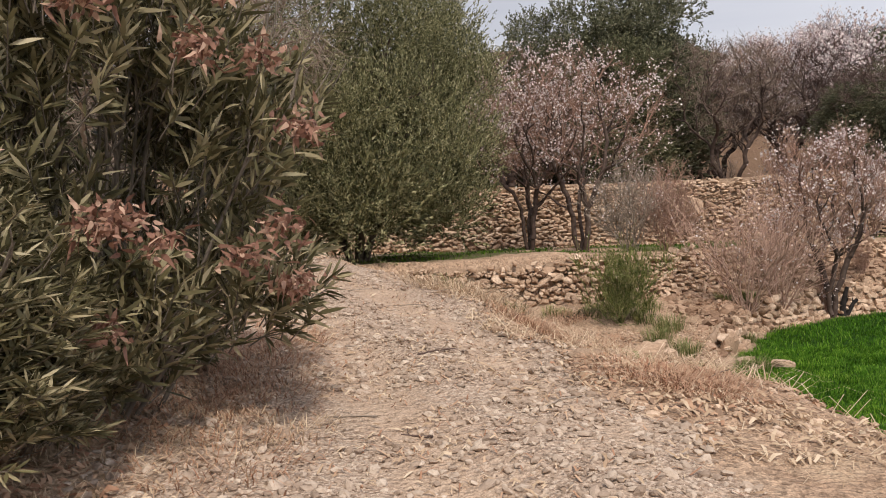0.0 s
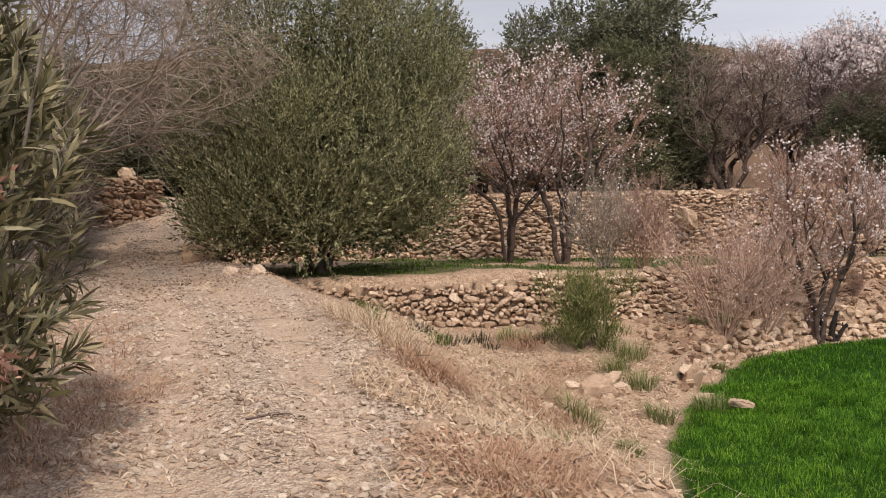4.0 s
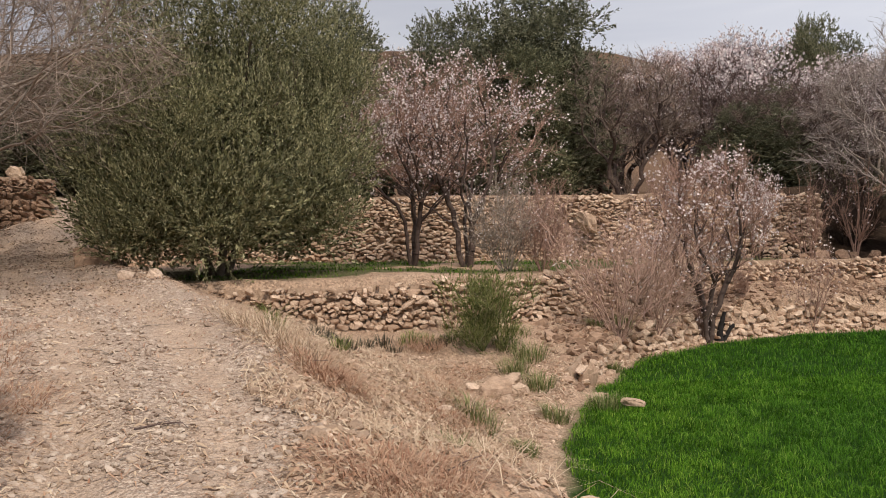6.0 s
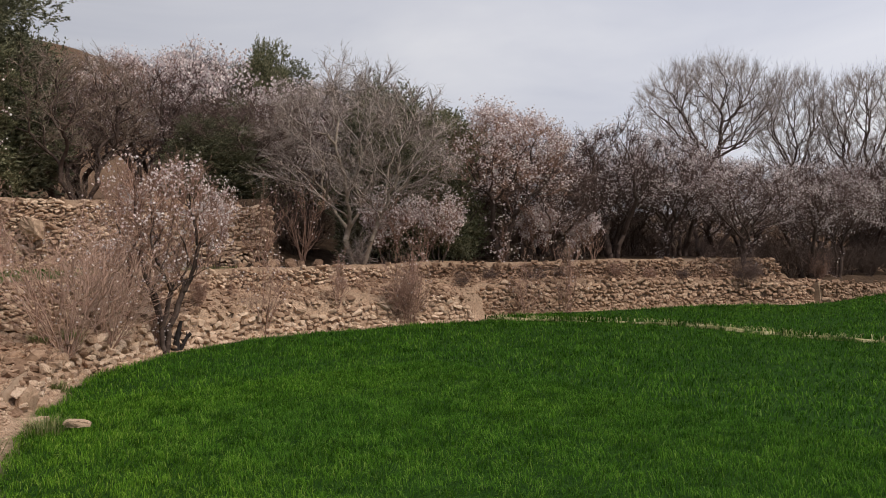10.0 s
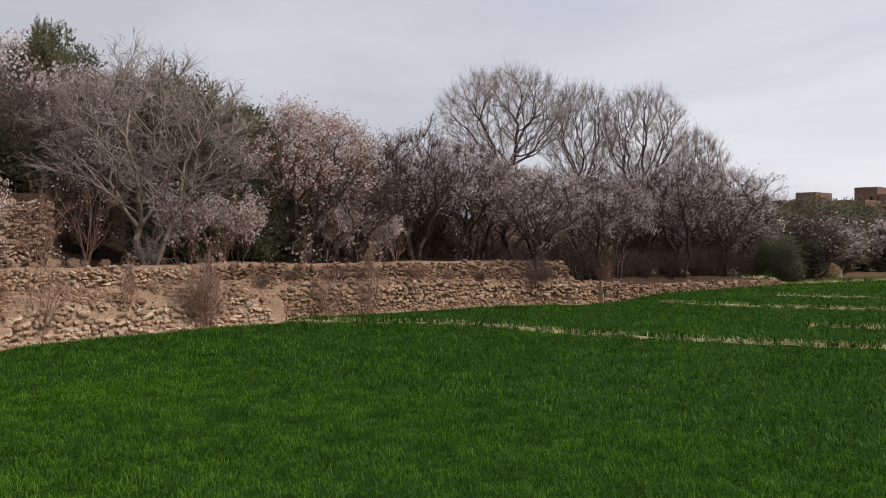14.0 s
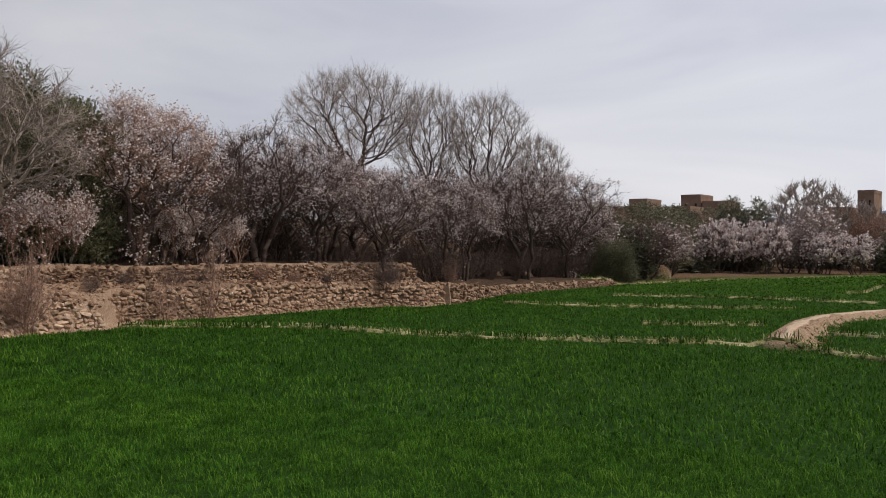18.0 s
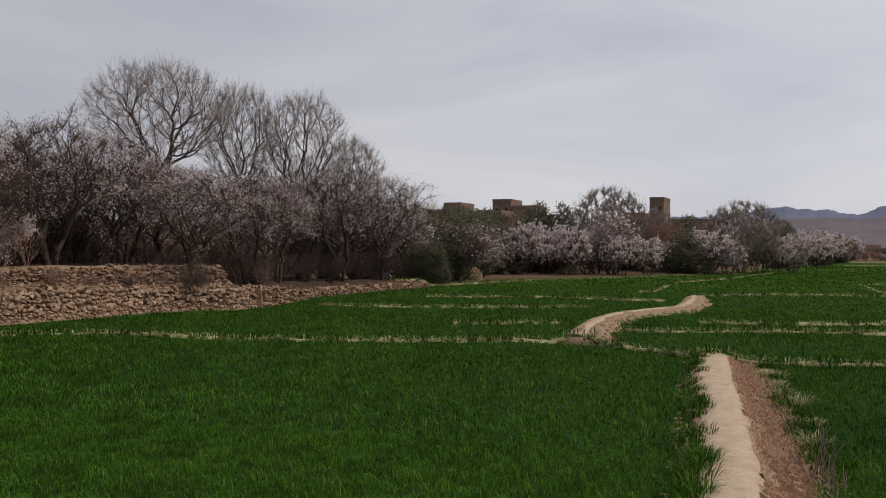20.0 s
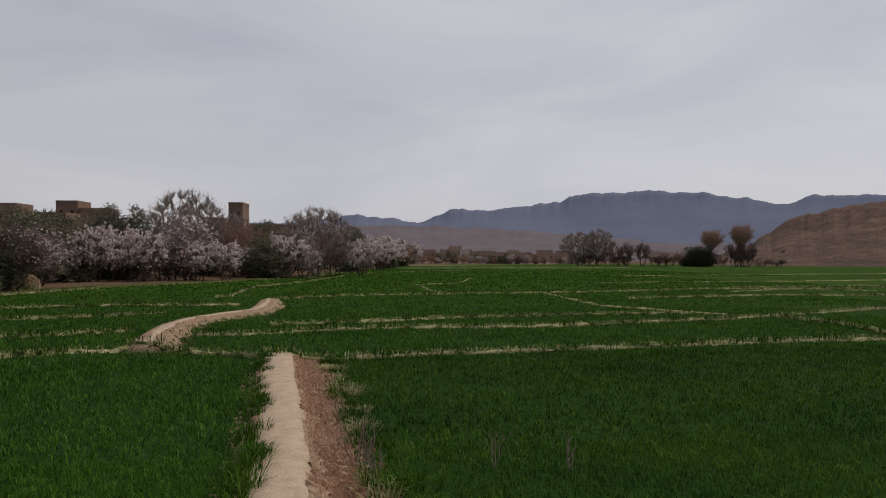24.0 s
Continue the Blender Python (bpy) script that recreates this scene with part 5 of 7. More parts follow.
# upper terrace, behind the tall wall
# the olives left of the track are added for shade and dark backdrop
UPPER = ((OLIVE_B, 0.1, 35.2, 11.6, 4.4, 0), (OLIVE_B, 4.6, 37.4, 12.0, 4.6, 40), (OLIVE_B, 7.9, 34.0, 12.3, 6.2, 10),
         (OLIVE_C, 7.4, 31.9, 9.4, 3.9, 120), (OLIVE_B, 16.7, 33.2, 8.2, 3.4, 200), (OLIVE_C, 20.6, 36.4, 11.7, 3.0, 15), (OLIVE_B, -3.0, 34.0, 9.5, 5.0, 33),
         (OLIVE_B, -6.5, 36.0, 10.0, 5.5, 130), (OLIVE_B, -10.5, 35.5, 9.5, 6.0, 80), (OLIVE_B, -13.0, 29.2, 9.0, 5.6, 20), (OLIVE_B, -11.6, 32.6, 9.0, 5.5, 120), (OLIVE_B, -10.6, 17.6, 6.8, 4.6, 60), (OLIVE_B, -9.0, 18.9, 7.0, 4.0, 20), (OLIVE_B, -10.9, 22.6, 7.6, 4.8, 140), (OLIVE_B, -8.0, 14.2, 6.2, 4.0, 220), (OLIVE_B, -12.8, 24.0, 8.0, 4.6, 310), (OLIVE_B, -16.5, 22.5, 8.0, 6.5, 70), (OLIVE_B, -15.0, 16.0, 7.0, 6.0, 170), (OLIVE_B, -9.2, 32.5, 8.5, 5.0, 210), (OLIVE_B, -13.0, 10.5, 6.5, 5.5, 270), (OLIVE_B, 27.5, 33.0, 8.4, 5.0, 0), (OLIVE_B, 32, 36.0, 8.6, 6.0, 90), (OLIVE_C, 23.4, 27.0, 7.7, 3.4, 70), (OLIVE_B, 21.4, 28.4, 8.6, 4.0, 250), (OLIVE_B, 14.6, 29.4, 7.0, 3.6, 110))
for me, x, y, top, wide, turn in UPPER:
    z = ground_z(x, y)
    size = (top - z) / 7.0
    plant("olive_tree", me, x, y, "grey-green olive tree on the upper terrace", group="olives on the terrace", turn=turn, size=size, wide=wide / (4.4 * size))
NOMINAL = {id(FAR_OLIVE): (7.0, 4.6), id(FAR_OLIVE_PALE): (7.0, 4.0), id(FAR_PINK): (5.0, 5.4), id(FAR_THIN): (5.6, 4.6), id(FAR_DARK): (5.6, 4.6), id(FAR_BARE): (7.4, 6.0), id(FAR_BROWN): (6.0, 4.8), id(FAR_TALL): (14.0, 8.0), id(OLIVE_B): (7.0, 4.6), id(OLIVE_C): (7.0, 4.0), id(BARE_GREY): (7.4, 6.0), id(BARE_BROWN): (6.0, 4.8), id(BARE_MULTI): (6.0, 4.8), id(POPLAR_A): (14, 10.4), id(POPLAR_B): (14, 7.0), id(ALMOND_PINK): (5.0, 5.4)}
ORCHARD = ((BARE_MULTI, 10.6, 31.2, 9.5, 4.6, 0, "leafless brown many-stemmed tree on the upper terrace"),
           (ALMOND_PINK, 17.2, 35.0, 10.9, 5.6, 30, "almond tree in full pale pink blossom on the upper terrace"),
           (ALMOND_C, 13.4, 33.0, 9.4, 4.6, 70, "dark almond tree with little blossom"),
           (ALMOND_B, 20.0, 33.0, 9.6, 4.6, 10, "almond tree in thin blossom"),
           (BARE_GREY, 18.5, 25.9, 9.2, 6.2, 0, "tall grey leafless tree above the dry-stone wall"),
           (BARE_BROWN, 15.6, 29.5, 8.0, 4.4, 50, "leafless brown tree in the orchard"),
           (ALMOND_A, 24.8, 25.2, 7.9, 5.0, 0, "almond tree with white blossom at the terrace's edge"),
           (ALMOND_C, 27.6, 26.8, 7.6, 4.4, 60, "dark almond tree with little blossom"),
           (ALMOND_D, 30.8, 24.6, 8.0, 4.4, 130, "dark almond tree with little blossom"),
           (ALMOND_B, 34.2, 24.4, 7.7, 4.4, 200, "almond tree in thin blossom"),
           (ALMOND_C, 37.0, 25.6, 7.0, 4.6, 20, "dark almond tree with little blossom"),
           (ALMOND_B, 35.2, 20.9, 6.2, 4.4, 0, "almond tree in thin blossom leaning over the wheat"),
           (ALMOND_D, 39.2, 20.4, 6.4, 3.8, 90, "dark almond tree with little blossom"),
           (ALMOND_B, 42.6, 20.6, 6.2, 3.8, 140, "almond tree in thin blossom"),
           (ALMOND_C, 46.0, 22.5, 6.8, 4.6, 10, "dark almond tree with little blossom"),
           (ALMOND_D, 50.6, 20.2, 8.0, 4.8, 70, "dark almond tree leaning over the wheat"),
           (ALMOND_B, 56.8, 19.6, 7.8, 5.6, 0, "almond tree in thin blossom"),
           (ALMOND_D, 61.0, 20.6, 6.6, 5.0, 10, "dark almond tree with little blossom"), (ALMOND_C, 64.5, 22.0, 6.4, 5.2, 100, "dark almond tree with little blossom"), (ALMOND_D, 60.0, 25.5, 7.0, 5.6, 190, "dark almond tree with little blossom"),
           (ALMOND_C, 53.0, 24.0, 7.6, 5.0, 33, "dark almond tree with little blossom"),
           (ALMOND_C, 26.0, 29.5, 7.6, 5.0, 100, "dark almond tree with little blossom"),
           (ALMOND_B, 23.0, 30.5, 8.4, 5.0, 210, "almond tree in thin blossom"),
           (BARE_BROWN, 31.0, 29.0, 7.4, 5.4, 30, "leafless brown tree in the orchard"),
           (ALMOND_C, 36.0, 30.0, 7.8, 5.6, 80, "dark almond tree with little blossom"),
           (ALMOND_D, 41.5, 27.0, 7.4, 5.6, 280, "dark almond tree with little blossom"),
           (BARE_BROWN, 45.5, 27.0, 7.2, 5.4, 10, "leafless brown tree in the orchard"),
           (ALMOND_C, 49.5, 25.5, 7.4, 5.6, 160, "dark almond tree with little blossom"),
           (ALMOND_D, 57.0, 24.0, 7.4, 5.6, 60, "dark almond tree with little blossom"),
           (BARE_BROWN, 27.6, 25.0, 6.0, 3.6, 200, "leafless brown tree in the orchard"),
           (ALMOND_C, 33.0, 26.6, 6.6, 4.6, 240, "dark almond tree with little blossom"),
           (BARE_BROWN, 8.6, 36.5, 10.0, 5.0, 90, "leafless brown tree on the upper terrace"),
           (BARE_BROWN, 11.6, 38.0, 9.4, 5.0, 20, "leafless brown tree on the upper terrace"), (ALMOND_C, 13.2, 41.0, 10.6, 5.4, 200, "dark almond tree with little blossom"),
           (ALMOND_A, 15.2, 38.4, 11.0, 5.0, 300, "almond tree with white blossom in the back row"), (BARE_BROWN, 4.0, 40.0, 10.6, 5.4, 250, "leafless brown tree on the upper terrace"),
           (ALMOND_C, 2.6, 33.0, 8.6, 4.6, 70, "dark almond tree with little blossom"),
           (ALMOND_B, 22.5, 36.5, 10.4, 5.4, 70, "almond tree in thin blossom"),
           (BARE_BROWN, 26.0, 34.5, 9.4, 5.4, 140, "leafless brown tree on the upper terrace"),
           (POPLAR_A, 53.2, 34.6, 15.6, 8.8, 0, "tall leafless poplar with a fan-shaped crown"),
           (POPLAR_B, 57.8, 31.0, 14.8, 5.0, 0, "tall leafless grey poplar tree"),
           (POPLAR_B, 60.6, 27.4, 14.5, 6.2, 120, "tall leafless grey poplar tree"),
           (POPLAR_B, 62.9, 24.2, 11.4, 4.4, 60, "leafless poplar at the end of the orchard"))
for me, x, y, top, wide, turn, label in ORCHARD:
    z = ground_z(x, y)
    nom = NOMINAL.get(id(me), (5.6, 4.6))
    wide = wide * 1.22
    size = (top - z) / nom[0]
    plant("poplar_tree" if me in (POPLAR_A, POPLAR_B) else "bare_tree" if me in (BARE_GREY, BARE_BROWN, BARE_MULTI) else "almond_tree", me, x, y, label, group="orchard trees", turn=turn, size=size, wide=wide / nom[1] / size)
for me, x, y, size, turn, label in ((BLOOMING, 19.6, 25.6, 0.95, 30, "almond sapling in white blossom above the dry-stone wall"), (THICKET_RED, 18.2, 22.8, 0.95, 10, "reddish leafless bush rooted in the low wall"), (SPARSE, 18.5, 22.8, 1.3, 70, "tall thin sapling rooted in the low wall"), (BLOOMING, 21.6, 25.2, 0.9, 200, "almond sapling in white blossom above the dry-stone wall"), (BLOOMING, 26.6, 25.0, 0.95, 100, "almond sapling in pale blossom at the terrace edge"), (BLOOMING, 28.4, 24.4, 0.75, 10, "almond sapling in pale blossom above the wall"),
                                    (SPARSE, 23.6, 22.7, 1.0, 200, "thin leafless sapling before the dry-stone wall"), (SPARSE, 25.3, 22.2, 1.3, 60, "reddish leaning sapling before the dry-stone wall"),
                                    (SPARSE, 13.3, 22.9, 1.1, 20, "thin leafless shrub rooted in the low wall"), (SPARSE, 15.9, 23.1, 0.75, 90, "leafless shrub rooted in the low wall"),
                                    (SPARSE, 14.9, 26.2, 1.2, 40, "leafless shrub by the terrace wall"), (SPARSE, 16.6, 26.5, 1.3, 140, "leafless reddish shrub above the wall"),
                                    (THICKET, 34.0, 20.3, 0.7, 40, "leafless brown bush on the field's edge"), (THICKET_RED, 39.0, 19.6, 0.6, 40, "leafless brown bush by the low wall"),
                                    (SPARSE, 21.0, 25.3, 1.0, 10, "pale leafless shrub above the wall"), (SPARSE, 29.0, 24.2, 0.7, 200, "leafless shrub above the wall")):
    plant("bare_shrub" if me not in (SAPLING, BLOOMING) else "almond_sapling", me, x, y, label, "shrub" if me not in (SAPLING, BLOOMING) else "tree", turn=turn, size=size)
rng = random.Random(77)
for i in range(6):
    x = 11.0 + i * 1.7 + rng.uniform(-0.5, 0.5)
    y = float(np.interp(x, (10, 13, 19, 21, 27), (21.6, 22.9, 22.9, 22.4, 21.3))) + rng.uniform(0.2, 1.5)
    plant("bare_shrub", SPARSE if i % 3 else THICKET_RED, x, y, "thin leafless sapling growing from the stony bank", "shrub", "saplings on the bank", turn=rng.uniform(0, 360), size=rng.uniform(0.25, 0.5), wide=rng.uniform(0.8, 1.1))
rng = random.Random(31)
for i in range(34):
    x = 16.5 + i * 1.35 + rng.uniform(-0.5, 0.5)
    y = float(np.interp(x, (16, 36, 62), (28.5, 26.5, 21.5))) + rng.uniform(0, 5.5)
    plant("bare_shrub", rng.choice((THICKET_DARK, THICKET_DARK, THICKET)), x, y, "dark leafless scrub under the orchard trees", "shrub", "orchard scrub", turn=rng.uniform(0, 360), size=rng.uniform(0.8, 1.35), wide=rng.uniform(1.2, 1.7))
for i in range(9):
    x = 21.5 + i * 1.7 + rng.uniform(-0.5, 0.5)
    y = float(np.interp(x, (21, 24, 31, 36.5), (23.8, 23.8, 22.0, 19.6))) + rng.uniform(0.0, 0.4)
    plant("bare_shrub", rng.choice((THICKET_RED, THICKET, SPARSE)), x, y, "low dry brown scrub on the ledge of the wall", "shrub", "scrub on the slope", turn=rng.uniform(0, 360), size=rng.uniform(0.2, 0.36), wide=rng.uniform(1.2, 1.8))
for x, y, size in ((60.6, 22.9, 1.1), (63.0, 23.9, 1.2), (65.6, 25.0, 1.3), (58.4, 22.2, 1.0), (61.8, 22.6, 0.9), (67.0, 24.4, 1.2)):
    plant("bare_shrub", THICKET_DARK, x, y, "dark leafless scrub under the orchard trees", "shrub", "orchard scrub", turn=x * 40, size=size, wide=1.6)
for i in range(18):
    x = 37.6 + i * 1.3 + rng.uniform(-0.4, 0.4)
    y = float(np.interp(x, (37, 45, 60), (19.6, 20.6, 18.8))) + rng.uniform(0, 1.2)
    plant("bare_shrub", THICKET_DARK, x, y, "dark leafless scrub behind the low field wall", "shrub", "orchard scrub", turn=rng.uniform(0, 360), size=rng.uniform(0.55, 0.95), wide=rng.uniform(1.1, 1.5))
plant("olive_bush", OLIVE_B, 63.0, 18.3, "low dark olive bush at the field's edge", "shrub", size=0.42, wide=1.9)

# beyond the near fields
FAR = ((FAR_OLIVE, 102.7, 23.8, 6.7, 7), (FAR_OLIVE, 108.5, 22.4, 6.7, 6), (FAR_OLIVE_PALE, 112.0, 28.4, 6.6, 6), (FAR_PINK, 93.3, 18.6, 4.1, 4.6), (FAR_PINK, 94.7, 15.9, 6.2, 5.0),
       (FAR_PINK, 96.3, 14.2, 5.8, 4.6), (FAR_PINK, 96.7, 11.5, 6.0, 5.2), (FAR_THIN, 99.4, 9.7, 5.7, 4.8), (FAR_THIN, 100.8, 7.1, 7.9, 7.2), (FAR_PINK, 99.8, 2.9, 4.6, 4.6),
       (FAR_PINK, 98.5, 5.8, 4.7, 5), (FAR_BARE, 113.4, 8.2, 11.2, 9.0), (FAR_BROWN, 118.6, 4.5, 9.4, 5.4), (FAR_OLIVE_PALE, 114.9, 14.7, 8.4, 4.6), (FAR_OLIVE_PALE, 117.9, 18.7, 8.7, 5.4),
       (FAR_BROWN, 125.2, 23.6, 8.3, 6), (FAR_BROWN, 122.6, 21.3, 9.3, 5), (FAR_BROWN, 124.1, 27.6, 8.8, 6), (FAR_OLIVE_PALE, 127.0, 31.1, 8.8, 6), (FAR_BROWN, 118.0, 1.5, 7.3, 5.4),
       (FAR_OLIVE_PALE, 123.4, -1.6, 7.3, 5.6), (FAR_OLIVE_PALE, 111.0, -1.8, 5.2, 5.4), (FAR_PINK, 112.5, -4.2, 5.9, 6.6), (FAR_THIN, 112.0, -6.6, 4.7, 5), (FAR_BARE, 121.7, -9.0, 9.8, 9.6),
       (FAR_BROWN, 123.2, -11.3, 7.5, 5.6), (FAR_PINK, 124.7, -13.4, 5.8, 5.4), (FAR_BROWN, 131.1, -4.0, 7.8, 6), (FAR_THIN, 130.2, -16.5, 5.5, 6), (FAR_THIN, 113.5, 0.0, 4.5, 5),
       (FAR_DARK, 102.3, 13.4, 4.5, 5), (FAR_DARK, 103.3, 8.9, 4.1, 5), (FAR_BROWN, 116.9, 31.9, 8.3, 6), (FAR_THIN, 104.1, 29.8, 6.9, 6), (FAR_BARE, 122.3, 2.5, 8.9, 5.6), (FAR_BROWN, 117.7, 0.4, 8.1, 5.4), (FAR_BROWN, 125.1, 5.8, 9.3, 5.4), (FAR_DARK, 64.5, 24.4, 6.0, 5.5), (FAR_BROWN, 67.5, 25.6, 6.4, 5.5), (FAR_DARK, 76, 19, 5.6, 6.0),
       (FAR_OLIVE, 70, 19.5, 4.6, 5.0), (FAR_THIN, 66, 21.0, 6.3, 6.0), (FAR_THIN, 80, 18, 5.4, 6), (FAR_OLIVE_PALE, 74, 22, 6.2, 6), (FAR_OLIVE_PALE, 88, 22, 6.6, 7),
       (FAR_BROWN, 78, 23, 7.0, 7), (FAR_DARK, 71, 17.6, 5.2, 5), (FAR_OLIVE, 106, 16, 6.8, 7), (FAR_OLIVE_PALE, 95, 20, 6.8, 7), (FAR_BROWN, 122, 18, 7.6, 9),
       (FAR_OLIVE_PALE, 128, 8, 7.2, 9), (FAR_BROWN, 134, 2, 7.0, 9), (FAR_OLIVE_PALE, 136, 26, 8.0, 10), (FAR_BROWN, 138, -6, 7.0, 8), (FAR_OLIVE_PALE, 116, 27, 7.4, 9))
WORDS = {id(FAR_OLIVE): ("olive_tree", "grey-green olive tree at the edge of the fields"), id(FAR_OLIVE_PALE): ("olive_tree", "pale grey-green olive tree at the edge of the fields"), id(FAR_PINK): ("almond_tree", "almond tree in pale pink blossom at the edge of the fields"),
         id(FAR_THIN): ("almond_tree", "almond tree in thin rosy blossom at the edge of the fields"), id(FAR_DARK): ("almond_tree", "dark leafless almond at the edge of the fields"), id(FAR_BARE): ("bare_tree", "tall pale leafless tree behind blossoming almonds"), id(FAR_BROWN): ("bare_tree", "brown leafless tree behind blossoming almonds")}
for i, (me, x, y, top, wide) in enumerate(FAR):
    z = ground_z(x, y)
    h0, w0 = NOMINAL[id(me)]
    size = (top - z) / h0
    name, label = WORDS[id(me)]
    plant(name, me, x, y, label, group="trees beyond the fields", turn=i * 67, size=size, wide=wide * 1.15 / w0 / size)
rng = random.Random(5)
for i in range(64):
    f = (i % 32 + rng.random()) / 32
    px, py = 140 + 250 * f + rng.uniform(-8, 8), -17 - 62 * f + rng.uniform(0, 12) + 14 * (i > 31)
    me = rng.choice((FAR_PINK, FAR_THIN, FAR_THIN, FAR_OLIVE_PALE, FAR_BROWN))
    h0, w0 = NOMINAL.get(id(me), (5.6, 4.6))
    top = rng.uniform(5.5, 8) + 3 * f
    plant("olive_tree" if me is FAR_OLIVE_PALE else "almond_tree", me, px, py, "small distant tree in the row along the valley", group="distant tree row", turn=rng.uniform(0, 360), size=top / h0, wide=rng.uniform(1.1, 1.5))
for i in range(46):
    f = (i % 23 + rng.random()) / 23
    x, y = 388 + 8 * f + (16 if i > 22 else 0) + rng.uniform(-5, 5), -72 - 92 * f + rng.uniform(-3, 3)
    me = rng.choice((FAR_THIN, FAR_BROWN, FAR_DARK, FAR_BROWN, FAR_OLIVE_PALE))
    h0, w0 = NOMINAL.get(id(me), (5.6, 4.6))
    size = rng.uniform(2.8, 5.0) / h0
    plant("olive_tree" if me is FAR_OLIVE_PALE else "almond_tree", me, x, y, "small distant tree at the far end of the fields", group="distant tree row", turn=rng.uniform(0, 360), size=size, wide=rng.uniform(1.1, 1.6))
for x, y, top, wide, me in ((312, -127.5, 13.5, 12.9, FAR_BARE), (309, -134.6, 14.7, 10.0, FAR_BARE), (311, -131.6, 5.2, 12.4, FAR_DARK), (308, -137.6, 6.2, 7.5, FAR_BROWN), (307, -140.5, 10.0, 6.0, FAR_BROWN), (305, -144.1, 10.2, 7.0, FAR_DARK),
                            (302, -149.5, 10.5, 6.5, FAR_DARK), (306, -142.5, 4.8, 10.0, FAR_DARK), (300, -154.0, 7.4, 9.0, FAR_BROWN), (297, -158.7, 6.9, 9.0, FAR_BROWN), (295, -162.9, 7.1, 7.5, FAR_BROWN), (299, -156.3, 4.8, 10.0, FAR_DARK),
                            (293, -166.6, 6.9, 8.0, FAR_OLIVE), (291, -169.8, 7.1, 8.0, FAR_OLIVE), (292, -168.0, 6.0, 9.0, FAR_OLIVE), (290, -172.1, 15.0, 9.0, FAR_TALL), (284, -181.0, 17.1, 8.5, FAR_TALL), (285, -179.2, 10.2, 8.0, FAR_DARK), (283, -182.9, 10.7, 8.0, FAR_DARK),
                            (284, -180.8, 7.4, 11.0, FAR_DARK), (280, -186.7, 4.0, 8.5, FAR_BROWN), (277, -191.1, 3.6, 8.5, FAR_DARK), (288, -175.2, 5.0, 6.0, FAR_BROWN)):
    h0, w0 = NOMINAL[id(me)]
    size, wide = top / h0, wide * 1.3
    plant("distant_tree", me, x, y, "distant brown tree on the far side of the valley fields", group="far valley trees", turn=x * 3, size=size, wide=wide / w0 / size)


# ---- wheat ----
def scatter(rs, box, density):
    x0, y0, x1, y1 = box
    k = int((x1 - x0) * (y1 - y0) * density)
    return rs.uniform(x0, x1, k), rs.uniform(y0, y1, k)


BANDS = (((4, 1, 14, 16), 1350, 0.115, 0.0078), ((7, -13, 14, 1), 700, 0.125, 0.0095), ((6, 14, 14, 23), 400, 0.13, 0.012), ((14, -22, 25, 23), 230, 0.135, 0.018),
         ((25, -28, 45, 22), 110, 0.135, 0.025), ((45, -40, 70, 20), 32, 0.14, 0.05), ((70, -60, 125, 16), 7, 0.17, 0.13), ((125, -90, 200, 0), 1.6, 0.2, 0.3))


def wheat(label, material, seed, plot):
    """The blades of one stretch of the fields; plot tells which places belong to it."""
    rs = np.random.RandomState(seed)
    vs, f4, f3, off = [], [], [], 0
    for box, dens, hgt, wid in BANDS:
        x, y = scatter(rs, box, dens)
        ok = plot(x, y)
        x, y = x[ok], y[ok]
        if not len(x):
            continue
        h, road, straw, green, far, plain = land(x, y, True)
        ok = (green > 0.5) & (side_of(FOOT, x, y) < -0.05)
        # thinner and shorter in streaks along the drills
        drill = rough(x, y, 2.4, 2.0)
        ok &= rs.uniform(0, 1, len(x)) < 0.86 + 0.2 * drill
        x, y, h, drill = x[ok], y[ok], h[ok], drill[ok]
        if not len(x):
            continue
        # clumps that stand higher and lean together
        big = 0.55 + 55 * wid
        clump = 0.45 * rough(x, y, 0.33 * big, 7.0) + 0.55 * rough(x, y, 0.15 * big, 3.0)
        swirl = 3.1 * rough(x, y, 0.45 * big, 4.0) + 2.5 * clump
        way = np.stack([np.cos(swirl), np.sin(swirl), np.zeros(len(x))], 1) * 0.5
        v, (q, t) = blades(rs, np.stack([x, y, h - 0.01], 1), hgt * (0.88 + 0.10 * drill + 0.4 * clump), wid, 0.75, 0.9, way)
        vs.append(v), f4.append(q + off), f3.append(t + off)
        off += len(v)
    me = mesh_np("wheat", np.concatenate(vs), [np.concatenate(f4), np.concatenate(f3)], material)
    tagged(new("wheat", me), label, "wheat", kind="stuff")


def south_plot(x, y):
    return (side_of(PATH_A, x, y) < 0) & (x < 24.6)


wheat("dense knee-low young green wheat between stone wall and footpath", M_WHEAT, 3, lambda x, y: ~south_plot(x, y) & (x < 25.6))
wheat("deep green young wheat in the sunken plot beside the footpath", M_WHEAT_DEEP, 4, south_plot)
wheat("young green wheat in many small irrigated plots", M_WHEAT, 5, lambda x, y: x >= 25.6)

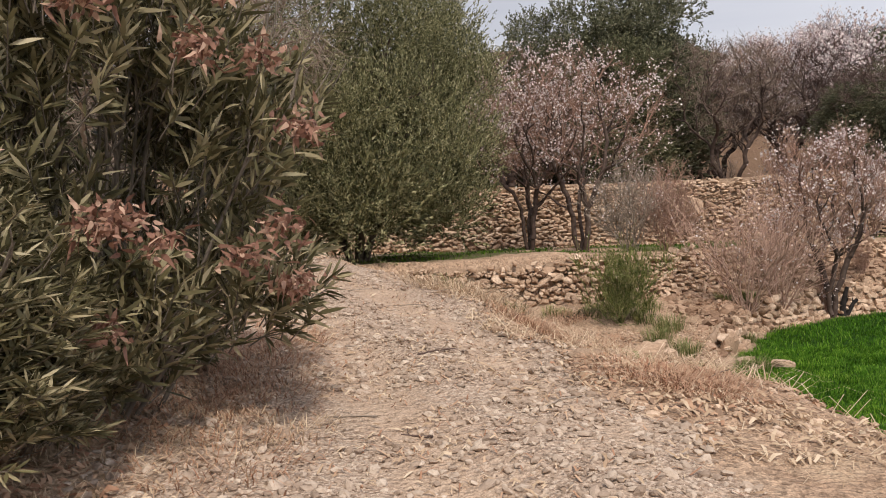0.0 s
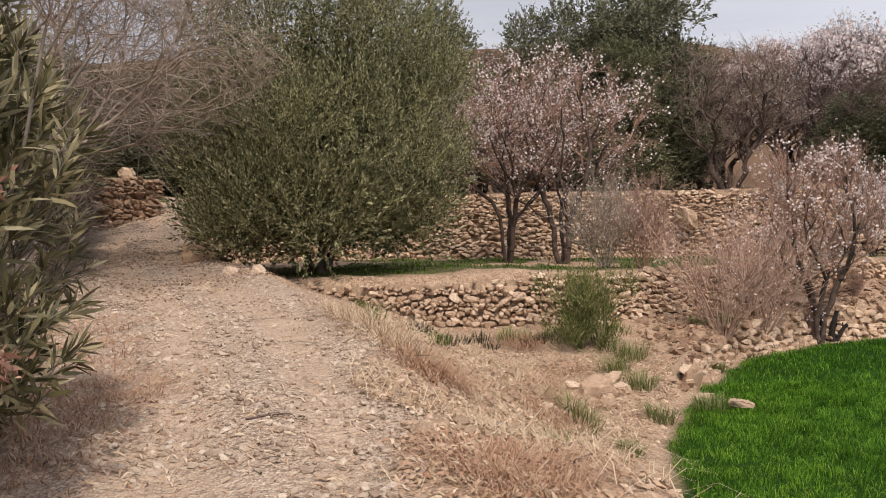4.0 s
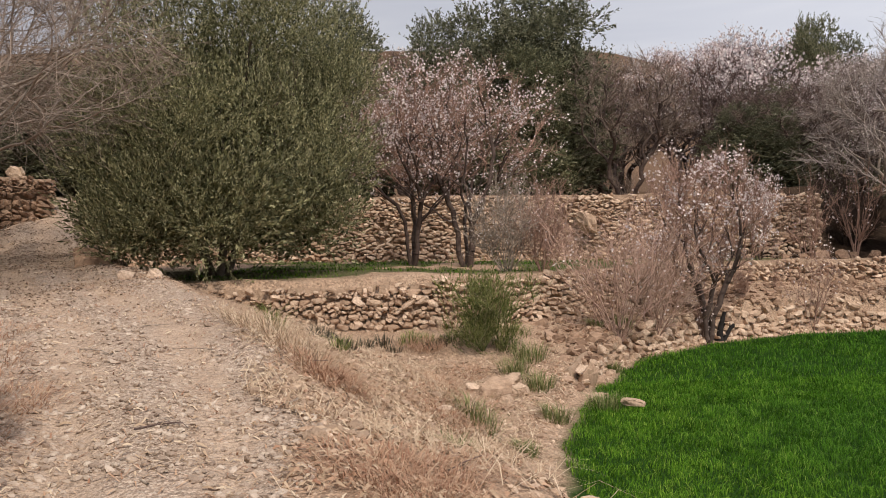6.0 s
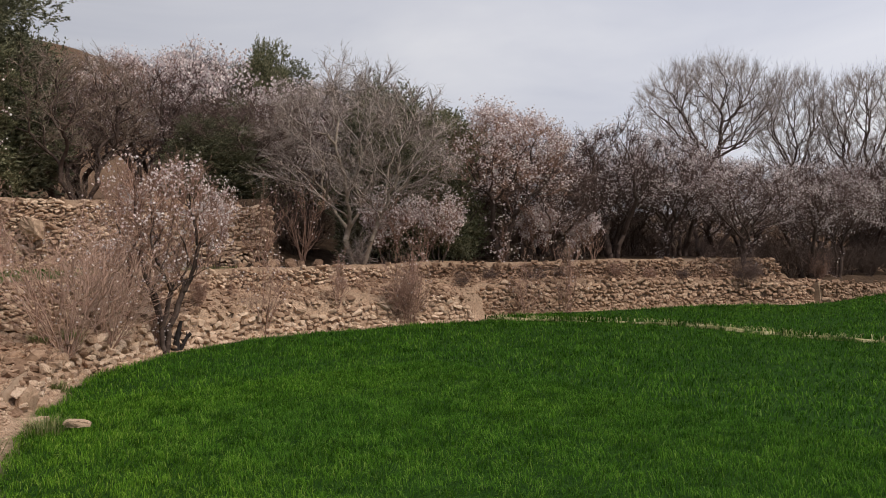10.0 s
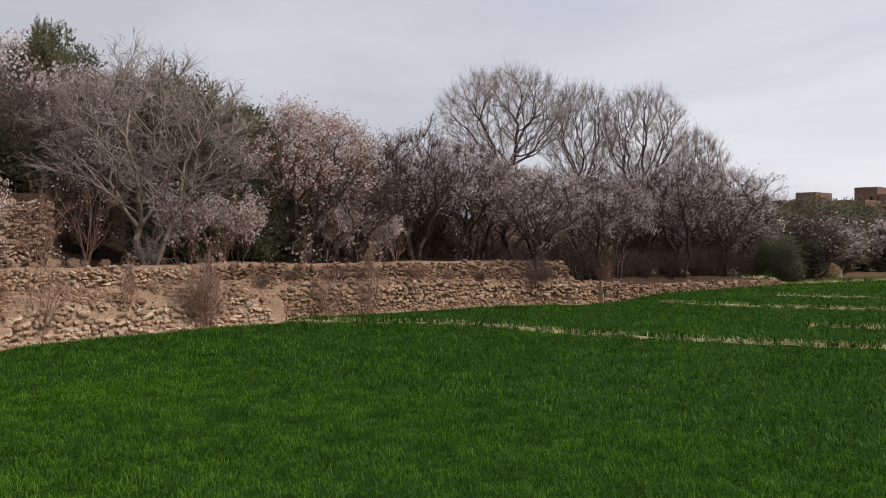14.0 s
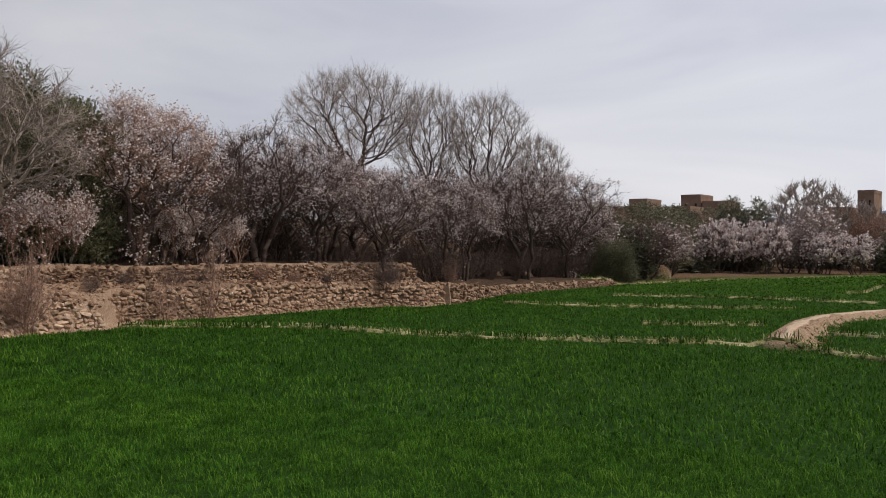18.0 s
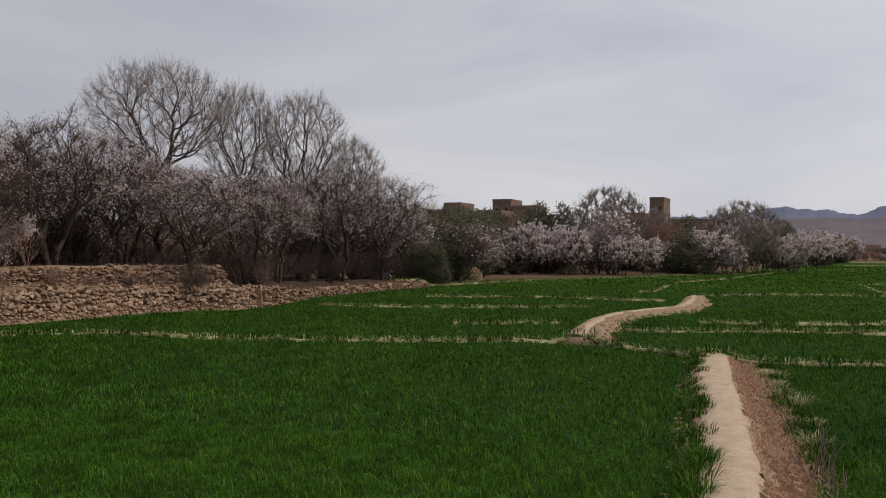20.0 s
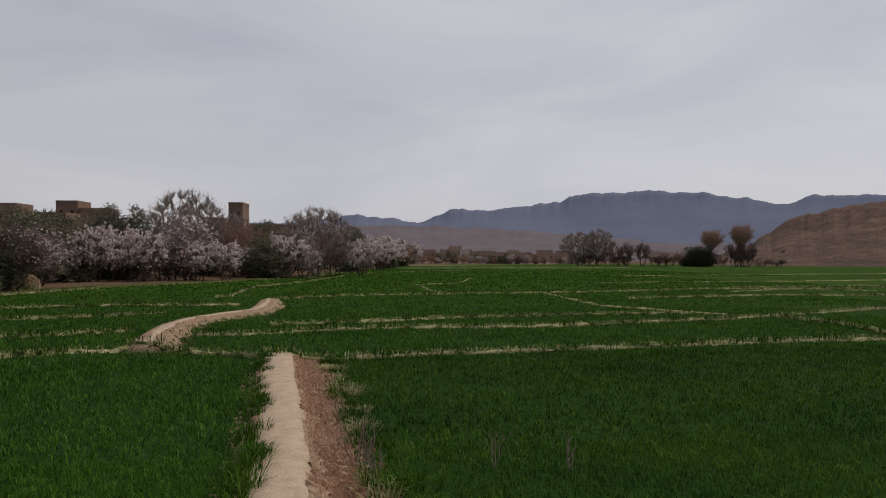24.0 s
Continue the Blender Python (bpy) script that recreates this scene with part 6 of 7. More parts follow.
# ---- distance ----
def ridge(name, az, heights, dist, depth, material, label, amp, seed, steps=520, base=-2.0, rows_n=26, rugged=0.16, spread=0.12, fade=1, category="mountain"):
    """A far range: silhouette heights (as slopes) over azimuths, with spurs and gullies running down towards the viewer."""
    a = np.linspace(az[0], az[-1], steps)
    top = np.interp(a, az, heights) * dist
    # below the crest the slopes follow a smoother line
    k = steps // 12
    even = np.convolve(np.pad(top, k, mode="edge"), np.ones(2 * k + 1) / (2 * k + 1), "valid") * 0.97
    rows = []
    for j in range(rows_n):
        f = j / (rows_n - 1)
        spur = rough(a, f * 3 + a * 0.2, 1.7, seed) + 0.5 * rough(a, f * 5 - a * 0.3, 0.7, seed + 3) + 0.25 * rough(a, f * 7, 0.28, seed + 5)
        hold = math.exp(-f * 9)
        z = base + (top * hold + even * (1 - hold) - base) * (1 - f) ** 1.15 * (1 + rugged * spur * min(1, f * 5) * (1 - f))
        z = z + amp * (0.5 * rough(a, a * 0.4, 0.9, seed) + 0.35 * rough(a, a * 0.3, 0.33, seed + 1) + 0.2 * rough(a, a, 0.13, seed + 2)) * (1 - f) ** fade
        r = dist - depth * f + spread * depth * spur * (1 - abs(2 * f - 1))
        rows.append(np.stack([np.sin(np.radians(a)) * r, np.cos(np.radians(a)) * r, z], 1))
    back = rows[0] * [[1.1, 1.1, 0]] + [[0, 0, base]]
    v = np.concatenate([back] + rows)
    i = (np.arange(rows_n)[:, None] * steps + np.arange(steps - 1)).ravel()
    me = mesh_np(name, v, np.stack([i, i + 1, i + 1 + steps, i + steps], 1), material, True)
    tagged(new(name, me), label, category, kind="structure")


# haze of distance is mixed into the range and foothill base colours
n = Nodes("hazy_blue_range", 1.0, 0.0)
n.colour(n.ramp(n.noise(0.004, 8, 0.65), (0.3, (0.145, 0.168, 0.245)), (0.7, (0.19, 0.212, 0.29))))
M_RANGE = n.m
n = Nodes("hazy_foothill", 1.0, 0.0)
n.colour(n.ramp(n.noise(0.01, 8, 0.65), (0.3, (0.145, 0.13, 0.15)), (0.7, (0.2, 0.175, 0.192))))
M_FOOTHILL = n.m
n = Nodes("bare_red_hill", 1.0, 0.05)
n.colour(n.mix(0.8, n.ramp(n.noise(0.02, 9, 0.7), (0.34, (0.088, 0.072, 0.06)), (0.5, (0.145, 0.096, 0.078)), (0.66, (0.195, 0.14, 0.115))), n.ramp(n.noise(0.15, 9, 0.75), (0.35, (0.6, 0.6, 0.6)), (0.6, (1.15, 1.12, 1.1))), 'MULTIPLY'))
M_HILL = n.bump(n.noise(0.08, 8), 0.8, 4.0).m
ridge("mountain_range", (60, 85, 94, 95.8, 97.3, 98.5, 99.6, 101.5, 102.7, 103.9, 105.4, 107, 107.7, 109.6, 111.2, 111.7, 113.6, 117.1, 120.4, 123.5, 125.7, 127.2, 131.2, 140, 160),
      (0.02, 0.035, 0.044, 0.0482, 0.0519, 0.0501, 0.0489, 0.0424, 0.0506, 0.0589, 0.0596, 0.0583, 0.0617, 0.0651, 0.0683, 0.075, 0.0781, 0.0807, 0.0771, 0.069, 0.0626, 0.0726, 0.0706, 0.07, 0.03), 3600, 900, M_RANGE, "mountain range tinted with blue-grey haze on the horizon", 9, 4, steps=900, rugged=0.012, spread=0.01, fade=6)
ridge("foothills", (70, 92, 97, 103, 108, 113, 118, 150), (0.02, 0.035, 0.041, 0.040, 0.036, 0.030, 0.02, 0.01), 1900, 700, M_FOOTHILL, "low foothills tinted with mauve haze before the mountains", 5, 9, rugged=0.06, spread=0.04, fade=4)
ridge("red_hill", (120, 122.3, 123.5, 124.5, 125.9, 127.5, 129.1, 131.2, 136, 150, 175, 200), (0.0, 0.006, 0.026, 0.038, 0.0519, 0.0582, 0.0644, 0.0676, 0.08, 0.12, 0.10, 0.0), 640, 260, M_HILL, "bare reddish-brown stony hill at the end of the valley", 2.2, 12, steps=900, rows_n=40, rugged=0.16, spread=0.09)


n = Nodes("pale_bare_rise", 1.0, 0.0)
n.colour(n.ramp(n.noise(0.06, 8, 0.7), (0.32, (0.12, 0.09, 0.075)), (0.55, (0.21, 0.155, 0.125)), (0.7, (0.29, 0.225, 0.185))))
ridge("village_rise", (95.5, 98.5, 101, 106, 110.5, 112.3, 114.5), (-0.004, 0.006, 0.010, 0.0105, 0.009, 0.004, -0.004), 525, 115, n.m, "low bare earthen rise under the far village", 0.3, 15, steps=300, rows_n=16, rugged=0.05, spread=0.03, category="rise")


# ---- paths and straw bunds ----
def ribbon(name, line, offs, lift, material, label, category, seed, step=0.25, wav=0.08, kind="structure", parent=None, z_fn=None, bumpy=0.0):
    """A strip draped on the ground along a line; offs: sideways places of its rows (plus to the left)."""
    rng = random.Random(seed)
    total = length_of(line)
    k = int(total / step) + 1
    drift = [0.0] * len(offs)
    xs, ys = [], []
    for i in range(k + 1):
        x, y, dx, dy = along(line, total * i / k)
        for j, o in enumerate(offs):
            drift[j] = drift[j] * 0.75 + rng.gauss(0, wav * (0.6 if j in (0, len(offs) - 1) else 0.2))
            w = drift[j]
            xs.append(x - dy * (o + w)), ys.append(y + dx * (o + w))
    xs, ys = np.array(xs), np.array(ys)
    z = land(xs, ys) + lift
    c = len(offs)
    if bumpy:
        z = z + np.array([rng.gauss(0, bumpy) for _ in range(len(z))])
    edge = np.arange(len(z)) % c
    z = np.where((edge == 0) | (edge == c - 1), z - lift - 0.02, z)
    i = (np.arange(k)[:, None] * c + np.arange(c - 1)).ravel()
    me = mesh_np(name, np.stack([xs, ys, z], 1), np.stack([i, i + c, i + c + 1, i + 1], 1), material, True)
    ob = new(name, me)
    ob.parent = parent
    return tagged(ob, label, category, kind=kind)


ribbon("footpath", PATH_A, (-0.42, -0.26, -0.1, 0.08, 0.28, 0.5), 0.03, M_PATH, "beaten earth footpath on a bund between wheat fields", "path", 3, step=0.2, wav=0.055)
ribbon("path_bank", PATH_A, (-1.04, -0.92, -0.8, -0.66, -0.52, -0.34), 0.012, M_BANK, "crumbling reddish earth bank beside the footpath", "bank", 4, 0.14, 0.07, bumpy=0.03)
ribbon("path_bank_far", PATH_B, (-0.86, -0.72, -0.58, -0.44, -0.3, -0.16), 0.02, M_PATH_BANK, "sandy crumbling bank beside the winding footpath", "bank", 6, 0.2, 0.12, bumpy=0.035)
ribbon("footpath_far", PATH_B, (-0.21, -0.11, 0.0, 0.1, 0.19), 0.03, M_PATH, "winding beaten earth footpath on a bund", "path", 5, wav=0.1)
BUNDS = ([(21.2, 22.1), (22.6, 20.2), (23.9, 18.4), (24.5, 16.1), (24.4, 12.8), (24.7, 11.3), (25.3, 9.6), (26.2, 7.0), (27.2, 5.1), (27.0, 3.0), (24.45, -0.1)],
         [(24.45, -0.1), (24.3, -2.2), (24.8, -4.1), (24.9, -7.2), (25.3, -9.9), (25.8, -12.9), (26.1, -16.1), (26.3, -20), (27.5, -32)],
         [(31.6, 2.3), (31.5, 1.0), (32.7, -1.5), (33.5, -4.7), (32.9, -7.8), (33.2, -11.3), (34.3, -15.4), (35.6, -20.1), (42, -34)],
         [(38.6, 16.6), (39.0, 12.7), (40.9, 7.9), (42.6, 4.4)], [(31.7, 8.4), (32.6, 6.4), (33.8, 4.5)],
         [(35.6, -0.2), (36.2, -3.8), (38.2, -8.0), (38.9, -13.3), (39.4, -20.4)],
         [(55.7, -0.8), (60.1, -5.5), (61.4, -10.4), (63.3, -21.4), (64.5, -26.5), (69.8, -38.6), (71, -59)],
         [(83.3, -14.9), (88.8, -21.5), (109, -27.9)], [(79.9, -15.3), (67.4, -13.6), (64.0, -14.4)], [(63.3, -21.4), (52, -19.5), (45.6, -18.5), (37.4, -21.3)],
         [(58.5, 2.7), (60.9, 1.6), (77.8, 0.0), (93.8, -5.5), (123, -13.1)], [(37.0, -22.8), (32.5, -22.8), (26.4, -21)],
         [(57.4, 19.0), (66, 15.6), (76, 12.4)], [(48, 14), (50, 6), (49.5, 1)], [(88, -36.9), (92.1, -48.7), (94, -65.2), (99, -83.4)], [(64, -37.7), (69.6, -48.7), (63.8, -52.2)],
         [(124, -56.6), (134, -82.8), (147.4, -125.7)], [(145, -15), (165, -32), (182, -44), (190, -80)], [(75, -45), (78, -62), (72, -80)], [(54, -24), (57, -36), (56, -50)], [(220, -40), (240, -75), (250, -120)])
for i, line in enumerate(BUNDS):
    w = (0.045 if i < 3 else 0.03) + 0.0009 * line[0][0]
    far = line[0][0] > 60
    b = ribbon("straw_bund", line, (-w, -w * 0.4, w * 0.4, w), 0.08, M_BUND if i in (1, 2) else M_PALE_STRAW, "low earth bund with pale dry straw between wheat plots", "bund", 20 + i, 0.6 if not far else 2.0, 0.07, kind="", bumpy=0.03)
    rs = np.random.RandomState(i)
    if not far:
        total = length_of(line)
        k = int(total * 30)
        pts = np.array([along(line, s)[:2] for s in rs.uniform(0, total, k)]) + rs.normal(size=(k, 2)) * 0.10
        v, (q, t) = blades(rs, np.stack([pts[:, 0], pts[:, 1], land(pts[:, 0], pts[:, 1]) + 0.08], 1), 0.17, 0.016, 1.4, 0.7)
        mesh_part("straw", mesh_np("straw", v, [q, t], M_BUND_STRAW), b)["kind"] = "stuff"
        k = int(total * 34)
        keep = rs.uniform(0, total, k)
        keep = keep[rough(keep, keep * 0.3, 0.8, i) > 0.05]
        pts = np.array([along(line, s)[:2] for s in keep]) + rs.normal(size=(len(keep), 2)) * 0.13
        v, (q, t) = blades(rs, np.stack([pts[:, 0], pts[:, 1], land(pts[:, 0], pts[:, 1]) + 0.05], 1), 0.3, 0.03, 0.6, 0.8)
        mesh_part("green_tuft", mesh_np("green_tuft", v, [q, t], M_WHEAT_DEEP), b)["kind"] = "stuff"


# ---- grass, straw, weeds and litter ----
def tuft(name, x, y, label, material, count, height, width, spread, seed, lean=0.7, category="grass"):
    rs = np.random.RandomState(seed)
    a, r = rs.uniform(0, 6.28, count), spread * np.sqrt(rs.uniform(0, 1, count))
    px, py = x + np.cos(a) * r, y + np.sin(a) * r
    out = np.stack([np.cos(a), np.sin(a), np.zeros(count)], 1) * (r / spread)[:, None]
    v, (q, t) = blades(rs, np.stack([px, py, land(px, py) - 0.01], 1), height, width, lean, 0.8, out)
    return tagged(new(name, mesh_np(name, v, [q, t], material)), label, category)


for i, (x, y, h, s) in enumerate(((2.68, 9.7, 0.34, 0.2), (3.05, 11.6, 0.34, 0.26), (4.36, 13.1, 0.3, 0.2), (4.57, 16.6, 0.4, 0.3), (4.4, 14.8, 0.34, 0.26), (2.85, 10.1, 0.28, 0.16), (4.1, 15.6, 0.36, 0.25), (3.6, 11.2, 0.2, 0.14),
                                  (6.3, 17.3, 0.25, 0.15), (4.2, 17.2, 0.3, 0.3), (4.5, 18.2, 0.22, 0.35), (3.2, 17.4, 0.2, 0.3), (2.6, 17.3, 0.16, 0.3), (7.2, 19.6, 0.3, 0.18), (6.4, 19.0, 0.26, 0.15), (5.3, 13.9, 0.3, 0.3))):
    tuft("grass_tuft", x, y, "tuft of green grass on the gully bank", M_TUFT, 170, h, 0.011, s, 50 + i)
for i, (x, y, h) in enumerate(((-0.49, 17.98, 0.36), (0.61, 16.23, 0.26), (0.88, 15.89, 0.22), (0.4, 12.4, 0.42), (0.9, 13.5, 0.34), (1.0, 13.9, 0.24), (1.3, 12.3, 0.3), (1.47, 16.9, 0.26), (1.8, 17.1, 0.3), (2.28, 17.1, 0.36), (2.7, 16.9, 0.2), (3.0, 17.2, 0.22), (1.2, 16.6, 0.22), (2.0, 16.7, 0.2), (1.35, 12.8, 0.26))):
    tuft("weed", x, y, "dark green upright weed on the stony ledge", M_DOCK if i % 3 else M_BROOM, 45, h * 0.85, 0.018, 0.16, 80 + i, 0.8, "weed")
for i, (x, y, h, s, rust) in enumerate(((0.06, 11.9, 0.6, 0.3, 0), (0.4, 11.3, 0.65, 0.3, 0), (0.64, 10.85, 0.7, 0.32, 0), (0.94, 10.5, 0.7, 0.32, 0), (1.2, 10.05, 0.6, 0.3, 1), (1.36, 9.75, 0.5, 0.28, 1), (1.8, 6.35, 0.3, 0.34, 1), (2.02, 6.2, 0.32, 0.34, 1), (2.18, 5.95, 0.32, 0.3, 1), (2.3, 6.5, 0.28, 0.34, 1), (2.73, 11.55, 0.36, 0.35, 1), (2.5, 11.1, 0.34, 0.3, 1), (2.6, 12.6, 0.4, 0.35, 1), (3.1, 13.2, 0.4, 0.35, 1), (2.6, 14.6, 0.36, 0.35, 1), (2.0, 13.9, 0.36, 0.35, 1), (3.2, 15.6, 0.36, 0.35, 1), (2.2, 11.9, 0.3, 0.4, 0),
                                        (-1.35, 5.5, 0.3, 0.45, 1), (-1.15, 6.6, 0.34, 0.45, 1), (-0.95, 5.9, 0.26, 0.4, 1), (-1.3, 7.2, 0.34, 0.45, 1), (-0.75, 5.1, 0.24, 0.4, 0), (-1.6, 6.3, 0.36, 0.5, 1), (-1.2, 7.9, 0.3, 0.45, 1), (-0.9, 4.6, 0.24, 0.4, 1), (-1.5, 7.4, 0.34, 0.5, 1), (-1.6, 4.6, 0.28, 0.45, 0), (-2.2, 9.5, 0.3, 0.5, 1), (-2.8, 11, 0.3, 0.5, 1), (-1.75, 8.4, 0.3, 0.5, 1), (6.1, 18.3, 0.25, 0.4, 1), (2.6, 16.9, 0.6, 0.22, 1))):
    tuft("dry_grass", x, y, "rusty brown dry weeds by the track" if rust else "clump of pale dry straw on the track's shoulder", M_RUST if rust else M_STRAW, 380 if rust else 170, h * (0.4 if rust else 0.5), 0.007, s * 1.2, 110 + i, 2.2 if rust else 2.0)


rng = random.Random(61)
for i in range(96):
    s = rng.uniform(2.5, 20)
    x, y, dx, dy = along(PATH_A, s)
    o = rng.uniform(0.24, 0.5) if i % 2 else -rng.uniform(1.05, 1.45)
    straw = i % 2 == 0 and rng.random() < 0.25
    tuft("grass_tuft", x - dy * o, y + dx * o, "dry grass tuft at the foot of the bank" if straw else "green grass tuft at the edge of the footpath", M_BUND_STRAW if straw else M_WHEAT_DEEP, 90, rng.uniform(0.14, 0.28), 0.010, rng.uniform(0.1, 0.26), 200 + i, 0.9)


def litter(name, boxes, label, material, height, width, lean, seed, lift=0.0, test=None):
    rs = np.random.RandomState(seed)
    vs, f4, f3, off = [], [], [], 0
    for box, dens in boxes:
        x, y = scatter(rs, box, dens)
        h, road, straw, green, far, plain = land(x, y, True)
        ok = test(x, y, road, straw, green) & (rs.uniform(0, 1, len(x)) < 0.55 + 0.5 * rough(x, y, 0.9, seed))
        v, (q, t) = blades(rs, np.stack([x, y, h + lift], 1)[ok], height, width, lean, 0.8)
        vs.append(v), f4.append(q + off), f3.append(t + off)
        off += len(v)
    me = mesh_np(name, np.concatenate(vs), [np.concatenate(f4), np.concatenate(f3)], material)
    tagged(new(name, me), label, "grass", kind="stuff")


litter("straw_litter", (((0.4, 4, 4.2, 12.5), 260), ((-4.5, 2.5, -0.6, 13), 130)), "loose pale straw strewn on the shoulder", M_STRAW, 0.06, 0.006, 2.8, 7, 0.0,
       lambda x, y, road, straw, green: (straw > 0.25) & (road < 0.6) & (green < 0.1))
litter("rust_litter", (((0.8, 5.5, 4.0, 13), 120), ((-4.5, 2.5, -0.5, 14), 160), ((12, 21, 38, 25), 60)), "rusty dry weed stalks on the shoulder", M_RUST, 0.09, 0.008, 1.8, 8, 0.0,
       lambda x, y, road, straw, green: (((straw > 0.3) & (road < 0.5)) | ((y > 14) & (side_of(FOOT, x, y) > 0.3) & ((x < 2) | (side_of(WALL_MID_ON, x, y) < 0.2))) | ((x > 6.9) & (side_of(PATH_A, x, y) < -0.42) & (side_of(PATH_A, x, y) > -1.25))) & (green < 0.1) & (rough(x, y, 0.7, 2) > 0.0))
# fallen leaves; their brown also darkens the track in place of tree shade
litter("leaf_litter", (((-7, 12, -1, 18), 130), ((-10.5, 18, -3.5, 29), 170)), "brown fallen leaves and twigs, partly standing in for the roadside trees' shade", M_LITTER, 0.035, 0.03, 3.4, 19, 0.002,
       lambda x, y, road, straw, green: (green < 0.1) & (x < np.interp(y, (12, 15, 18), (-2.8, -2.0, 2.0))) & (side_of(WALL_MID_ON, x, y) < 0.5) | (road > 0.1) & (y > 18))
litter("bank_litter", (((6.5, -1.6, 24, 0.8), 900),), "dry reddish leaf litter on the footpath's bank", M_RUST, 0.07, 0.014, 1.6, 14, 0.025,
       lambda x, y, road, straw, green: (side_of(PATH_A, x, y) < -0.36) & (side_of(PATH_A, x, y) > -1.15))
litter("road_litter", (((-2.5, 3.8, 3.0, 9), 60), ((-4.5, 9, 1.5, 17), 50), ((-9, 17, -3, 27), 45)), "bits of dry leaf and twig on the cart track", M_RUST, 0.045, 0.012, 3.0, 15, 0.004,
       lambda x, y, road, straw, green: road > 0.2)
litter("straw_stalks", (((0.4, 5.5, 3.8, 14.5), 150),), "long straw stalks lying on the shoulder", M_STRAW, 0.2, 0.007, 3.2, 16, 0.012,
       lambda x, y, road, straw, green: (road < 0.5) & (green < 0.05) & (side_of(FOOT, x, y) > 0.6) & (rough(x, y, 0.8, 12) > -0.3))
litter("ledge_straw", (((0.5, 7, 5.5, 17.5), 330), ((5.5, 15.5, 11, 22), 80)), "dry straw and stalks strewn over the stony ledge", M_STRAW, 0.06, 0.009, 2.9, 17, 0.0,
       lambda x, y, road, straw, green: (side_of(WALL_MID_ON, x, y) < -0.1) & (side_of(FOOT, x, y) > 0.15) & (road < 0.4))
litter("ledge_weeds", (((0.5, 7, 5.5, 16.5), 220), ((5.5, 15.5, 13, 23), 80)), "rusty dry weeds on the stony ledge", M_RUST, 0.065, 0.011, 2.0, 18, 0.0,
       lambda x, y, road, straw, green: (side_of(WALL_MID_ON, x, y) < -0.1) & (side_of(FOOT, x, y) > 0.15) & (road < 0.4) & (rough(x, y, 0.6, 4) > 0.1))
litter("terrace_grass", (((-3, 17, 12, 29), 70), ((12, 24.8, 26, 27), 25)), "short green grass on the olive terrace", M_WHEAT_DEEP, 0.09, 0.018, 0.9, 9, 0.0,
       lambda x, y, road, straw, green: (green > 0.4) & (side_of(WALL_MID_ON, x, y) > 0.8))


def chaff(name, boxes, label, material, long, wide, seed, test, patch=0.5):
    """Curled flakes of dead leaf and broken stalk lying flat on the ground."""
    rs = np.random.RandomState(seed)
    vs, fs, off = [], [], 0
    for box, dens in boxes:
        x, y = scatter(rs, box, dens)
        h, road, straw, green, far, plain = land(x, y, True)
        ok = test(x, y, road, straw, green) & (rs.uniform(0, 1, len(x)) < 0.6 + patch * rough(x, y, 0.5, seed))
        x, y, h = x[ok], y[ok], h[ok]
        k = len(x)
        rise = np.stack([land(x + 0.05, y) - h, land(x, y + 0.05) - h], 1) / 0.05
        a = rs.uniform(0, 6.283, k)
        size = rs.uniform(0.5, 1.5, (k, 1))
        flat = np.stack([np.cos(a), np.sin(a), np.cos(a) * rise[:, 0] + np.sin(a) * rise[:, 1] + rs.normal(size=k) * 0.22], 1) * size * long * 0.5
        side = np.stack([-np.sin(a), np.cos(a), -np.sin(a) * rise[:, 0] + np.cos(a) * rise[:, 1] + rs.normal(size=k) * 0.4], 1) * size * wide * 0.5
        mid = np.stack([x, y, h + 0.012 + 0.01 * rs.rand(k)], 1)
        curl = np.zeros((k, 3))
        curl[:, 2] = rs.uniform(0.05, 0.3, k) * long * size[:, 0]
        v = np.stack([mid - flat - side * 0.6, mid - flat + side * 0.6, mid + side + curl, mid - side + curl, mid + flat + side * 0.4, mid + flat - side * 0.4], 1).reshape(-1, 3)
        b = np.arange(k)[:, None] * 6 + off
        vs.append(v), fs.append(np.concatenate([b + [[0, 1, 2, 3]], b + [[3, 2, 4, 5]]]))
        off += len(v)
    tagged(new(name, mesh_np(name, np.concatenate(vs), np.concatenate(fs), material)), label, "litter", kind="stuff")


def on_slope(x, y, road, straw, green):
    return (road < 0.45) & (green < 0.05) & (side_of(WALL_MID_ON, x, y) < -0.1) & (side_of(FOOT, x, y) > 0.2)


chaff("pale_chaff", (((0.2, 4.5, 4.5, 9), 330), ((0.0, 9, 5.0, 16), 190)), "pale broken straw and chaff on the earthy slope", M_STRAW, 0.075, 0.016, 41, on_slope, 0.8)
chaff("rusty_chaff", (((0.2, 4.5, 4.5, 9), 90), ((0.0, 9, 5.0, 16), 90), ((-3.5, 3, -0.6, 11), 420)), "rusty dead leaves on the earthy slope", M_RUST, 0.06, 0.022, 42,
      lambda x, y, road, straw, green: on_slope(x, y, road, straw, green) & (rough(x, y, 0.8, 6) > -0.2) | (x < -0.6) & (road < 0.4), 0.9)
chaff("brown_chaff", (((0.2, 4.5, 4.5, 16), 50),), "brown dead leaves on the earthy slope", M_LITTER, 0.05, 0.024, 43, on_slope, 0.9)
chaff("track_chaff", (((-2.5, 3.6, 3.0, 9), 110), ((-4.5, 9, 1.5, 17), 60)), "splinters of straw and bark on the cart track", M_STRAW, 0.06, 0.012, 44, lambda x, y, road, straw, green: road > 0.2, 0.9)


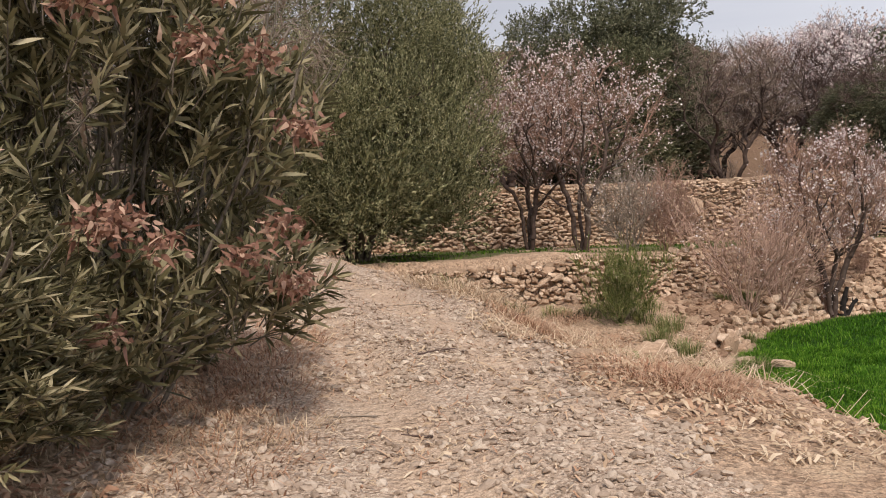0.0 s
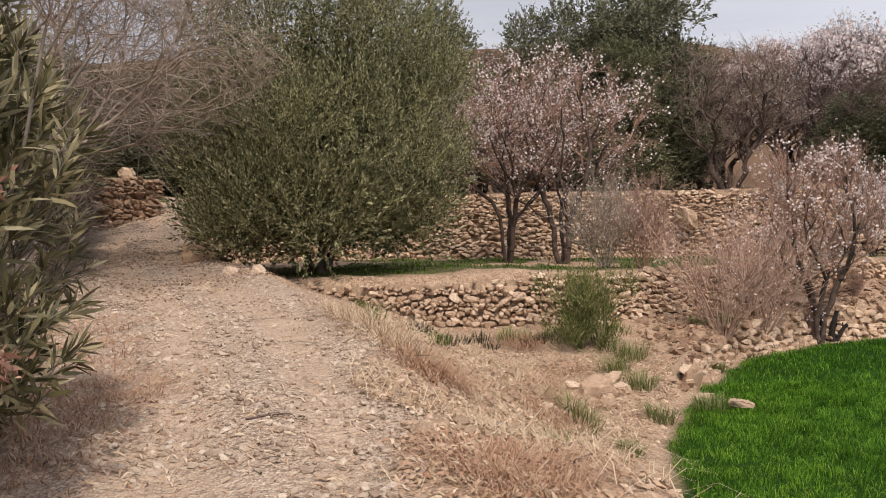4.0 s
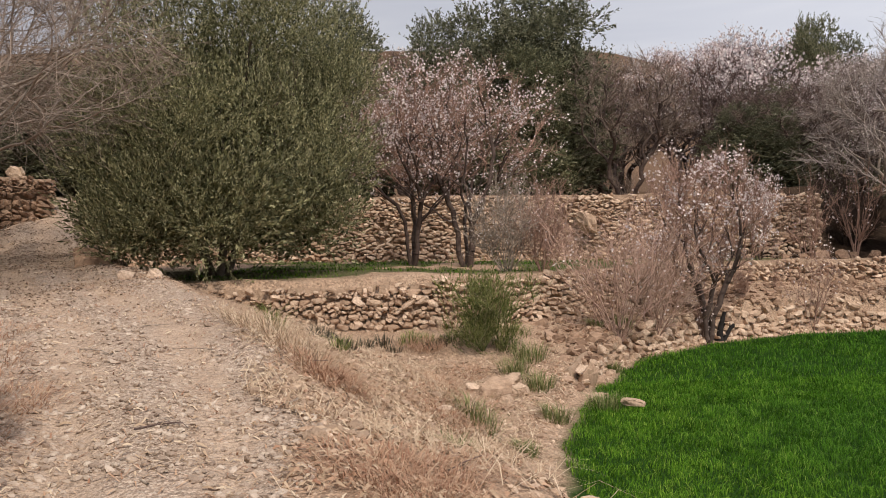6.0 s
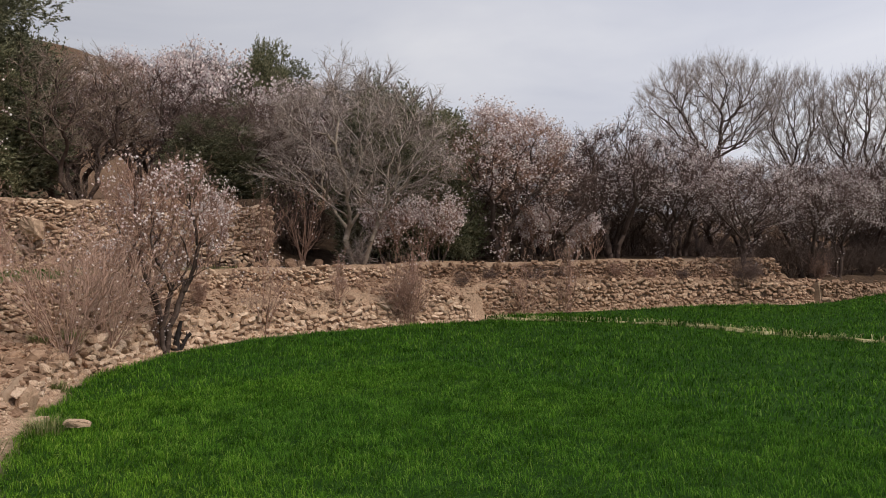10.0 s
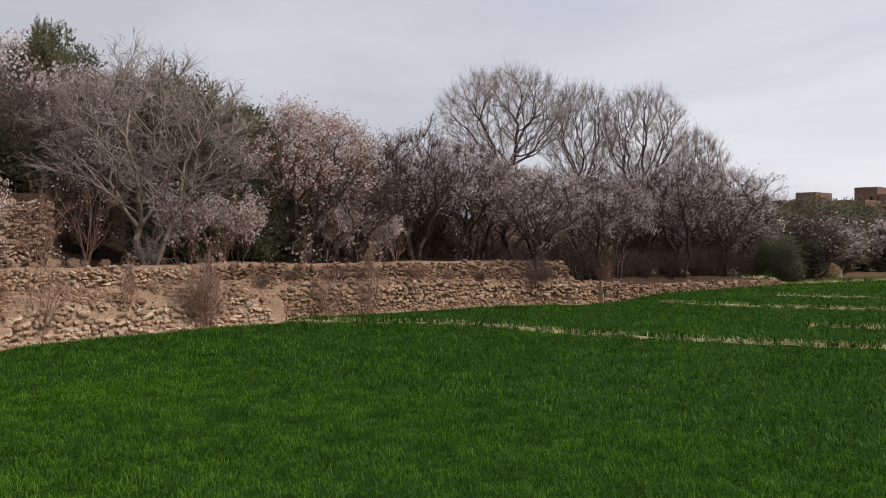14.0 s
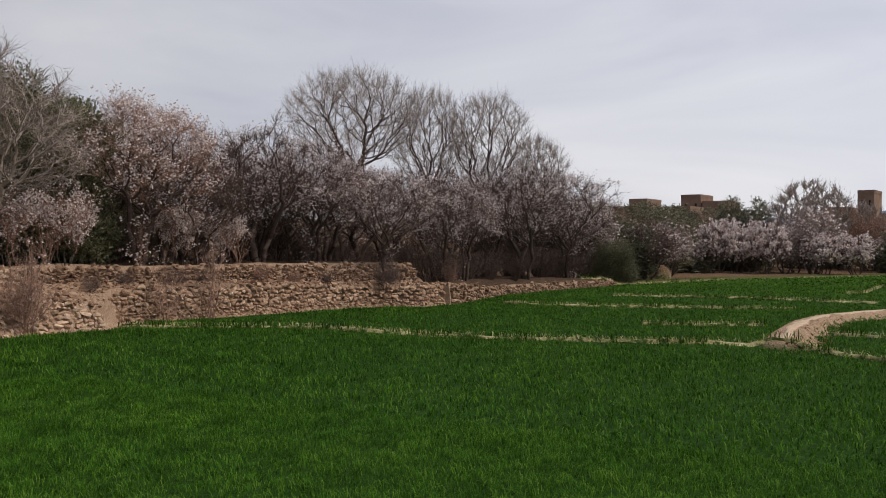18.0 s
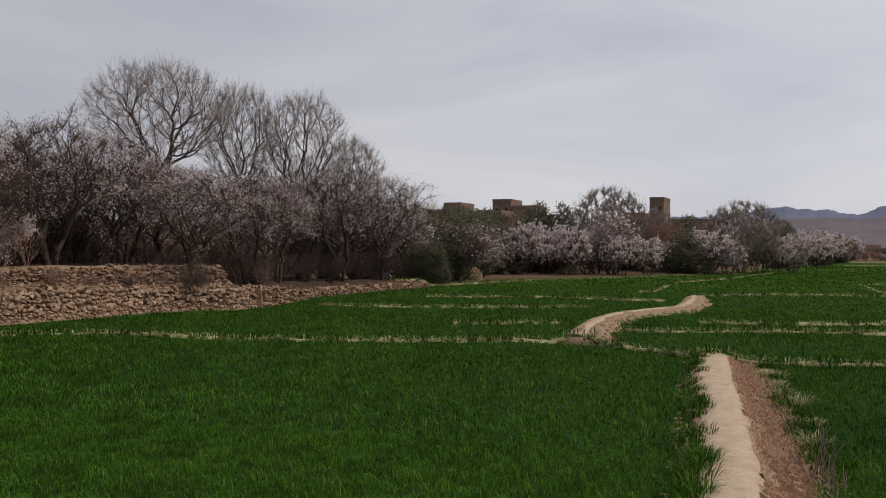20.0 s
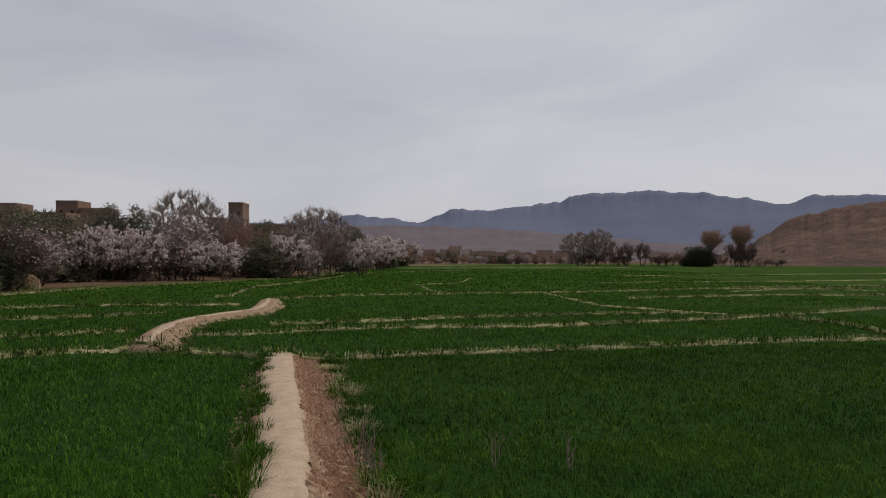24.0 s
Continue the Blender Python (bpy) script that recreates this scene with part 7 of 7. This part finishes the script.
def fallen_twig(x, y, length, turn, dark):
    rng = random.Random(int(x * 100 + y * 10))
    segs, _ = grow(rng, [((0, 0, 0.012), (math.cos(turn), math.sin(turn), 0.03), length, 0.008)], (3,), 0.4, 0.6, up=0.0, wob=0.12, rmin=0.003)
    segs[:, [2, 5]] = np.clip(segs[:, [2, 5]], 0.006, 0.04)
    ob = thing("fallen_twig", x, y, ground_z(x, y), "dark broken twig lying on the gravel track" if dark else "pale broken twig lying on the gravel track", "twig", "twigs on the track")
    mesh_part("stem", branch_mesh("stem", segs, M_TWIG_DARK if dark else M_PALE, 0.004), ob)


for x, y, length, turn, dark in ((-0.55, 7.6, 0.42, 0.6, 0), (0.12, 7.1, 0.34, 0.3, 1), (-0.9, 9.8, 0.5, 2.8, 0), (-0.2, 8.6, 0.3, 1.1, 0), (-1.2, 11.2, 0.5, 0.2, 0), (0.5, 6.1, 0.26, 2.2, 0), (-0.9, 6.2, 0.3, 1.9, 1), (1.0, 5.4, 0.28, 0.9, 0), (0.3, 5.0, 0.22, 2.6, 1)):
    fallen_twig(x, y, length, turn, dark)


def scree(name, boxes, label, sizes, seed, test, meshes, material, sink=0.25, power=2.2):
    """Loose stones joined into one mesh."""
    rs, rng = np.random.RandomState(seed), random.Random(seed)
    rows = []
    for box, dens in boxes:
        x, y = scatter(rs, box, dens)
        h, road, straw, green, far, plain = land(x, y, True)
        ok = test(x, y, road, straw, green)
        for px, py, pz in zip(x[ok], y[ok], h[ok]):
            s = sizes[0] * (sizes[1] / sizes[0]) ** (rng.random() ** power)
            rows.append((rng.choice(meshes), Matrix.LocRotScale((px, py, pz + s * (0.35 - sink)), Euler((rng.gauss(0, 0.3), rng.gauss(0, 0.3), rng.uniform(0, 6.28))), (s * rng.uniform(0.9, 1.5), s, s * rng.uniform(0.7, 1.0)))))
    return joined(name, rows, material, None, label)


def pebble(seed):
    rs = np.random.RandomState(seed)
    bm = bmesh.new()
    bmesh.ops.create_icosphere(bm, subdivisions=1, radius=0.5)
    for v in bm.verts:
        v.co = Vector(np.array(v.co) * [1, 0.85, 0.65] * rs.uniform(0.75, 1.2))
    me = bpy.data.meshes.new("pebble")
    bm.to_mesh(me), bm.free()
    return me


PEBBLES = [pebble(200 + i) for i in range(6)]
for me in PEBBLES:
    me.materials.append(M_PEBBLE)
tagged(scree("road_gravel", (((-2.2, 3.6, 3.6, 8), 520), ((-4.0, 8, 1.8, 13), 260), ((-7, 13, 0, 22), 60)), "loose pale gravel on the cart track", (0.013, 0.085), 3,
             lambda x, y, road, straw, green: (green < 0.02) & (road > 0.1) & (rough(x, y, 0.9, 11) > -0.5), PEBBLES, M_PEBBLE), category="gravel")
tagged(scree("bank_rubble", (((0.5, 5, 5.5, 16.5), 160), ((2, 11, 9, 22), 25)), "loose rubble stones on the bank", (0.015, 0.10), 4,
             lambda x, y, road, straw, green: (road < 0.3) & (green < 0.05) & (side_of(WALL_MID_ON, x, y) < -0.1), PEBBLES, M_STONE), category="rubble")
tagged(scree("slope_rubble", (((5, 15, 22, 25), 40),), "tumbled limestone rubble on the slope above the wheat", (0.07, 0.28), 5,
             lambda x, y, road, straw, green: (green < 0.05) & (side_of(WALL_MID_ON, x, y) < -0.05) & (side_of(FOOT, x, y) > 0.1) & (rough(x, y, 1.2, 3) > -0.5), STONES_LIGHT, M_STONE_GREY, power=1.5), category="rubble")

tagged(scree("ledge_rubble", (((22, 19, 38, 24.5), 45),), "brownish rubble on the slope under the orchard", (0.07, 0.28), 15,
             lambda x, y, road, straw, green: (green < 0.05) & (side_of(WALL_MID_ON, x, y) < -0.05) & (side_of(FOOT, x, y) > 0.1) & (rough(x, y, 1.2, 3) > -0.6), STONES_LIGHT, M_STONE_GREY, power=1.5), category="rubble")
LUMPS = [pebble(320 + i) for i in range(4)]
for me in LUMPS:
    me.materials.append(M_EARTH)
tagged(scree("earth_clods", (((0.8, 6.5, 5.5, 16.5), 70), ((5.5, 15.5, 22, 25), 22)), "crumbled earth clods on the bank and ledge", (0.03, 0.17), 16,
             lambda x, y, road, straw, green: (road < 0.25) & (green < 0.05) & (side_of(WALL_MID_ON, x, y) < -0.1) & (side_of(FOOT, x, y) > 0.1), LUMPS, M_EARTH, power=1.8), category="soil")
CLODS = [pebble(300 + i) for i in range(4)]
for me in CLODS:
    me.materials.append(M_BANK)
tagged(scree("bank_clods", (((6, -1.6, 24, 0.4), 75), ((26, 2.0, 42, 4), 40)), "reddish clods on the footpath's bank", (0.03, 0.12), 6,
             lambda x, y, road, straw, green: ((side_of(PATH_A, x, y) < -0.55) & (side_of(PATH_A, x, y) > -1.3) & (x < 24)) | ((side_of(PATH_B, x, y) < -0.3) & (side_of(PATH_B, x, y) > -1.2) & (x > 26)), CLODS, M_BANK), category="soil")
CRUMBS = [pebble(340 + i) for i in range(4)]
for me in CRUMBS:
    me.materials.append(M_PATH_BANK)
tagged(scree("path_crumbs", (((6, -0.2, 24, 2.6), 90),), "crumbled earth along the edge of the footpath", (0.03, 0.13), 26,
             lambda x, y, road, straw, green: (side_of(PATH_A, x, y) > 0.36) & (side_of(PATH_A, x, y) < 0.72) & (x < 24) & (rough(x, y, 1.4, 8) > -0.35), CRUMBS, M_PATH_BANK, power=1.5), category="soil")
# ---- oleander ----
def oleander(x, y):
    rs, rng = np.random.RandomState(77), random.Random(77)
    root = thing("oleander", x, y, ground_z(x, y) - 0.05, "tall oleander bush with brown dried flower heads beside the track", "shrub")
    stems = []
    for i in range(26):
        a = rng.uniform(0, 6.283)
        ln = rng.uniform(0.1, 0.75)
        stems.append(((math.cos(a) * 0.5 * rng.random(), math.sin(a) * 0.5 * rng.random(), 0.0), (math.cos(a) * ln, math.sin(a) * ln, 1.0), rng.uniform(1.8, 3.3), 0.017))
    segs, tips = grow(rng, stems, (6,), 0.34, 0.55, up=0.06, wob=0.07, rmin=0.006, first=0.15)
    mesh_part("stem_mass", branch_mesh("stem_mass", segs, M_GREY, 0.008), root)["kind"] = "stuff"
    blobs = [(0, 0, 1.9, 1.0, 1.5)]
    for i in range(95):
        d = unit(rs.normal(size=3))
        r = rs.uniform(0.7, 1.0) * (1.12 if d[2] < -0.1 else 0.98 if d[2] < 0.25 else 0.84)
        blobs.append((d[0] * 1.48 * r, d[1] * 1.42 * r, max(0.5, 1.8 + d[2] * 1.8 * r), rs.uniform(0.28, 0.42), rs.uniform(0.35, 0.6)))
    for i in range(40):
        a = rs.uniform(1.3, 5.0)
        r = rs.uniform(0.8, 1.45)
        blobs.append((math.cos(a) * r, math.sin(a) * r, rs.uniform(0.1, 0.65), rs.uniform(0.25, 0.38), rs.uniform(0.25, 0.4)))
    blobs = np.array(blobs)
    count, per = 3500, 16
    pick = rs.randint(0, len(blobs), count)
    d = unit(rs.normal(size=(count, 3)))
    base = blobs[pick, :3] + d * blobs[pick][:, [3, 3, 4]] * rs.uniform(0.5, 1.0, (count, 1))
    out = unit(base - [[0, 0, 1.2]])
    way = unit(out * 0.6 + d * 0.3 + [[0, 0, 1.1]] + rs.normal(size=(count, 3)) * 0.3)
    ln = rs.uniform(0.18, 0.34, (count, 1))
    tw = np.concatenate([base, base + way * ln, np.full((count, 1), 0.006), np.full((count, 1), 0.004)], 1)
    f = rs.uniform(0.3, 1.05, (count, per, 1))
    pos = (base[:, None] + way[:, None] * ln[:, None] * f).reshape(-1, 3)
    lway = unit(way[:, None] * (0.35 + 0.5 * f) + unit(rs.normal(size=(count, per, 3))) * 0.62).reshape(-1, 3)
    keep = pos[:, 2] > 0.12
    v, fs = lances(rs, pos[keep], lway[keep], 0.185, 0.025, 0.2)
    mesh_part("foliage", mesh_np("foliage", v, fs, M_OLEANDER), root)["kind"] = "stuff"
    mesh_part("twig_mass", branch_mesh("twig_mass", tw, M_GREY), root)["kind"] = "stuff"
    for i in range(30):
        a, e = rng.uniform(-2.4, -0.3), rng.uniform(-0.75, 0.85)
        r = rng.uniform(1.92, 2.04) if e < 0.1 else rng.uniform(1.76, 1.88)
        c = np.array([math.cos(a) * math.cos(e) * r, math.sin(a) * math.cos(e) * r, 1.85 + math.sin(e) * 1.9])
        k = rng.randint(70, 130)
        pos = c + rs.normal(size=(k, 3)) * [[0.062, 0.062, 0.045]]
        v, fs = lances(rs, pos, unit(rs.normal(size=(k, 3)) + [[0, 0, 0.2]]), 0.05, 0.026, 1.1)
        mesh_part("dried_flower_head", mesh_np("dried_flower_head", v, fs, M_DRIED), root, "curled brown dried flower head")["kind"] = "stuff"


oleander(-2.0, 5.55)
near = copy_thing(bpy.data.objects["oleander"], Matrix.LocRotScale((-2.5, 4.05, ground_z(-2.5, 4.05) - 0.05), Euler((0, 0, radians(205))), (0.72, 0.72, 0.5)))
tagged(near, "lower oleander bush with dried heads at the track's edge")

rng = random.Random(23)
for i in range(26):
    x, y = rng.uniform(-1.0, 2.2), rng.uniform(5.0, 10.5)
    if i > 9:
        x, y = rng.uniform(1.0, 2.8), rng.uniform(6.0, 10.5)
    a = rng.uniform(0, 3.14)
    ln = rng.uniform(0.15, 0.5)
    segs, _ = grow(rng, [((0, 0, 0.012), (math.cos(a), math.sin(a), 0.02), ln, 0.006)], (1,), 0.35, 0.5, up=-0.01, wob=0.05, rmin=0.003)
    segs[:, 2] = np.clip(segs[:, 2], 0.004, 0.03)
    segs[:, 5] = np.clip(segs[:, 5], 0.004, 0.03)
    ob = thing("dry_stick", x, y, ground_z(x, y), "thin dry stick lying on the cart track", "stick", "sticks on the track")
    mesh_part("stem", branch_mesh("stem", segs, M_PALE if i % 3 else M_TWIG, 0.002), ob)
# green bush by the ledge
def broom_bush(x, y):
    rs = np.random.RandomState(5)
    root = thing("green_bush", x, y, ground_z(x, y) - 0.03, "small yellow-green leafy bush on the stony ledge", "shrub")
    lob = [(rs.normal() * 0.34, rs.normal() * 0.28, rs.uniform(0.15, 1.15), 0.22, 0.3) for _ in range(30)]
    v, q, tw = sprigs(rs, lob, 750, 13, 0.32, 0.06, 0.015, 1.6, 0.2, 0.5)
    mesh_part("foliage", mesh_np("foliage", v, q, M_BROOM), root)["kind"] = "stuff"
    rng = random.Random(4)
    segs, _ = grow(rng, [((0, 0, 0), (rng.gauss(0, 0.35), rng.gauss(0, 0.35), 1), rng.uniform(0.8, 1.5), 0.010) for _ in range(24)], (6,), 0.5, 0.5)
    mesh_part("stem_mass", branch_mesh("stem_mass", np.concatenate([segs, tw]), M_TUFT, 0.008), root)["kind"] = "stuff"


broom_bush(3.7, 16.9)

# ---- village ----
def house(x, y, w, d, h, turn, label, windows=2, storeys=2, base=0.0, group="village houses", mud=None):
    mud = mud or M_ADOBE
    root = thing("mud_house", x, y, base, label, "house", group, turn)
    bm = bmesh.new()
    bmesh.ops.create_cube(bm, size=1.0, matrix=Matrix.Translation((0, 0, h / 2)) @ Matrix.Diagonal((d, w, h, 1)))
    bmesh.ops.bevel(bm, geom=bm.edges[:], offset=0.12, segments=1)
    me = bpy.data.meshes.new("wall")
    bm.to_mesh(me), bm.free()
    me.materials.append(mud)
    mesh_part("wall", me, root)
    par = []
    for sx, sy, lx, ly in ((d / 2 - 0.1, 0, 0.3, w + 0.04), (-d / 2 + 0.1, 0, 0.3, w + 0.04), (0, w / 2 - 0.1, d - 0.5, 0.3), (0, -w / 2 + 0.1, d - 0.5, 0.3)):
        par.append((sx, sy, lx, ly))
    for sx, sy, lx, ly in par:
        bm = bmesh.new()
        bmesh.ops.create_cube(bm, size=1.0, matrix=Matrix.Translation((sx, sy, h + 0.2)) @ Matrix.Diagonal((lx, ly, 0.5, 1)))
        me = bpy.data.meshes.new("parapet")
        bm.to_mesh(me), bm.free()
        me.materials.append(mud)
        mesh_part("parapet", me, root)
    for s in range(storeys):
        for i in range(windows):
            bm = bmesh.new()
            bmesh.ops.create_cube(bm, size=1.0, matrix=Matrix.Translation((-d / 2 - 0.02, (i + 0.5) / windows * w - w / 2, h * (s + 0.6) / storeys)) @ Matrix.Diagonal((0.12, min(0.6, w * 0.1), 0.8, 1)))
            me = bpy.data.meshes.new("window")
            bm.to_mesh(me), bm.free()
            me.materials.append(M_OPENING)
            mesh_part("window", me, root)


n = Nodes("adobe", 0.97, 0.05)
n.colour(n.ramp(n.noise(0.6, 6), (0.3, (0.19, 0.13, 0.10)), (0.7, (0.29, 0.205, 0.16))))
M_ADOBE = n.m
n = Nodes("pale_adobe", 0.97, 0.05)
n.colour(n.ramp(n.noise(0.1, 5), (0.35, (0.31, 0.225, 0.18)), (0.65, (0.48, 0.375, 0.31))))
M_ADOBE_PALE = n.m
n = Nodes("lime_plaster", 0.95, 0.05)
n.colour(n.ramp(n.noise(0.5, 5), (0.35, (0.46, 0.42, 0.37)), (0.65, (0.60, 0.56, 0.51))))
M_LIME = n.m
n = Nodes("dark_opening", 0.6, 0.3)
n.colour((0.02, 0.018, 0.018))
M_OPENING = n.m
for x, y, w, d, h, st in ((160, 39.6, 3.6, 6, 11.2, 3), (168, 31.6, 3.9, 6, 12.3, 3), (167, 27, 5, 6, 11.0, 2), (156, 13, 12, 7, 6.4, 2), (162, 6.7, 4.6, 5, 9.4, 2), (146, 1.9, 2.3, 5, 11.2, 3), (150, -4.0, 7, 6, 7.8, 2), (170, 46, 12, 8, 10.3, 2), (158, 34, 9, 6, 9.6, 2)):
    house(x, y, w, d, h, -12, "brown earthen village house with a flat roof behind the trees", 2 if w < 6 else 3, st)
rng = random.Random(8)
for i in range(36):
    f = i / 35
    az = radians(99.8 + 12.5 * f + rng.uniform(-0.2, 0.2))
    r = rng.uniform(455, 516)
    foot = 5.4 * ((r - 410) / 115) ** 1.15 - 2.2
    house(math.sin(az) * r, math.cos(az) * r, rng.uniform(4, 9), 6, rng.uniform(4.2, 6.6) + (1.5 if i in (12, 13) else 0), -12, "small distant earthen house of the far village", 2, 1, foot, "far village", M_LIME if i in (4, 13, 22) else M_ADOBE_PALE)
for i in range(26):
    az = radians(99.4 + 12.8 * (i + rng.random()) / 26)
    r = rng.uniform(440, 505)
    me = rng.choice((FAR_BROWN, FAR_DARK, FAR_BROWN, FAR_OLIVE_PALE))
    h0, w0 = NOMINAL[id(me)]
    size = rng.uniform(4.0, 6.5) / h0
    plant("village_tree", me, math.sin(az) * r, math.cos(az) * r, "small dark tree among the far village houses", group="trees of the far village", turn=i * 50, size=size, wide=rng.uniform(1.2, 1.6), z=5.4 * ((r - 410) / 115) ** 1.15 - 1.9)
# straw stack at the edge of the fields
rs = np.random.RandomState(9)
k = 2600
a, r = rs.uniform(0, 6.28, k), np.sqrt(rs.uniform(0, 1, k))
px, py = np.cos(a) * r * 1.15, np.sin(a) * r * 1.5
v, (q, t) = blades(rs, np.stack([px, py, 1.15 * np.sqrt(np.clip(1.02 - r ** 2.6, 0, 1)) - 0.05], 1), 0.22, 0.05, 1.6, 0.8)
ob = thing("straw_stack", 74.5, 18.0, ground_z(74.5, 18.0), "rounded stack of dry straw at the edge of the fields", "straw stack")
mesh_part("straw", mesh_np("straw", v, [q, t], M_STRAW), ob)["kind"] = "stuff"
bm = bmesh.new()
bmesh.ops.create_uvsphere(bm, u_segments=18, v_segments=9, radius=1.0)
for vert in bm.verts:
    vert.co = Vector((vert.co.x * 1.15, vert.co.y * 1.5, max(-0.1, vert.co.z * 1.15))) + Vector(rs.normal(size=3) * 0.03)
me = bpy.data.meshes.new("core")
bm.to_mesh(me), bm.free()
me.materials.append(M_PALE_STRAW)
mesh_part("core", me, ob)

# dead weed stalks beside the footpath
for i, (x, y, h) in enumerate(((13.3, -0.6, 0.85), (13.15, -0.8, 0.5), (12.8, -2.3, 0.5), (12.4, -3.15, 0.45), (12.4, -0.75, 0.4))):
    rng = random.Random(i)
    segs, _ = grow(rng, [((0, 0, -0.03), (rng.gauss(0, 0.3), rng.gauss(0, 0.3), 1), h * rng.uniform(0.7, 1.1), 0.007) for _ in range((3, 6, 3, 3, 5)[i])], (4,), 0.4, 0.6, rmin=0.004)
    ob = thing("dry_stalk", x, y, ground_z(x, y), "dry branching weed stalk beside the footpath", "weed")
    mesh_part("stem", branch_mesh("stem", segs, M_TWIG_MID, 0.004), ob)
